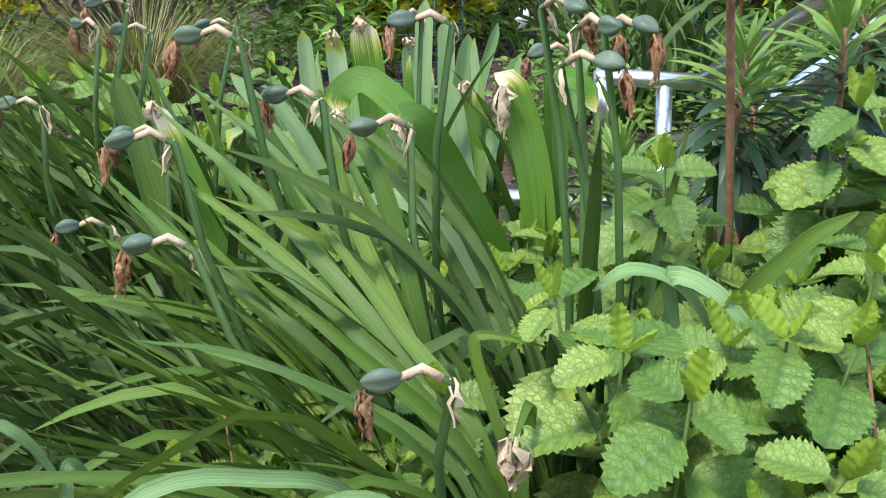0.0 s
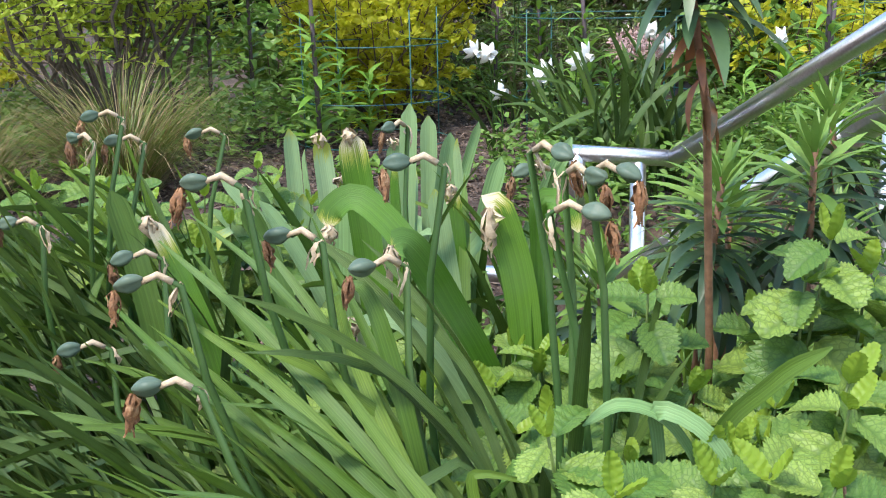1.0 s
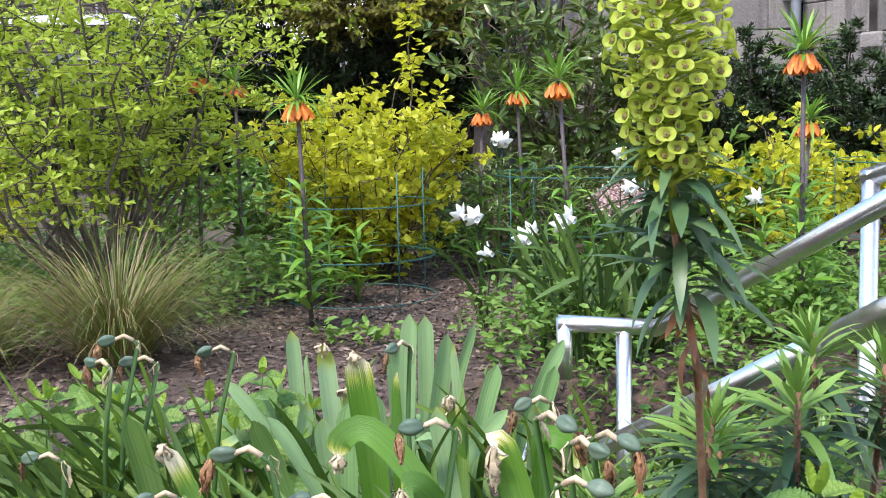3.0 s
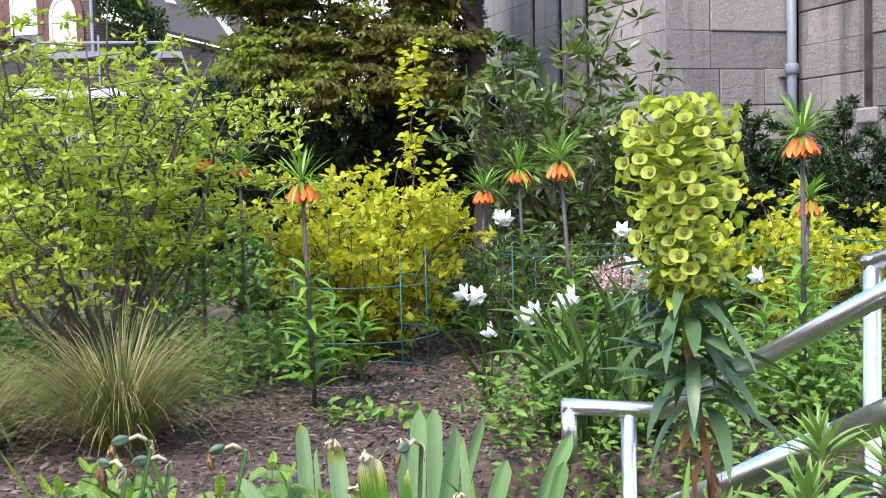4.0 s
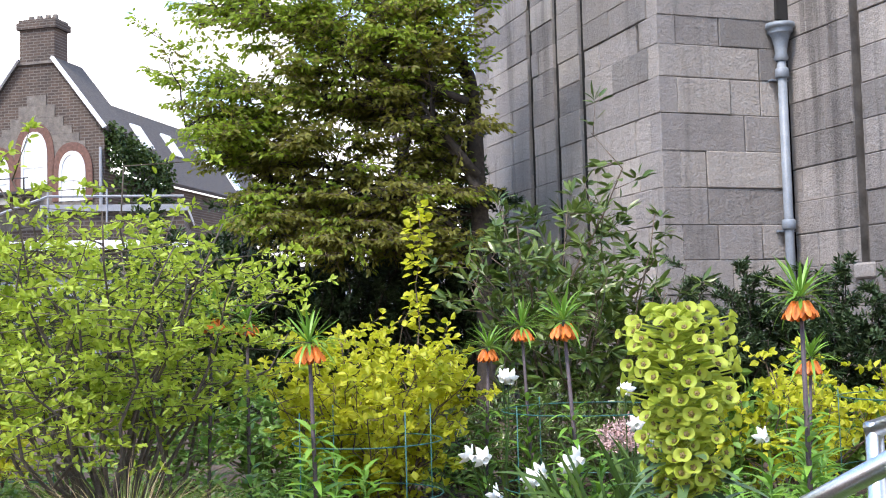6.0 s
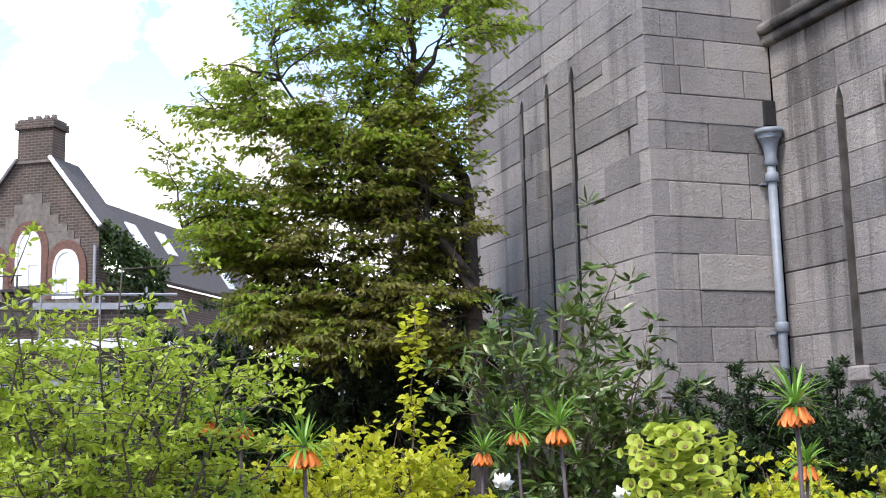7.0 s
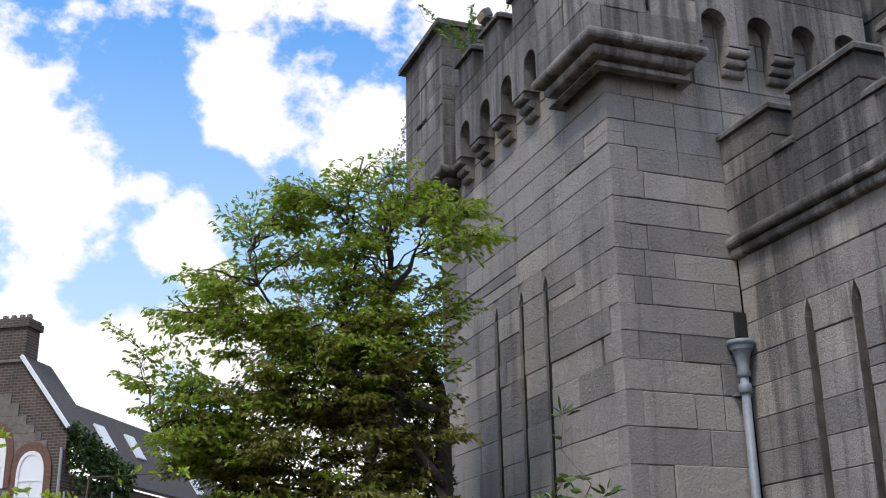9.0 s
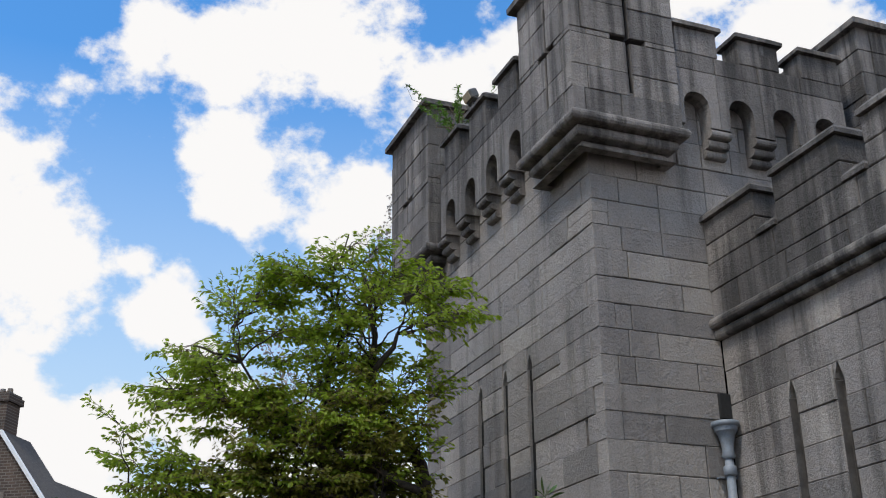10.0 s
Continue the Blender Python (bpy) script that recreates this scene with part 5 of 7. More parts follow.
def pod_mesh():
    v, f = [], []
    n, m = 10, 18
    for i in range(n + 1):
        q = i / n
        rad = 0.0082 * math.sin(math.pi * (0.06 + 0.9 * q)) ** 0.75
        for k in range(m):
            a = TAU * k / m
            rr = rad * (1 + 0.2 * math.cos(3 * a) - 0.05 * math.cos(6 * a))
            v.append((0.027 * (q - 0.5), rr * math.cos(a), rr * math.sin(a)))
        if i:
            b = (i - 1) * m
            f += [(b + k, b + (k + 1) % m, b + m + (k + 1) % m, b + m + k) for k in range(m)]
    f += [tuple(range(m))[::-1], tuple(range(n * m, n * m + m))]
    return mesh("seed_pod", v, f, True)


def crumple(length, width, seed, strips=9):
    """A withered flower: crumpled strips hanging downwards from the origin."""
    q = random.Random(seed)
    s = Soup()
    for k in range(strips):
        a = TAU * k / strips + q.uniform(-0.4, 0.4)
        pts, l = [], length * q.uniform(0.7, 1.1)
        v, f = [], []
        for i in range(7):
            t = i / 6
            rad = width * (0.18 + 0.55 * math.sin(min(1, t * 1.25) * math.pi) + 0.16 * t) * q.uniform(0.7, 1.25)
            c = Vector((math.cos(a) * rad, math.sin(a) * rad, -l * t)) + Vector((q.gauss(0, 1), q.gauss(0, 1), 0)) * width * 0.2
            sd = Vector((-math.sin(a), math.cos(a), q.uniform(-0.9, 0.9))) * width * 0.34 * (0.4 + math.sin(t * math.pi) * 0.7)
            o = Vector((math.cos(a), math.sin(a), 0)) * width * 0.2
            v += [c - sd, c + o * q.uniform(0.3, 1), c + sd]
            if i:
                b = (i - 1) * 3
                f += [(b, b + 1, b + 4, b + 3), (b + 1, b + 2, b + 5, b + 4)]
        s.add((v, f))
    return s.mesh("withered_flower", True)


POD_ME = pod_mesh()
DRY_ME = [crumple(0.04, 0.0075, k) for k in range(4)]
SPATHE_ME = [crumple(0.034, 0.006, 20 + k, 3) for k in range(3)]
LEAF_ME = []
for k in range(16):
    LEAF_ME.append(strap_mesh(prng.uniform(0.44, 0.62), prng.uniform(0.013, 0.02), prng.uniform(2, 10), prng.uniform(14, 42) if k % 3 else prng.uniform(50, 85), prng.uniform(1.2, 2.2), twist=prng.uniform(-70, 70),
                              kink=(prng.uniform(0.55, 0.85), prng.uniform(25, 80)) if k % 5 == 4 else None, blunt=0.22))


def stalk_with_pod(parent, base, pod, bow=0.03, turn=None, pod_scale=1.0, dry=True):
    """A leafless flower stalk that nods at the top, with its seed pod and withered flower. Places are in the world."""
    inv = parent.matrix_world.inverted()
    base, pod = inv @ Vector(base), inv @ Vector(pod)
    d = Vector((math.cos(turn), math.sin(turn), 0)) if turn is not None else Vector((prng.gauss(-1, 0.4), prng.gauss(0, 0.4), 0)).normalized()
    neck = pod - d * 0.026 * pod_scale + Vector((0, 0, 0.006))
    top = neck - d * 0.02 + Vector((0, 0, -0.012))
    mid = base.lerp(top, 0.55) + d * bow
    pts = [base, base.lerp(mid, 0.5) + d * bow * 0.3, mid, mid.lerp(top, 0.55) + d * bow * 0.25, top, neck, pod - d * 0.015]
    st = part("flower_stalk", mesh("flower_stalk", *tube(pts, [0.0042, 0.0042, 0.004, 0.0038, 0.0034, 0.0026, 0.0025], 8), True), STALK, parent)
    part("sheath", mesh("sheath", *tube([top.lerp(neck, 0.35), neck, pod - d * 0.011], [0.0033, 0.0035, 0.0029], 8), True), PAPER, st, "papery tan sheath round the bent neck")
    x = d
    y = Vector((0, 0, 1)).cross(x)
    m = Matrix(((x.x, y.x, 0, pod.x), (x.y, y.y, 0, pod.y), (x.z, y.z, 1, pod.z), (0, 0, 0, 1)))
    part("seed_pod", POD_ME, POD, st, "blue-green swollen seed pod", m=m @ pose(0, 0, 0, prng.uniform(0, 90), prng.uniform(0, 22), 0) @ Matrix.Scale(pod_scale, 4))
    if dry:
        part("withered_flower", DRY_ME[prng.randrange(4)], DRIED, st, "brown withered flower", m=Matrix.Translation(pod + d * 0.013 + Vector((0, 0, -0.006))) @ pose(0, 0, 0, prng.uniform(-14, 14), prng.uniform(-14, 14), prng.uniform(0, 360)) @ Matrix.Scale(prng.uniform(0.65, 1.0), 4))
    part("spathe", SPATHE_ME[prng.randrange(3)], PAPER, st, "papery tan spathe", m=Matrix.Translation(top + Vector((0, 0, 0.004))) @ pose(0, 0, 0, prng.uniform(-25, 25), prng.uniform(-25, 25), prng.uniform(0, 360)) @ Matrix.Scale(1.0, 4))


def daffodil_clump(r, f, label, leaves, lean, lean_spread, heading, heading_spread, spread, mat, scale=(0.85, 1.15), pods=(), pod_turn=None, width=1.0):
    """A clump of strap leaves all leaning about heading degrees (in the world), with its nodding seed heads."""
    c = thing("daffodil_clump", G(r, f, -0.01), label, "daffodil", "daffodil clumps")
    for i in range(leaves):
        a, q = prng.uniform(0, TAU), math.sqrt(prng.random())
        x, y = q * spread[0] * math.cos(a), q * spread[1] * math.sin(a)
        p = P(x, y)
        sc = prng.uniform(*scale)
        m = pose(p.x, p.y, 0, 0, 0, heading + prng.gauss(0, heading_spread)) @ pose(0, 0, 0, prng.gauss(0, 3), lean + prng.gauss(0, lean_spread), prng.uniform(-30, 30)) @ Matrix.Diagonal((sc, sc * width, sc, 1))
        part("leaf", LEAF_ME[prng.randrange(16)], mat, c, m=m)
    for (pr, pf, pz), (br, bf) in pods:
        stalk_with_pod(c, G(br, bf), P(pr, pf, pz), turn=pod_turn + prng.gauss(0, 0.35) if pod_turn is not None else None)
    return c


LEFT = 180 + TURN        # heading of the picture's left in the world
# main fan in the middle, leaning to the left
daffodil_clump(0.04, 0.93, "dense daffodil clump of long arching green leaves", 40, 22, 9, LEFT, 20, (0.08, 0.09), STRAP, (0.68, 0.95), width=0.9,
               pods=(((-0.044, 0.675, 0.271), (0.05, 0.82)), ((-0.257, 0.909, 0.298), (0.02, 0.88)), ((-0.152, 1.017, 0.405), (0.03, 0.98)), ((-0.072, 0.984, 0.38), (0.06, 0.95))), pod_turn=radians(LEFT))
daffodil_clump(0.03, 1.2, "dense daffodil clump of long arching green leaves", 26, 20, 8, LEFT, 24, (0.08, 0.07), STRAP, (0.75, 0.95), width=0.9,
               pods=(((-0.281, 0.969, 0.375), (-0.05, 1.0)), ((-0.222, 1.001, 0.46), (0.0, 1.02)), ((-0.039, 1.052, 0.465), (0.03, 1.06))), pod_turn=radians(LEFT))
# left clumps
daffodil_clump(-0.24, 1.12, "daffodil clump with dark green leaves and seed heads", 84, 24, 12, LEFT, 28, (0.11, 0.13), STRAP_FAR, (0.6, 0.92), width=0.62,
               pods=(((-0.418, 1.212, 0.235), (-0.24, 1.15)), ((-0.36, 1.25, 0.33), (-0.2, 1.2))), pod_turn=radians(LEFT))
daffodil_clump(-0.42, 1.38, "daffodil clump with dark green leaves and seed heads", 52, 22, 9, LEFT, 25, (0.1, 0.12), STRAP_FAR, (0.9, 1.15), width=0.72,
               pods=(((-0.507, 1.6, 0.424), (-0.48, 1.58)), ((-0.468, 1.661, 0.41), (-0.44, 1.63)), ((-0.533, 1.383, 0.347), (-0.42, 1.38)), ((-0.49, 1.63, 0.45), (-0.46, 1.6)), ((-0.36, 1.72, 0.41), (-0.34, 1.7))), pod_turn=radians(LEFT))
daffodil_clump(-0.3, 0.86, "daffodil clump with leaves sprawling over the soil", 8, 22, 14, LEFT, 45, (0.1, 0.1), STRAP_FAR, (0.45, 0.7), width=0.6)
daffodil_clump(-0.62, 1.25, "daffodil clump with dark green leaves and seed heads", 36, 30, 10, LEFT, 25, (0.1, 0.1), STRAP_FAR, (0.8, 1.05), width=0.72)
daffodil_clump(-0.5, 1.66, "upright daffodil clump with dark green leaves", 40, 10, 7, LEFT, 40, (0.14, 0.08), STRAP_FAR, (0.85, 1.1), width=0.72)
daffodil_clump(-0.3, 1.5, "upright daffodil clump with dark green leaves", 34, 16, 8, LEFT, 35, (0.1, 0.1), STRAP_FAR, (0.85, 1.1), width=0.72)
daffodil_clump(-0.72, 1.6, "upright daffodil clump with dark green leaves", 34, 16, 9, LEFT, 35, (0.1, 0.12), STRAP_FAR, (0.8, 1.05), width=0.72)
for cr, cf in ((-0.6, 1.8), (-0.78, 1.55), (-0.36, 1.68), (-0.55, 1.5)):
    daffodil_clump(cr, cf, "upright daffodil clump with dark green leaves", 44, 8, 7, LEFT, 40, (0.11, 0.08), STRAP, (0.85, 1.08), width=0.8)
daffodil_clump(-0.12, 1.12, "dense daffodil clump of long arching green leaves", 26, 27, 9, LEFT, 25, (0.07, 0.08), STRAP, (0.65, 0.9), width=0.75)
# upright clump to the right
daffodil_clump(0.115, 0.99, "upright daffodil clump with bunched seed heads", 14, 3, 4, LEFT, 60, (0.03, 0.03), STRAP_FAR, (0.85, 1.05), width=0.72,
               pods=(((0.135, 0.947, 0.466), (0.09, 0.97)), ((0.131, 0.915, 0.44), (0.12, 0.95)), ((0.17, 0.98, 0.462), (0.13, 1.0)), ((0.112, 0.99, 0.48), (0.1, 0.99))), pod_turn=radians(-70))
daffodil_clump(0.02, 1.62, "slender daffodil clump behind the broad leaves", 20, 8, 8, LEFT, 90, (0.16, 0.06), STRAP, (0.8, 1.0),
               pods=(((-0.061, 1.628, 0.424), (0.0, 1.6)), ((0.109, 1.362, 0.401), (0.1, 1.4))), pod_turn=radians(LEFT))


def blade_mesh(points, width, fold=0.25, blunt=0.2, roll=0.0, segs=18):
    """A strap leaf drawn through points, broad face turned up and to the open side of the bed."""
    pts = [Vector(p) for p in points]
    ext = [pts[0] * 2 - pts[1], *pts, pts[-1] * 2 - pts[-2]]
    line = []
    for i in range(segs + 1):
        u = i / segs * (len(pts) - 1)
        k = min(len(pts) - 2, int(u))
        h = u - k
        a, b, c, d = ext[k:k + 4]
        line.append(0.5 * (2 * b + (c - a) * h + (2 * a - 5 * b + 4 * c - d) * h * h + (3 * b - a - 3 * c + d) * h ** 3))
    v, f, uv = [], [], []
    face = (P(-0.1, -0.75) + Vector((prng.gauss(0, 0.35), prng.gauss(0, 0.35), 0.55))).normalized()
    for i, c in enumerate(line):
        q = i / segs
        d = (line[min(segs, i + 1)] - line[max(0, i - 1)]).normalized()
        sd = d.cross(Matrix.Rotation(radians(roll) * (q - 0.3), 3, d) @ face).normalized()
        n = sd.cross(d)
        w = width * 0.5 * (0.65 + 0.35 * min(1.0, q * 2.5)) * (max(0.02, (1 - q) / blunt) ** 0.55 if q > 1 - blunt else 1.0)
        v += [c + sd * w + n * w * fold, c + sd * w * 0.45 + n * w * fold * 0.25, c, c - sd * w * 0.45 + n * w * fold * 0.25, c - sd * w + n * w * fold]
        uv += [(0.0, q), (0.28, q), (0.5, q), (0.72, q), (1.0, q)]
        if i:
            b = (i - 1) * 5
            f += [(b + k, b + k + 1, b + k + 6, b + k + 5) for k in range(4)]
    me = mesh("blade", v, f, True)
    lay = me.uv_layers.new(name="UVMap")
    for loop in me.loops:
        lay.data[loop.index].uv = uv[loop.vertex_index]
    return me


def blade(plant, *points, width=0.018, mat=STRAP, fold=0.25, blunt=0.2, roll=0.0, wither=0.0):
    """One leaf of a plant through points in garden coordinates, with a crumpled dry tip where it has withered."""
    inv = plant.matrix_world.inverted()
    loc = [inv @ P(*p) for p in points]
    leaf = part("leaf", blade_mesh(loc, width, fold, blunt, roll), mat, plant)
    if wither:
        part("withered_tip", crumple(wither, 0.012, len(scene.objects), 6), PAPER, leaf, "crumpled papery leaf tip", m=Matrix.Translation(loc[-1] + Vector((0, 0, 0.004))))
    return leaf


fan = thing("daffodil_clump", G(0.07, 0.86, -0.01), "fan of long blue-green daffodil leaves sweeping sideways", "daffodil", "daffodil clumps")
root = (0.08, 0.86, -0.09)
blade(fan, root, (0.014, 0.86, 0.129), (-0.15, 1.0, 0.293), (-0.286, 1.12, 0.379), blunt=0.45, width=0.0160, mat=SHEEN)
blade(fan, (0.09, 0.93, -0.09), (0.025, 0.92, 0.121), (-0.148, 1.08, 0.317), (-0.269, 1.2, 0.39), blunt=0.45, width=0.0182, mat=SHEEN)
blade(fan, root, (0.0, 0.85, 0.134), (-0.135, 0.95, 0.265), (-0.263, 1.0, 0.35), blunt=0.45, width=0.0144)
blade(fan, (0.05, 0.98, -0.09), (-0.019, 0.98, 0.162), (-0.116, 1.08, 0.294), (-0.187, 1.15, 0.37), blunt=0.45, width=0.0160, mat=SHEEN)
blade(fan, (0.03, 0.95, -0.09), (-0.019, 0.95, 0.174), (-0.047, 0.98, 0.291), (-0.072, 1.0, 0.355), (-0.1, 1.0, 0.35), blunt=0.45, width=0.0182, roll=30)
blade(fan, root, (0.018, 0.83, 0.129), (-0.092, 0.9, 0.235), (-0.193, 0.95, 0.302), blunt=0.45, width=0.0152, mat=SHEEN)
blade(fan, (0.07, 0.95, -0.09), (0.011, 0.95, 0.13), (-0.064, 1.1, 0.248), (-0.136, 1.2, 0.382), blunt=0.45, width=0.0167)
blade(fan, (0.07, 0.8, -0.09), (0.008, 0.8, 0.134), (-0.101, 0.8, 0.215), (-0.193, 0.82, 0.238), blunt=0.45, width=0.0091, mat=SHEEN)
blade(fan, (0.02, 0.95, -0.09), (-0.049, 0.95, 0.185), (-0.116, 0.95, 0.25), (-0.203, 0.95, 0.266), blunt=0.45, width=0.0084)
blade(fan, (0.07, 0.78, -0.09), (0.0, 0.78, 0.14), (-0.131, 0.78, 0.239), (-0.234, 0.8, 0.254), blunt=0.45, width=0.0084, mat=SHEEN)
blade(fan, (0.06, 0.9, -0.09), (-0.004, 0.9, 0.131), (-0.079, 1.0, 0.276), (-0.106, 1.05, 0.36), blunt=0.45, width=0.0160)
blade(fan, root, (0.027, 0.82, 0.124), (-0.089, 0.86, 0.23), (-0.165, 0.9, 0.276), blunt=0.45, width=0.0137)
blade(fan, root, (0.027, 0.84, 0.138), (-0.051, 0.92, 0.227), (-0.138, 1.0, 0.324), blunt=0.45, width=0.0152)
blade(fan, (0.0, 0.95, -0.09), (-0.08, 0.95, 0.142), (-0.251, 1.05, 0.254), (-0.355, 1.15, 0.312), blunt=0.45, width=0.0129)
blade(fan, (0.09, 0.84, -0.09), (0.045, 0.84, 0.13), (0.02, 0.85, 0.22), (0.03, 0.85, 0.235), (0.075, 0.84, 0.228), blunt=0.45, width=0.0099, roll=40)
blade(fan, (0.09, 0.8, -0.09), (0.055, 0.8, 0.1), (0.06, 0.79, 0.2), (0.045, 0.76, 0.185), blunt=0.45, width=0.0106, wither=0.04)

arcs = thing("daffodil_clump", G(-0.02, 0.8, -0.01), "long pale daffodil leaves bent over to the soil", "daffodil", "daffodil clumps")
blade(arcs, (0.0, 0.78, -0.06), (-0.06, 0.74, 0.14), (-0.13, 0.7, 0.19), (-0.21, 0.67, 0.19), (-0.3, 0.64, 0.09), width=0.012, mat=PALEGREEN)
blade(arcs, (0.02, 0.74, -0.06), (-0.02, 0.71, 0.13), (-0.07, 0.69, 0.178), (-0.12, 0.66, 0.15), (-0.16, 0.64, 0.06), width=0.013, mat=PALEGREEN)
blade(arcs, (0.2, 0.93, -0.06), (0.19, 0.92, 0.2), (0.185, 0.91, 0.262), (0.235, 0.89, 0.235), (0.262, 0.87, 0.15), width=0.018, mat=PALEGREEN)
blade(arcs, (0.26, 0.93, -0.06), (0.235, 0.92, 0.16), (0.2, 0.91, 0.245), (0.155, 0.91, 0.268), (0.12, 0.91, 0.25), width=0.016, mat=PALEGREEN)
blade(arcs, (0.23, 0.99, -0.06), (0.25, 0.98, 0.18), (0.3, 0.95, 0.27), (0.345, 0.93, 0.31), width=0.016)
blade(arcs, (0.03, 0.66, -0.06), (0.05, 0.66, 0.09), (0.06, 0.64, 0.135), (0.063, 0.62, 0.08), width=0.014, mat=PALEGREEN)
blade(arcs, (-0.32, 0.95, -0.06), (-0.36, 0.9, 0.12), (-0.42, 0.86, 0.15), (-0.5, 0.82, 0.05), width=0.011, mat=PALEGREEN)
blade(arcs, (-0.28, 0.92, -0.06), (-0.3, 0.86, 0.1), (-0.31, 0.83, 0.13), (-0.3, 0.8, 0.04), width=0.012, mat=PALEGREEN)


daffodil_clump(-0.03, 1.0, "dense daffodil clump of long arching green leaves", 24, 24, 9, LEFT, 22, (0.09, 0.06), STRAP, (0.7, 1.0), width=0.68)
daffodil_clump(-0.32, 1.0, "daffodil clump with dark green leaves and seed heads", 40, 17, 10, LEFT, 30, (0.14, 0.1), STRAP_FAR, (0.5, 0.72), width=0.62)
for cr, cf in ((0.45, 1.75), (0.6, 1.8), (0.5, 2.05), (-0.02, 2.0), (-0.2, 1.95)):
    daffodil_clump(cr, cf, "slender upright daffodil leaves behind the bulbs", 15, 10, 9, LEFT, 90, (0.08, 0.06), STRAP, (0.65, 0.9), width=0.75)


for cr, cf in ((0.2, 1.72), (0.34, 1.88), (0.08, 1.95), (0.22, 2.1)):
    daffodil_clump(cr, cf, "slender upright daffodil leaves behind the bulbs", 16, 9, 8, LEFT, 90, (0.08, 0.06), STRAP, (0.75, 1.0), width=0.75)


# ---------------------------------------------------------------- broad cream-tipped bulb leaves
def broad_clump(r, f, label, mat, leaves, lmin, lmax, wmin, wmax, spread, heading, hs):
    c = thing("bulb_plant", G(r, f, -0.01), label, "bulb plant", "broad-leaved bulbs")
    for i in range(leaves):
        a, q = prng.uniform(0, TAU), math.sqrt(prng.random()) * spread
        p = P(q * math.cos(a), q * 0.5 * math.sin(a))
        me = strap_mesh(prng.uniform(lmin, lmax), prng.uniform(wmin, wmax), prng.uniform(0, 10), prng.uniform(12, 50), 1.9, 16, 0.42, prng.uniform(-45, 45),
                        (prng.uniform(0.8, 0.9), prng.uniform(40, 120)) if i % 3 else None, 0.08, 0.7)
        part("leaf", me, mat, c, m=pose(p.x, p.y, 0, 0, 0, heading + prng.gauss(0, hs)))
    return c


bulb = thing("bulb_plant", G(0.1, 1.29, -0.01), "broad glossy bulb leaves with withered cream tips", "bulb plant", "broad-leaved bulbs")
blade(bulb, (0.11, 1.3, -0.1), (0.08, 1.3, 0.12), (-0.02, 1.36, 0.29), (-0.09, 1.4, 0.362), (-0.128, 1.41, 0.35), (-0.135, 1.41, 0.325), width=0.0360, mat=BROAD, fold=0.18, blunt=0.12, wither=0.03)
blade(bulb, (0.1, 1.27, -0.1), (0.075, 1.27, 0.12), (0.01, 1.24, 0.27), (-0.03, 1.21, 0.342), (-0.05, 1.2, 0.345), width=0.0403, mat=BROAD, fold=0.2, blunt=0.12, wither=0.045)
blade(bulb, (0.12, 1.29, -0.1), (0.112, 1.29, 0.12), (0.1, 1.29, 0.27), (0.075, 1.29, 0.362), (0.062, 1.28, 0.368), width=0.0403, mat=BROAD, fold=0.2, blunt=0.1, wither=0.055)
blade(bulb, (0.13, 1.29, -0.1), (0.125, 1.29, 0.12), (0.125, 1.3, 0.3), (0.125, 1.3, 0.368), (0.15, 1.29, 0.372), (0.168, 1.28, 0.34), width=0.0331, mat=BROAD, fold=0.2, blunt=0.12)
blade(bulb, (0.09, 1.26, -0.1), (0.06, 1.24, 0.1), (-0.03, 1.22, 0.245), (-0.1, 1.21, 0.26), width=0.0245, mat=PALE, fold=0.2, wither=0.03)
blade(bulb, (0.14, 1.27, -0.1), (0.15, 1.25, 0.12), (0.16, 1.24, 0.2), (0.185, 1.23, 0.205), width=0.0245, mat=BROAD, fold=0.2, wither=0.025)

# the upright tips behind: cream-edged, bleached and green
for br, bf, tr, tf, tz, w, mat, dry in ((-0.24, 2.08, -0.259, 2.1, 0.365, 0.03, PALE, 0.0), (-0.2, 2.0, -0.22, 2.0, 0.34, 0.034, PALE, 0.0), (-0.15, 1.87, -0.183, 1.87, 0.382, 0.034, PALE, 0.025),
                                        (-0.05, 1.88, -0.03, 1.881, 0.43, 0.03, PALE, 0.0), (0.0, 2.05, 0.094, 2.059, 0.375, 0.02, PALEGREEN, 0.0), (-0.07, 1.62, -0.118, 1.611, 0.423, 0.044, BROAD, 0.03),
                                        (0.0, 2.12, 0.002, 2.125, 0.38, 0.032, PALE, 0.0), (-0.04, 1.95, -0.06, 1.95, 0.36, 0.038, PALE, 0.02), (-0.1, 1.75, -0.14, 1.76, 0.33, 0.036, PALE, 0.02),
                                        (0.04, 1.85, 0.12, 1.86, 0.34, 0.03, PALEGREEN, 0.0), (-0.18, 1.6, -0.28, 1.66, 0.31, 0.032, SHEEN, 0.0), (0.05, 1.75, 0.03, 1.76, 0.31, 0.036, BROAD, 0.03), (0.16, 1.9, 0.23, 1.92, 0.32, 0.026, PALEGREEN, 0.0),
                                        (-0.36, 1.5, -0.44, 1.52, 0.36, 0.036, SHEEN, 0.0), (-0.26, 1.45, -0.38, 1.47, 0.33, 0.034, BROAD, 0.03)):
    tip = thing("bulb_plant", G(br, bf, -0.01), "upright pale bulb leaf with a bleached tip", "bulb plant", "broad-leaved bulbs")
    blade(tip, (br, bf, -0.12), ((br * 2 + tr) / 3, (bf + tf) / 2, tz * 0.35), ((br + tr * 2) / 3, tf, tz * 0.72), (tr, tf, tz), width=w, mat=mat, fold=0.3, blunt=0.07, roll=prng.uniform(-60, 60), wither=dry)
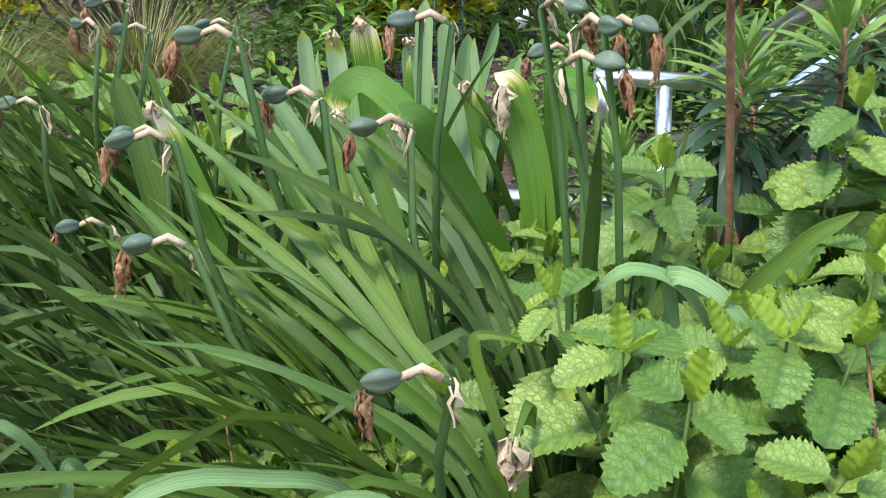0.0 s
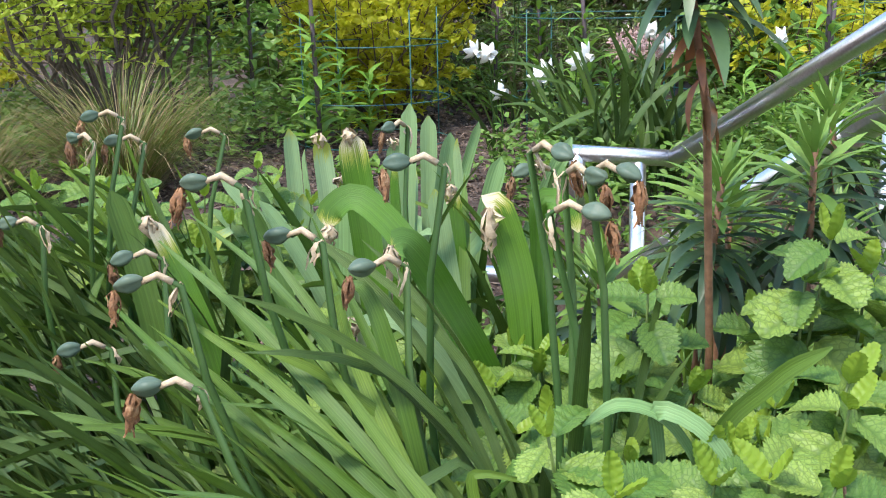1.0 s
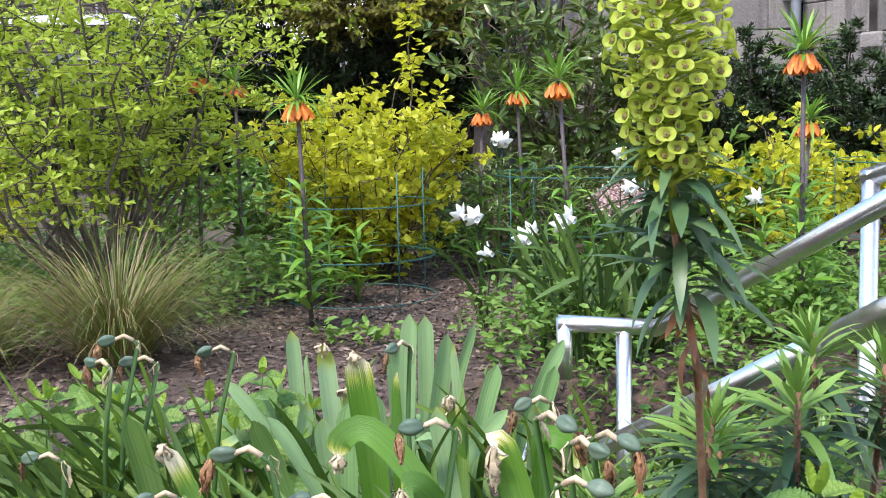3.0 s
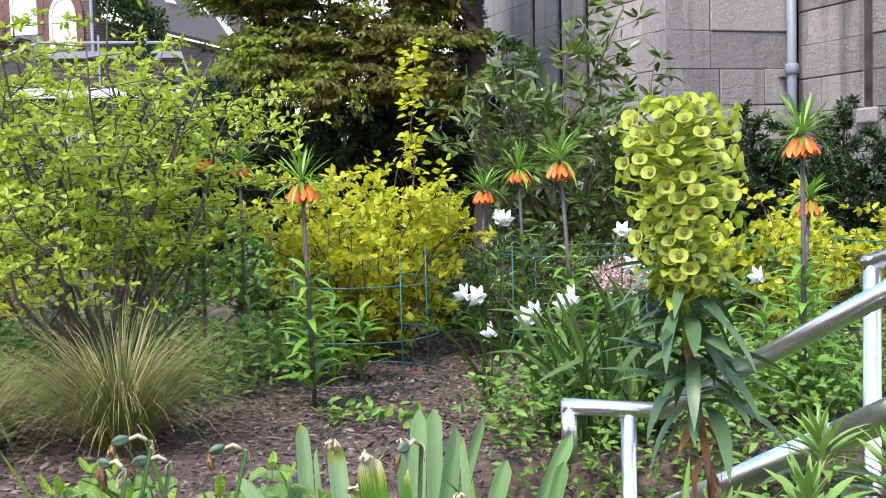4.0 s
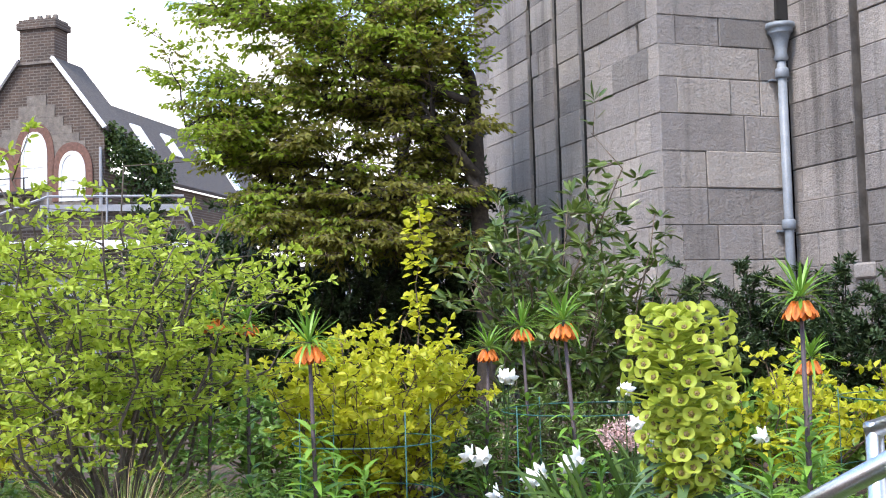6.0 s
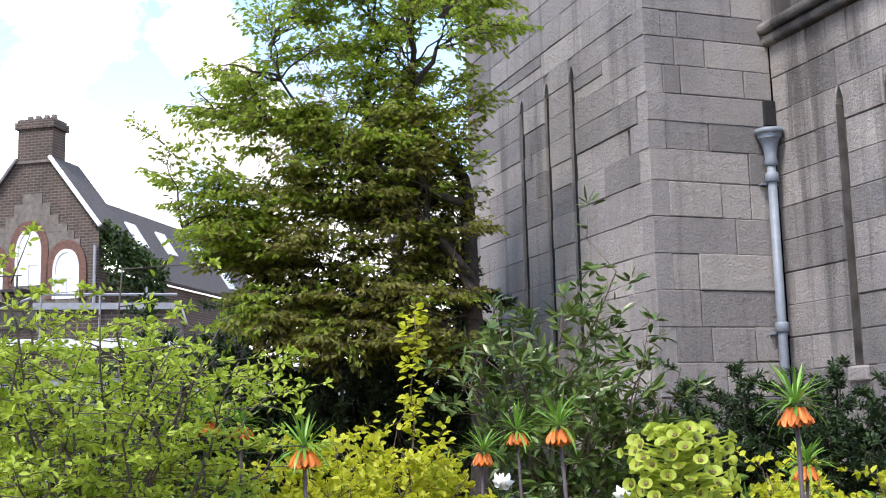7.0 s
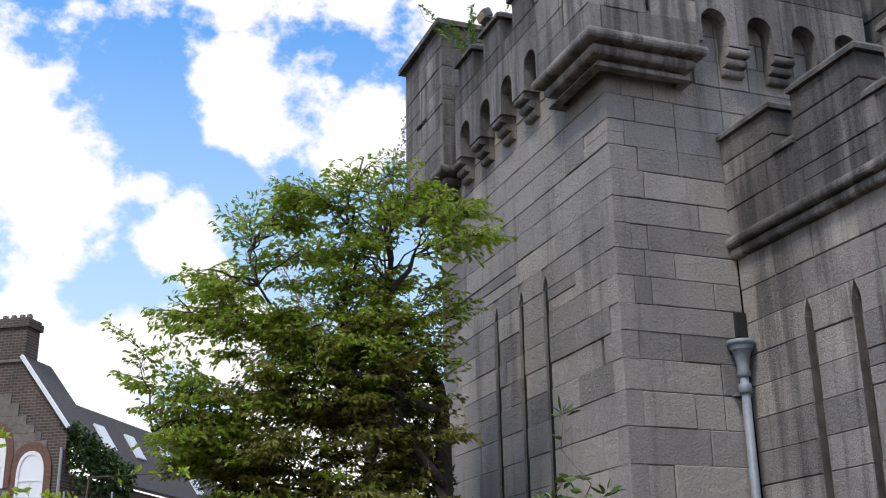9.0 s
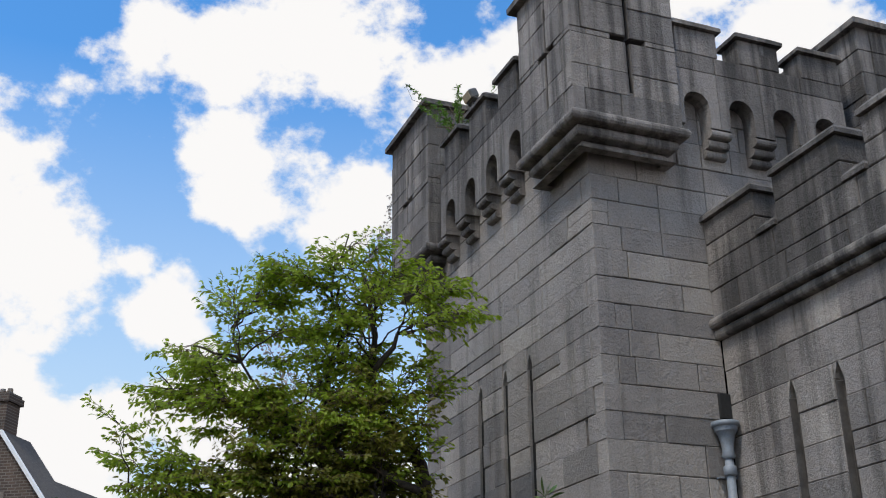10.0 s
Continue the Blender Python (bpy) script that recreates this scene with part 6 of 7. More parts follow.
for k in range(14):
    br, bf, tz = prng.uniform(-0.26, 0.16), prng.uniform(1.6, 2.1), prng.uniform(0.26, 0.37)
    tr = br + prng.gauss(-0.02, 0.085)
    tip = thing("bulb_plant", G(br, bf, -0.01), "upright pale bulb leaf with a bleached tip", "bulb plant", "broad-leaved bulbs")
    blade(tip, (br, bf, -0.12), ((br * 2 + tr) / 3, bf, tz * 0.35), ((br + tr * 2) / 3, bf, tz * 0.72), (tr, bf, tz), width=prng.uniform(0.024, 0.038), mat=prng.choice((PALE, PALE, PALEGREEN, BROAD)), fold=0.3, blunt=0.09, roll=prng.uniform(-60, 60))
for r in (-0.22, -0.06, 0.1):
    broad_clump(r, 1.95, "pale grey-green bulb leaves with bleached tips", PALE, 6, 0.36, 0.5, 0.02, 0.033, 0.09, LEFT, 80)


# ---------------------------------------------------------------- lemon balm
def balm_leaf(length, width, droop, seed):
    q = random.Random(seed)
    v, f = [], []
    rows, cols = 22, 3
    for i in range(rows + 1):
        s = i / rows
        w = width * 0.5 * 2.02 * (0.015 + s) ** 0.5 * max(0.0, 1 - s) ** 0.58
        tooth = 1.0 + (0.12 if i % 2 else -0.06)
        x = length * s
        z = -droop * length * s * s
        for j in range(-cols, cols + 1):
            y = w * j / cols * (tooth if abs(j) == cols else 1.0)
            lift = abs(y) * 0.32
            quilt = 0.0011 * math.sin(TAU * (s * 5.5 - abs(j) / cols * 0.75)) * (1 if 0 < abs(j) < cols else 0.3) * length / 0.05
            v.append((x + (0.03 * length * abs(j) / cols if abs(j) == cols and i % 2 else 0), y, z + lift + quilt + q.gauss(0, 0.0003) - (0.0014 if j == 0 else 0)))
        if i:
            n = 2 * cols + 1
            b = (i - 1) * n
            f += [(b + k, b + k + 1, b + n + k + 1, b + n + k) for k in range(n - 1)]
    return mesh("balm_leaf", v, f, True)


BALM_ME = [balm_leaf(0.05, 0.041, prng.uniform(0.05, 0.5), k) for k in range(6)]
for me in BALM_ME:
    me.materials.append(BALM)
TIP_ME = [balm_leaf(0.028, 0.014, -0.1 - 0.15 * k, 30 + k) for k in range(3)]


def balm_plant(r, f, top, scale=1.0):
    """One leafy stem of lemon balm: crossed pairs of crinkled leaves, small bright ones at the top."""
    h = max(0.12, top - G(r, f).z)
    g = G(r, f + 0.36 * h)
    h *= 1.06
    t = thing("lemon_balm", Matrix.Translation(g) @ pose(0, 0, 0, 0, 0, TURN) @ pose(0, 0, 0, 20 + prng.gauss(0, 7), prng.gauss(0, 7), 0) @ pose(0, 0, 0, 0, 0, prng.uniform(0, 360)), "lemon balm stem with crinkled bright green leaves", "lemon balm", "lemon balm stems")
    part("stem", mesh("stem", *tube([(0, 0, -0.01), (0.004, 0, h * 0.5), (0, 0, h)], [0.0028, 0.0022, 0.0014], 5), True), BALM_STEM, t)
    z, k = h, 0
    size = 0.78
    while z > h - 0.26 and z > 0.02 and k < 7:
        for sgn in (0, 180):
            a = 90 * (k % 2) + sgn + prng.uniform(-16, 16)
            if k == 0:
                part("leaf", TIP_ME[prng.randrange(3)], BALM_TIP, t, m=pose(0, 0, z - 0.006, 0, 0, a) @ pose(0, 0, 0, 0, prng.uniform(-70, -30), 0) @ Matrix.Scale(scale * prng.uniform(0.9, 1.4), 4))
            else:
                m = pose(0, 0, z, 0, 0, a) @ pose(0.008 * scale, 0, 0, prng.gauss(0, 8), prng.uniform(-24, 8) + k * 6, 0) @ Matrix.Scale(scale * size * prng.uniform(0.88, 1.15), 4)
                part("leaf", BALM_ME[prng.randrange(6)], BALM, t, m=m)
        z -= 0.012 + 0.012 * k
        size = min(1.35, size + (0.0 if k == 0 else 0.24))
        k += 1


# front right drift: stems fill the bed, taller towards the back
balm_spots = []
for i in range(96):
    f = 0.62 + 0.52 * prng.random()
    r = 0.12 + (0.26 + 0.32 * (f - 0.62)) * prng.random() + 0.1 * (f - 0.6)
    balm_spots.append((r, f, 0.145 + 0.22 * (f - 0.62) + prng.uniform(-0.05, 0.03), prng.uniform(0.9, 1.15)))
# the stems that stand out at the front of the drift
balm_spots += [(0.11, 0.77, 0.262, 1.15), (0.15, 0.81, 0.27, 1.1), (0.155, 0.71, 0.25, 1.15), (0.212, 0.735, 0.235, 1.2), (0.24, 0.75, 0.262, 1.15), (0.28, 0.83, 0.29, 1.2), (0.288, 0.86, 0.285, 1.1), (0.2, 0.83, 0.255, 1.1), (0.335, 0.86, 0.285, 1.15), (0.06, 0.86, 0.2, 1.0)]
# the plant that stands up beside the spurge, and the shaded stems between the daffodils
balm_spots += [(0.37, 1.02, 0.39, 1.2), (0.40, 1.04, 0.35, 1.15), (0.234, 1.07, 0.325, 1.1), (0.43, 1.0, 0.33, 1.1)]
for i in range(20):
    balm_spots.append((prng.uniform(-0.26, 0.0), prng.uniform(0.95, 1.25), prng.uniform(0.03, 0.14), prng.uniform(0.8, 1.05)))
for i in range(14):
    balm_spots.append((prng.uniform(0.02, 0.2), prng.uniform(1.05, 1.3), prng.uniform(0.13, 0.22), prng.uniform(0.9, 1.1)))
for i in range(22):
    balm_spots.append((prng.uniform(-0.85, -0.2), prng.uniform(1.75, 2.05), prng.uniform(0.22, 0.32), prng.uniform(0.95, 1.15)))
for i in range(18):
    balm_spots.append((prng.uniform(-0.28, -0.04), prng.uniform(0.78, 1.0), prng.uniform(0.04, 0.15), prng.uniform(0.8, 1.0)))
for i in range(8):
    balm_spots.append((prng.uniform(-0.3, -0.02), prng.uniform(1.3, 1.6), prng.uniform(0.1, 0.18), prng.uniform(0.9, 1.1)))
for r, f, z, sc in balm_spots:
    balm_plant(r, f, z, sc)


# ---------------------------------------------------------------- spurge
def lance_mesh(length, width, droop, fold=0.25, segs=7):
    v, f = [], []
    for i in range(segs + 1):
        q = i / segs
        w = width * 0.5 * math.sin(math.pi * min(1, 0.06 + 0.94 * q) ** 1.15) ** 0.8
        x, z = length * q * (1 - 0.25 * droop * q), -droop * length * q * q * 0.8
        v += [(x, w, z + w * fold), (x, 0, z), (x, -w, z + w * fold)]
        if i:
            b = (i - 1) * 3
            f += [(b, b + 3, b + 4, b + 1), (b + 1, b + 4, b + 5, b + 2)]
    return mesh("lance_leaf", v, f, True)


LANCE = [lance_mesh(0.12, 0.0165, d) for d in (0.1, 0.35, 0.6, 0.9, 1.5)]
BROADLANCE = [lance_mesh(0.095, 0.0158, d, 0.2) for d in (0.3, 0.5, 0.7, 0.9)]


def floret_mesh():
    """A shallow cup of two joined round bracts."""
    v, f = [], []
    n = 16
    for i, (rad, z) in enumerate(((0.001, -0.003), (0.0026, 0.0002), (0.0044, 0.0014), (0.0068, 0.0032), (0.0084, 0.0034))):
        for k in range(n):
            a = TAU * k / n
            rr = rad * (1 + (0.4 * abs(math.cos(a)) - 0.18 if i > 2 else 0))
            v.append((rr * math.cos(a), rr * math.sin(a), z + (0.002 * abs(math.cos(a)) if i > 2 else 0)))
        if i:
            b = (i - 1) * n
            f += [(b + k, b + (k + 1) % n, b + n + (k + 1) % n, b + n + k) for k in range(n)]
    f.append(tuple(range(n))[::-1])
    return mesh("floret", v, f, True)


def eye_mesh():
    """The dark five-lobed centre of a floret, with its paler knob."""
    v, f = [], []
    n = 20
    for i, (rad, z) in enumerate(((0.0037, 0.0008), (0.0036, 0.0022), (0.0024, 0.0026), (0.0014, 0.0018), (0.001, 0.0036), (0.0002, 0.0042))):
        for k in range(n):
            a = TAU * k / n
            rr = rad * (1 + (0.22 * math.cos(5 * a) if i < 3 else 0))
            v.append((rr * math.cos(a), rr * math.sin(a), z))
        if i:
            b = (i - 1) * n
            f += [(b + k, b + (k + 1) % n, b + n + (k + 1) % n, b + n + k) for k in range(n)]
    return mesh("floret_eye", v, f, True)


def build_spurge():
    base = G(0.30, 1.17)
    t = thing("flowering_spurge", base, "tall spurge with domed lime-green flower head on reddish stem", "spurge")
    inv = t.matrix_world.inverted()
    loc = lambda r, f, z: inv @ P(r, f, z)
    pts = [loc(0.30, 1.17, -0.12), loc(0.296, 1.162, 0.237), loc(0.269, 1.10, 0.50), loc(0.228, 1.035, 0.66), loc(0.218, 1.015, 0.74), loc(0.21, 1.0, 0.893)]
    part("stem", mesh("stem", *tube(pts[:4], [0.0046, 0.0044, 0.0042, 0.004], 10), True), REDSTEM, t, "reddish brown bare stem")
    part("flower_stem", mesh("flower_stem", *tube(pts[3:], [0.0043, 0.004, 0.002], 10), True), FLORET, t)
    # hanging leaves round the upper stem, the lowest reddened
    for i in range(88):
        q = i / 87
        c = pts[2].lerp(pts[4], 0.25 + 0.78 * q) if q > 0.1 else pts[2].lerp(pts[3], 5 * q)
        a = i * 137.5
        old = q < 0.15
        me = BROADLANCE[prng.randrange(4)]
        part("leaf", me, SPURGE_OLD if old else BLUESPURGE, t, m=Matrix.Translation(c) @ pose(0, 0, 0, 0, 0, a) @ pose(0, 0, 0, prng.gauss(0, 8), (24 if old else -4) - 14 * q + prng.gauss(0, 16), 0) @ Matrix.Scale(prng.uniform(0.8, 1.15) * (0.6 if old else 1.1 - 0.2 * q), 4))
    fl, ey, bract = floret_mesh(), eye_mesh(), lance_mesh(0.03, 0.013, 0.3)
    a0, a1 = pts[4] - Vector((0, 0, 0.035)), pts[5]
    for i in range(200):
        q = (i + 0.5) / 200
        c = a0.lerp(a1, min(1, q * 1.04))
        a = radians(i * 137.5)
        rad = (0.034 + 0.03 * math.sin(min(1, q * 1.5) * math.pi / 2)) * (1.0 if q < 0.86 else max(0.1, math.sqrt(max(0, 1 - ((q - 0.86) / 0.14) ** 2)))) * prng.uniform(0.42, 1.02)
        o = Vector((math.cos(a), math.sin(a), 0.35 + 1.2 * max(0, q - 0.8) / 0.2)).normalized()
        p = c + Vector((math.cos(a) * rad, math.sin(a) * rad, 0.012))
        face = (o + Vector((prng.gauss(0, 0.42), prng.gauss(0, 0.42), prng.gauss(0, 0.42)))).normalized()
        m = Matrix.Translation(p) @ face.to_track_quat("Z", "Y").to_matrix().to_4x4() @ Matrix.Scale(prng.uniform(0.7, 0.98), 4)
        ob = part("floret", fl, FLORET, t, m=m)
        part("eye", ey, FLORET_EYE, ob, m=Matrix.Translation((0, 0, 0.0004)) @ Matrix.Scale(0.85, 4))
        part("flower_stalk", mesh("flower_stalk", *tube([c, p], 0.0011, 4)), FLORET, t)
        if i % 2 == 0:        # pale leafy bracts fill the head between the cups
            part("bract", bract, FLORET, t, m=Matrix.Translation(c.lerp(p, 0.35)) @ pose(0, 0, 0, 0, 0, math.degrees(a) + 40) @ pose(0, 0, 0, prng.gauss(0, 25), prng.uniform(-50, 10), 0))


def spurge_shoot(r, f, top, n=66, size=0.84):
    """A young shoot: a rosette of narrow leaves, upright and pale at the tip, dark and hanging below."""
    g = G(r, f)
    h = top - g.z
    t = thing("spurge_shoot", Matrix.Translation(g) @ pose(0, 0, 0, prng.gauss(0, 5), prng.gauss(0, 5), 0), "young spurge shoot with whorls of narrow leaves", "spurge", "spurge shoots")
    part("stem", mesh("stem", *tube([(0, 0, -0.01), (0, 0, h)], [0.006, 0.004], 8), True), REDSTEM, t)
    for i in range(n):
        q = i / (n - 1)
        z = h - 0.125 * q
        lift = -74 + 88 * q ** 0.8
        me = LANCE[0 if q < 0.2 else (1 if q < 0.4 else prng.choice((1, 2, 3)))]
        sc = size * (0.5 + 0.6 * min(1, q * 2.5)) * prng.uniform(0.85, 1.1)
        part("leaf", me, SPURGE_NEW if q < 0.45 else SPURGE, t, m=pose(0, 0, z, 0, 0, i * 137.5 + prng.gauss(0, 10)) @ pose(0, 0, 0, prng.gauss(0, 8), lift + prng.gauss(0, 8), 0) @ Matrix.Scale(sc, 4))


def dead_twig(pts, rad):
    """A dry reddish twig standing in the bed."""
    o = G(pts[0][0], pts[0][1])
    t = thing("dead_twig", o, "thin dry reddish twig standing among the leaves", "twig")
    part("twig", mesh("twig", *tube([P(*p) - o for p in pts], [rad, rad * 0.9, rad * 0.6], 6), True), REDSTEM, t)


dead_twig(((0.335, 0.74, -0.05), (0.315, 0.76, 0.14), (0.30, 0.78, 0.27)), 0.0022)
dead_twig(((-0.17, 0.86, -0.05), (-0.18, 0.87, 0.08), (-0.19, 0.88, 0.16)), 0.0016)


build_spurge()
for r, f, z in ((0.289, 1.3, 0.412), (0.447, 1.3, 0.436), (0.559, 1.4, 0.466), (0.36, 1.36, 0.35), (0.5, 1.34, 0.33), (0.62, 1.52, 0.42), (0.42, 1.58, 0.3), (0.7, 1.4, 0.4), (0.23, 1.42, 0.28)):
    spurge_shoot(r, f, z)


# ---------------------------------------------------------------- crown imperials
def bell_mesh():
    """A hanging bell with six flared petal tips, mouth downwards, from the origin."""
    v, f = [], []
    n, rows = 36, 7
    for i in range(rows):
        t = i / (rows - 1)
        for k in range(n):
            a = TAU * k / n
            lobe = abs(math.cos(3 * a))
            rad = 0.004 + 0.017 * math.sin(min(1.0, t * 1.3) * math.pi / 2) + 0.009 * t ** 3 + 0.0022 * (lobe - 0.5) * min(1.0, 2 * t)
            v.append((rad * math.cos(a), rad * math.sin(a), -0.07 * t * (1 - 0.3 * t * t * (1 - lobe))))
        if i:
            b = (i - 1) * n
            f += [(b + k, b + (k + 1) % n, b + n + (k + 1) % n, b + n + k) for k in range(n)]
    f.append(tuple(range(n))[::-1])
    return mesh("bell", v, f, True)


BELL = bell_mesh()
FRIT = [lance_mesh(0.15, 0.024, d, 0.3) for d in (0.15, 0.5, 0.9)]
TUFT = [lance_mesh(0.15, 0.015, d, 0.3) for d in (0.1, 0.4, 0.8)]


def fritillary(r, f, zf, size=1.0, lower=True):
    """A crown imperial: leafy below, bare dark stem, ring of orange bells under a tuft of leaves; zf: height of the bells' tops."""
    g = G(r, f)
    h = zf - g.z
    t = thing("crown_imperial", Matrix.Translation(g) @ pose(0, 0, 0, prng.gauss(0, 2), prng.gauss(0, 2), prng.uniform(0, 360)), "crown imperial with orange bells under a green leaf tuft", "fritillary", "crown imperials")
    part("stem", mesh("stem", *tube([(0, 0, -0.02), (0, 0, h * 0.5), (0, 0, h + 0.02)], [0.011, 0.010, 0.008], 8), True), PURPLESTEM, t, "dark purplish stem")
    for k in range(7):
        a = TAU * k / 7 + prng.uniform(-0.2, 0.2)
        part("bell", BELL, ORANGE, t, m=Matrix.Translation((math.cos(a) * 0.03 * size, math.sin(a) * 0.03 * size, h)) @ pose(0, 0, 0, 0, 0, math.degrees(a)) @ pose(0, 0, 0, 0, prng.uniform(-20, 2), 0) @ Matrix.Scale(size * prng.uniform(0.9, 1.1), 4))
    for k in range(38):
        part("leaf", TUFT[prng.choice((0, 1, 2))], FRITLEAF, t, m=pose(0, 0, h + 0.012, 0, 0, k * 137.5) @ pose(0, 0, 0, 0, -80 + 92 * k / 38 + prng.gauss(0, 8), 0) @ Matrix.Diagonal((size * prng.uniform(1.0, 1.4), size * 0.95, size * 1.1, 1)))
    if lower:
        for k in range(54):
            q = k / 53
            part("leaf", FRIT[prng.choice((1, 1, 2))], FRITLEAF, t, m=pose(0, 0, 0.05 + q * h * 0.58, 0, 0, k * 137.5) @ pose(0, 0, 0, prng.gauss(0, 10), -58 + 30 * prng.random(), 0) @ Matrix.Diagonal((1.35 - 0.45 * q, 1.5 - 0.4 * q, 1.35 - 0.45 * q, 1)))


for r, f, z, sc in ((-0.432, 4.85, 0.814, 1.0), (0.762, 5.06, 0.88, 1.05), (1.475, 4.13, 0.945, 1.0), (1.92, 5.4, 0.665, 1.0), (0.41, 6.37, 0.74, 1.0), (0.687, 6.36, 0.85, 1.0), (-1.03, 5.6, 0.95, 1.0), (-0.86, 5.9, 0.92, 0.9)):
    fritillary(r, f, z, sc)


def leafy_shoot(r, f, h, n=30):
    """A crown imperial without a flower: a leafy shoot."""
    t = thing("leafy_shoot", Matrix.Translation(G(r, f)) @ pose(0, 0, 0, 0, 0, prng.uniform(0, 360)), "leafy green crown imperial shoot without flower", "fritillary", "leafy shoots")
    part("stem", mesh("stem", *tube([(0, 0, -0.02), (0, 0, h)], [0.009, 0.005], 8), True), FRITLEAF, t)
    for k in range(n):
        q = k / (n - 1)
        part("leaf", FRIT[prng.choice((1, 1, 2))], FRITLEAF, t, m=pose(0, 0, 0.03 + q * (h - 0.03), 0, 0, k * 137.5) @ pose(0, 0, 0, prng.gauss(0, 10), -60 + 30 * prng.random(), 0) @ Matrix.Diagonal((1.4 - 0.5 * q, 1.6 - 0.5 * q, 1.4 - 0.5 * q, 1)))


for r, f, h in ((-0.38, 5.45, 0.42), (-0.25, 5.55, 0.34), (-0.55, 5.5, 0.4), (0.72, 5.2, 0.5), (0.85, 5.1, 0.46), (1.38, 4.3, 0.5), (1.5, 4.25, 0.55), (1.62, 4.4, 0.5), (1.28, 4.5, 0.42), (1.75, 4.7, 0.5)):
    leafy_shoot(r, f, h)


# ---------------------------------------------------------------- white daffodils
def white_flower_mesh():
    s = Soup()
    for k in range(6):
        a = TAU * k / 6
        v, f = [], []
        for i in range(5):
            t = i / 4
            w = 0.011 * math.sin(math.pi * min(1, 0.1 + 0.88 * t)) + 0.0004
            c = Vector((-0.018 * t * t, math.cos(a) * 0.036 * t, math.sin(a) * 0.036 * t))
            sd = Vector((0, -math.sin(a), math.cos(a))) * w
            v += [c - sd, c + Vector((0.003, 0, 0)), c + sd]
            if i:
                b = (i - 1) * 3
                f += [(b, b + 1, b + 4, b + 3), (b + 1, b + 2, b + 5, b + 4)]
        s.add((v, f))
    s.add(tube([(0, 0, 0), (0.012, 0, 0), (0.02, 0, 0)], [0.006, 0.008, 0.011], 10, caps=False))
    return s.mesh("white_flower")


WFLOWER = white_flower_mesh()


def white_daffodil(r, f, heads, leaves=9):
    c = thing("white_daffodil", G(r, f, -0.01), "white daffodil in bloom with strap leaves", "daffodil", "white daffodils")
    inv = c.matrix_world.inverted()
    for pr, pf, pz in heads:
        top = inv @ P(pr, pf, pz)
        b = Vector((prng.gauss(0, 0.02), prng.gauss(0, 0.02), 0))
        st = part("flower_stalk", mesh("flower_stalk", *tube([b, b.lerp(top, 0.6) + Vector((0.01, 0, 0.02)), top + Vector((0, 0.01, 0.004)), top], [0.004, 0.0036, 0.003, 0.0025], 6), True), STALK, c)
        a = math.degrees(math.atan2(-top.y - 2, -0.3)) + prng.uniform(-45, 45)
        part("flower", WFLOWER, PETAL, st, "white six-petalled flower", m=Matrix.Translation(top) @ pose(0, 0, 0, 0, prng.uniform(5, 30), a) @ Matrix.Scale(prng.uniform(1.35, 1.6), 4))
    for i in range(leaves):
        part("leaf", LEAF_ME[prng.randrange(16)], STRAP_FAR, c, m=pose(prng.gauss(0, 0.04), prng.gauss(0, 0.04), 0, 0, 0, prng.uniform(0, 360)) @ pose(0, 0, 0, 0, prng.uniform(0, 12), 0) @ Matrix.Scale(prng.uniform(0.7, 1.0), 4))


white_daffodil(0.33, 4.8, ((0.335, 4.75, 0.16), (0.225, 4.76, 0.325), (0.285, 4.78, 0.31)))
white_daffodil(0.58, 4.8, ((0.50, 4.75, 0.215), (0.53, 4.78, 0.235), (0.655, 4.74, 0.275), (0.69, 4.76, 0.3)))
white_daffodil(0.50, 5.95, ((0.486, 5.86, 0.6), (0.52, 5.9, 0.59)), 6)
for cr, cf in ((0.66, 4.0), (0.78, 4.1), (0.92, 4.25), (0.6, 4.25)):
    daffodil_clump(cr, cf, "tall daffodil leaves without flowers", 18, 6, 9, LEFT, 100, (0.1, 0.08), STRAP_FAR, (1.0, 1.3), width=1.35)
white_daffodil(1.62, 5.1, ((1.58, 5.0, 0.34),), 6)
white_daffodil(1.12, 5.9, ((1.13, 5.85, 0.52), (1.17, 5.8, 0.34), (1.26, 5.8, 0.26)), 6)


def build_pink():
    t = thing("pink_perennial", G(1.17, 6.05), "clump of pale pink flower spikes", "flower")
    pos, axis = [], []
    for i in range(900):
        a, q = prng.uniform(0, TAU), prng.random() ** 0.5 * 0.17
        z = 0.38 + 0.2 * prng.random() * (1 - q * 3)
        pos.append((q * math.cos(a), q * math.sin(a), z))
        axis.append((prng.gauss(0, 1), prng.gauss(0, 1), prng.gauss(0.3, 1)))
    v, f = scatter(np.array(pos), np.array(axis), 0.022, 0.014)
    part("blossom", mesh("blossom", v, f), PINK, t, "pale pink blossom")
    for i in range(9):
        a = TAU * i / 9
        part("stem", mesh("stem", *tube([(0, 0, 0), (0.08 * math.cos(a), 0.08 * math.sin(a), 0.45)], [0.006, 0.004], 5), True), STALK, t)


build_pink()


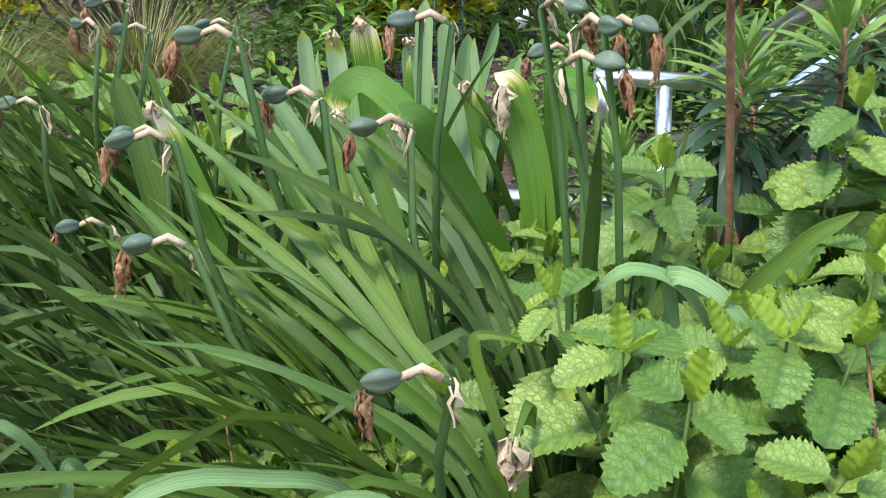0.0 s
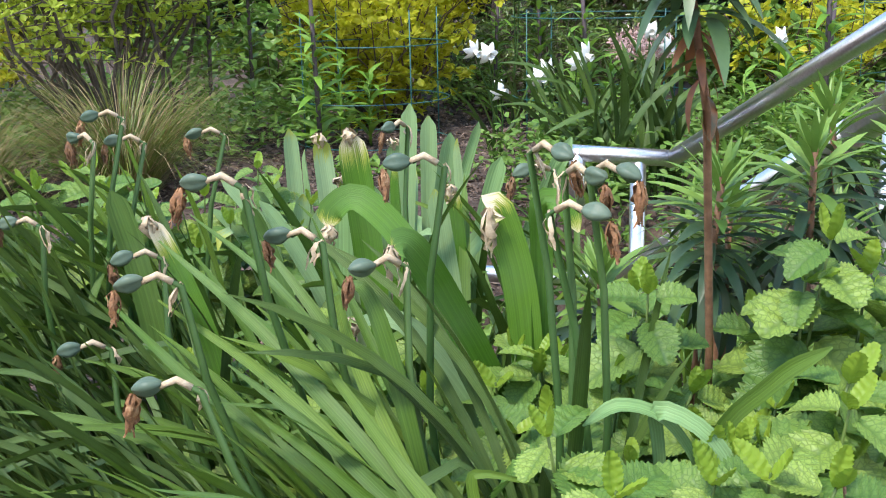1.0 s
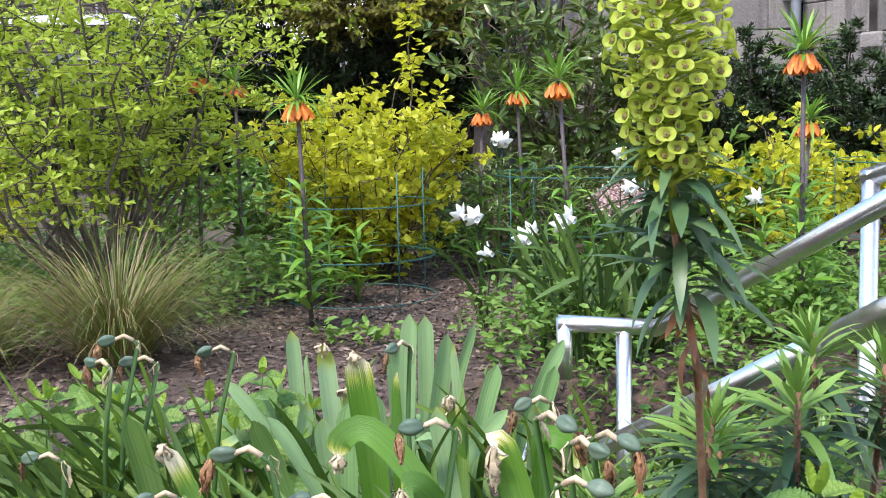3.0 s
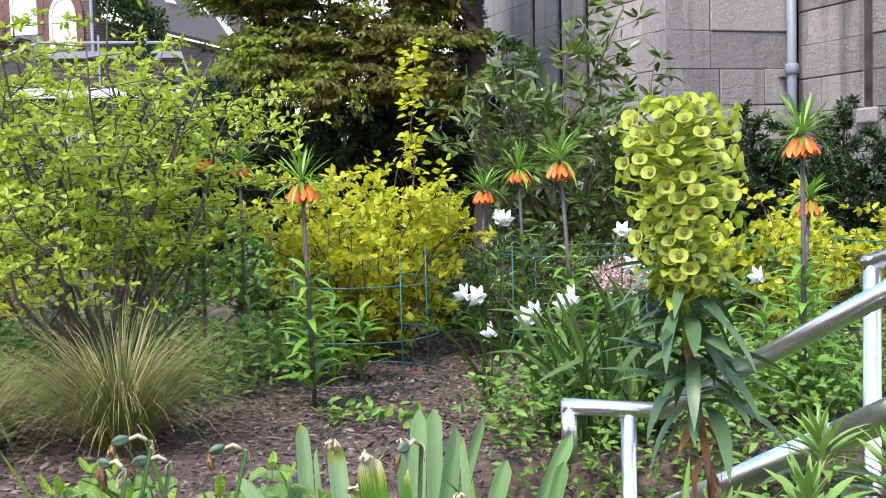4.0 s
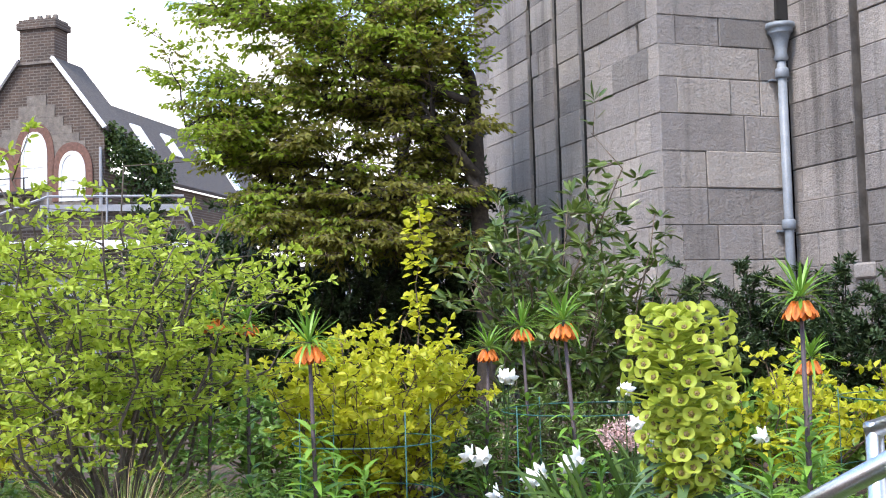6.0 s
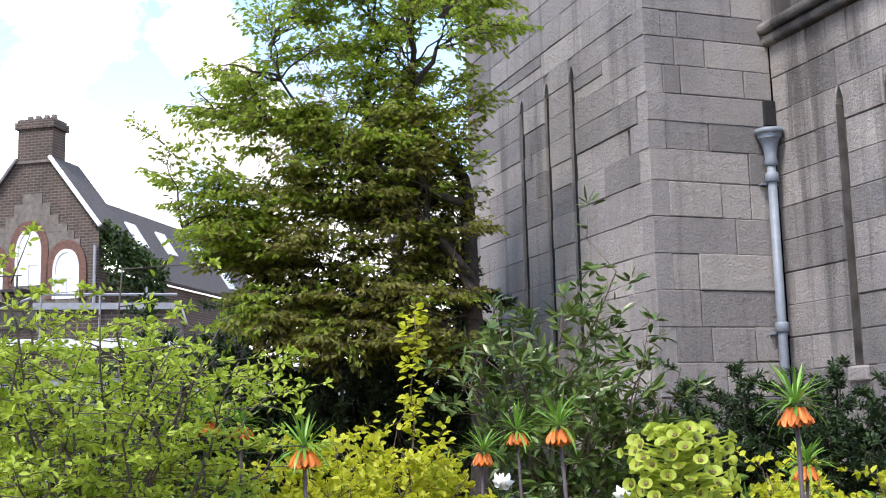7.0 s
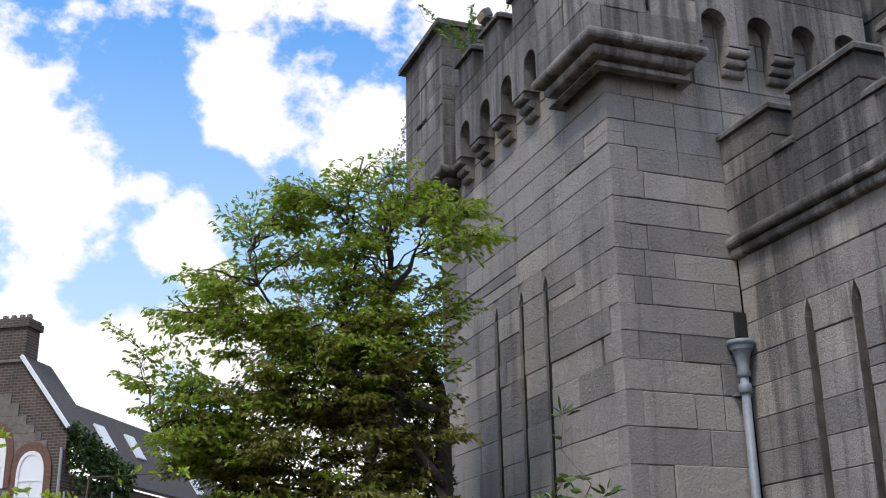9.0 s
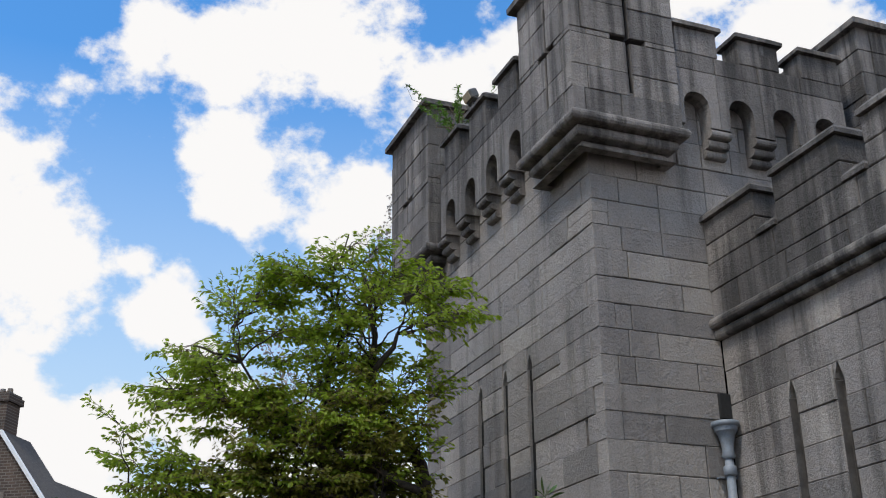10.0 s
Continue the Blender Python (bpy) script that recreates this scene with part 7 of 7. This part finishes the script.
# ---------------------------------------------------------------- sedge tuft
def sedge(r, f, n, height, seed, label):
    q = random.Random(seed)
    t = thing("sedge_tuft", G(r, f, -0.01), label, "ornamental grass")
    for mat, count, nm in ((GRASS, n, "tuft"), (STRAW, n // 2, "dry_tuft")):
        v, fa = [], []
        for i in range(count):
            a = q.uniform(0, TAU)
            b = q.uniform(0, 0.11)
            th0, th1 = q.uniform(0, 52), q.uniform(60, 130)
            l, w = height * q.uniform(0.7, 1.3), q.uniform(0.0016, 0.0042)
            d, sd = Vector((math.cos(a), math.sin(a), 0)), Vector((-math.sin(a), math.cos(a), 0)) * w
            c = d * b
            k0 = len(v)
            for j in range(7):
                u = j / 6
                th = radians(th0 + (th1 - th0) * u ** 1.6)
                if j:
                    c = c + (d * math.sin(th) + Vector((0, 0, math.cos(th)))) * l / 6
                v += [c - sd * (1 - 0.9 * u), c + sd * (1 - 0.9 * u)]
                if j:
                    k = k0 + (j - 1) * 2
                    fa.append((k, k + 1, k + 3, k + 2))
        tagged(part(nm, mesh(nm, v, fa), mat, t), kind="stuff")


sedge(-1.13, 4.28, 760, 0.64, 3, "arching sedge tuft with olive and straw blades")
sedge(-1.75, 4.3, 480, 0.52, 4, "arching sedge tuft with olive and straw blades")


# ---------------------------------------------------------------- plant supports, pot, rails
def wire_cage(r, f, diam, rings, post_h, rot=0.0, label="round green wire plant support"):
    c = thing("plant_support", G(r, f), label, "plant support", "wire plant supports")
    R = diam / 2
    for z in rings:
        pts = [(R * math.cos(TAU * k / 40), R * math.sin(TAU * k / 40), z) for k in range(41)]
        part("ring", mesh("ring", *tube(pts, 0.003, 6, caps=False), True), WIRE, c)
    for k in range(4):
        a = rot + TAU * k / 4
        part("post", mesh("post", *tube([(R * math.cos(a), R * math.sin(a), -0.1), (R * math.cos(a), R * math.sin(a), post_h)], 0.003, 6), True), WIRE, c)


wire_cage(-0.23, 5.55, 0.74, (0.035, 0.24, 0.5), 0.66, 0.24)
wire_cage(0.95, 5.9, 0.95, (0.22, 0.62), 0.66, 0.2)
wire_cage(2.6, 5.6, 0.8, (0.25, 0.62), 0.66, 0.9)
wire_cage(-2.3, 6.0, 0.8, (0.25, 0.5), 0.55, 0.3)


def build_pot():
    t = thing("planter", Matrix.Translation(G(0.17, 7.5)) @ pose(0, 0, 0, 0, 0, TURN), "dark plastic planter trough on the mulch", "planter")
    bm = bmesh.new()
    lo = [(-0.2, -0.14), (0.2, -0.14), (0.2, 0.14), (-0.2, 0.14)]
    rings = [[bm.verts.new((x * k, y * k, z)) for x, y in lo] for k, z in ((0.85, 0), (1.0, 0.3), (1.08, 0.3), (1.08, 0.33), (0.98, 0.33), (0.95, 0.27))]
    for a, b in zip(rings, rings[1:]):
        for i in range(4):
            bm.faces.new((a[i], a[(i + 1) % 4], b[(i + 1) % 4], b[i]))
    bm.faces.new(rings[0][::-1])
    part("tub", bm, PLASTIC, t)
    part("soil", boxes((-0.18, 0.18, -0.125, 0.125, 0.2, 0.275)), MULCH, t)


build_pot()


def rail_tube(pts, rad=0.0265):
    return mesh("tube", *tube(pts, rad, 18), True)


def handrail(points, posts, label):
    """A round steel handrail through points (garden coordinates), with posts down to the ground."""
    o = G(points[0][0], points[0][1])
    t = thing("handrail", o, label, "handrail", "stair handrails")
    pts = [P(*p) - o for p in points]
    for i, (a, b) in enumerate(zip(pts, pts[1:])):
        d = (b - a).normalized() * 0.02
        part("rail", rail_tube([a - d, b + d]), STEEL, t)
    for r, f, z in posts:
        b = P(r, f, z) - o
        g = gz(*P(r, f).xy) - 0.35
        part("post", rail_tube([b, Vector((b.x, b.y, g - o.z))], 0.0255), STEEL, t)


handrail([(0.482, 3.53, 0.083), (0.78, 3.51, 0.062), (1.146, 2.012, 0.737), (1.245, 1.6, 0.922)], [(0.674, 3.52, 0.078)], "brushed steel handrail on the far side of the steps")
handrail([(0.10, 3.34, -0.245), (0.555, 3.30, -0.27), (0.69, 1.80, 0.378), (0.72, 1.45, 0.53)], [(0.30, 3.29, -0.21)], "brushed steel handrail on the near side of the steps")
handrail([(1.268, 3.03, 0.565), (1.75, 2.55, 0.8)], [(1.268, 3.03, 0.584)], "brushed steel handrail post behind the steps")


def build_drop():
    """The closed end of the far handrail: a short upright under its foot."""
    t = [o for o in scene.objects if o.name == "handrail"][0]
    o = t.matrix_world.translation
    part("end_post", rail_tube([P(0.482, 3.53, 0.1) - o, P(0.482, 3.53, -0.1) - o]), STEEL, t)


build_drop()


# ---------------------------------------------------------------- bark chips on the mulch
def build_chips():
    n = 38000
    r = rng.uniform(-2.2, 1.7, n)
    f = 2.0 + 5.2 * rng.random(n)
    pos = np.array([tuple(G(a, b, 0.006)) for a, b in zip(r, f)])
    v, fa = scatter(pos, rng.normal(size=(n, 3)) * np.array([1, 1, 0.25]), 0.03, 0.011, 0.06, 0.0, 0.6)
    tagged(part("bark_chips", mesh("bark_chips", v, fa), CHIPS), "loose brown bark chips over the bed", "mulch", kind="stuff")


build_chips()
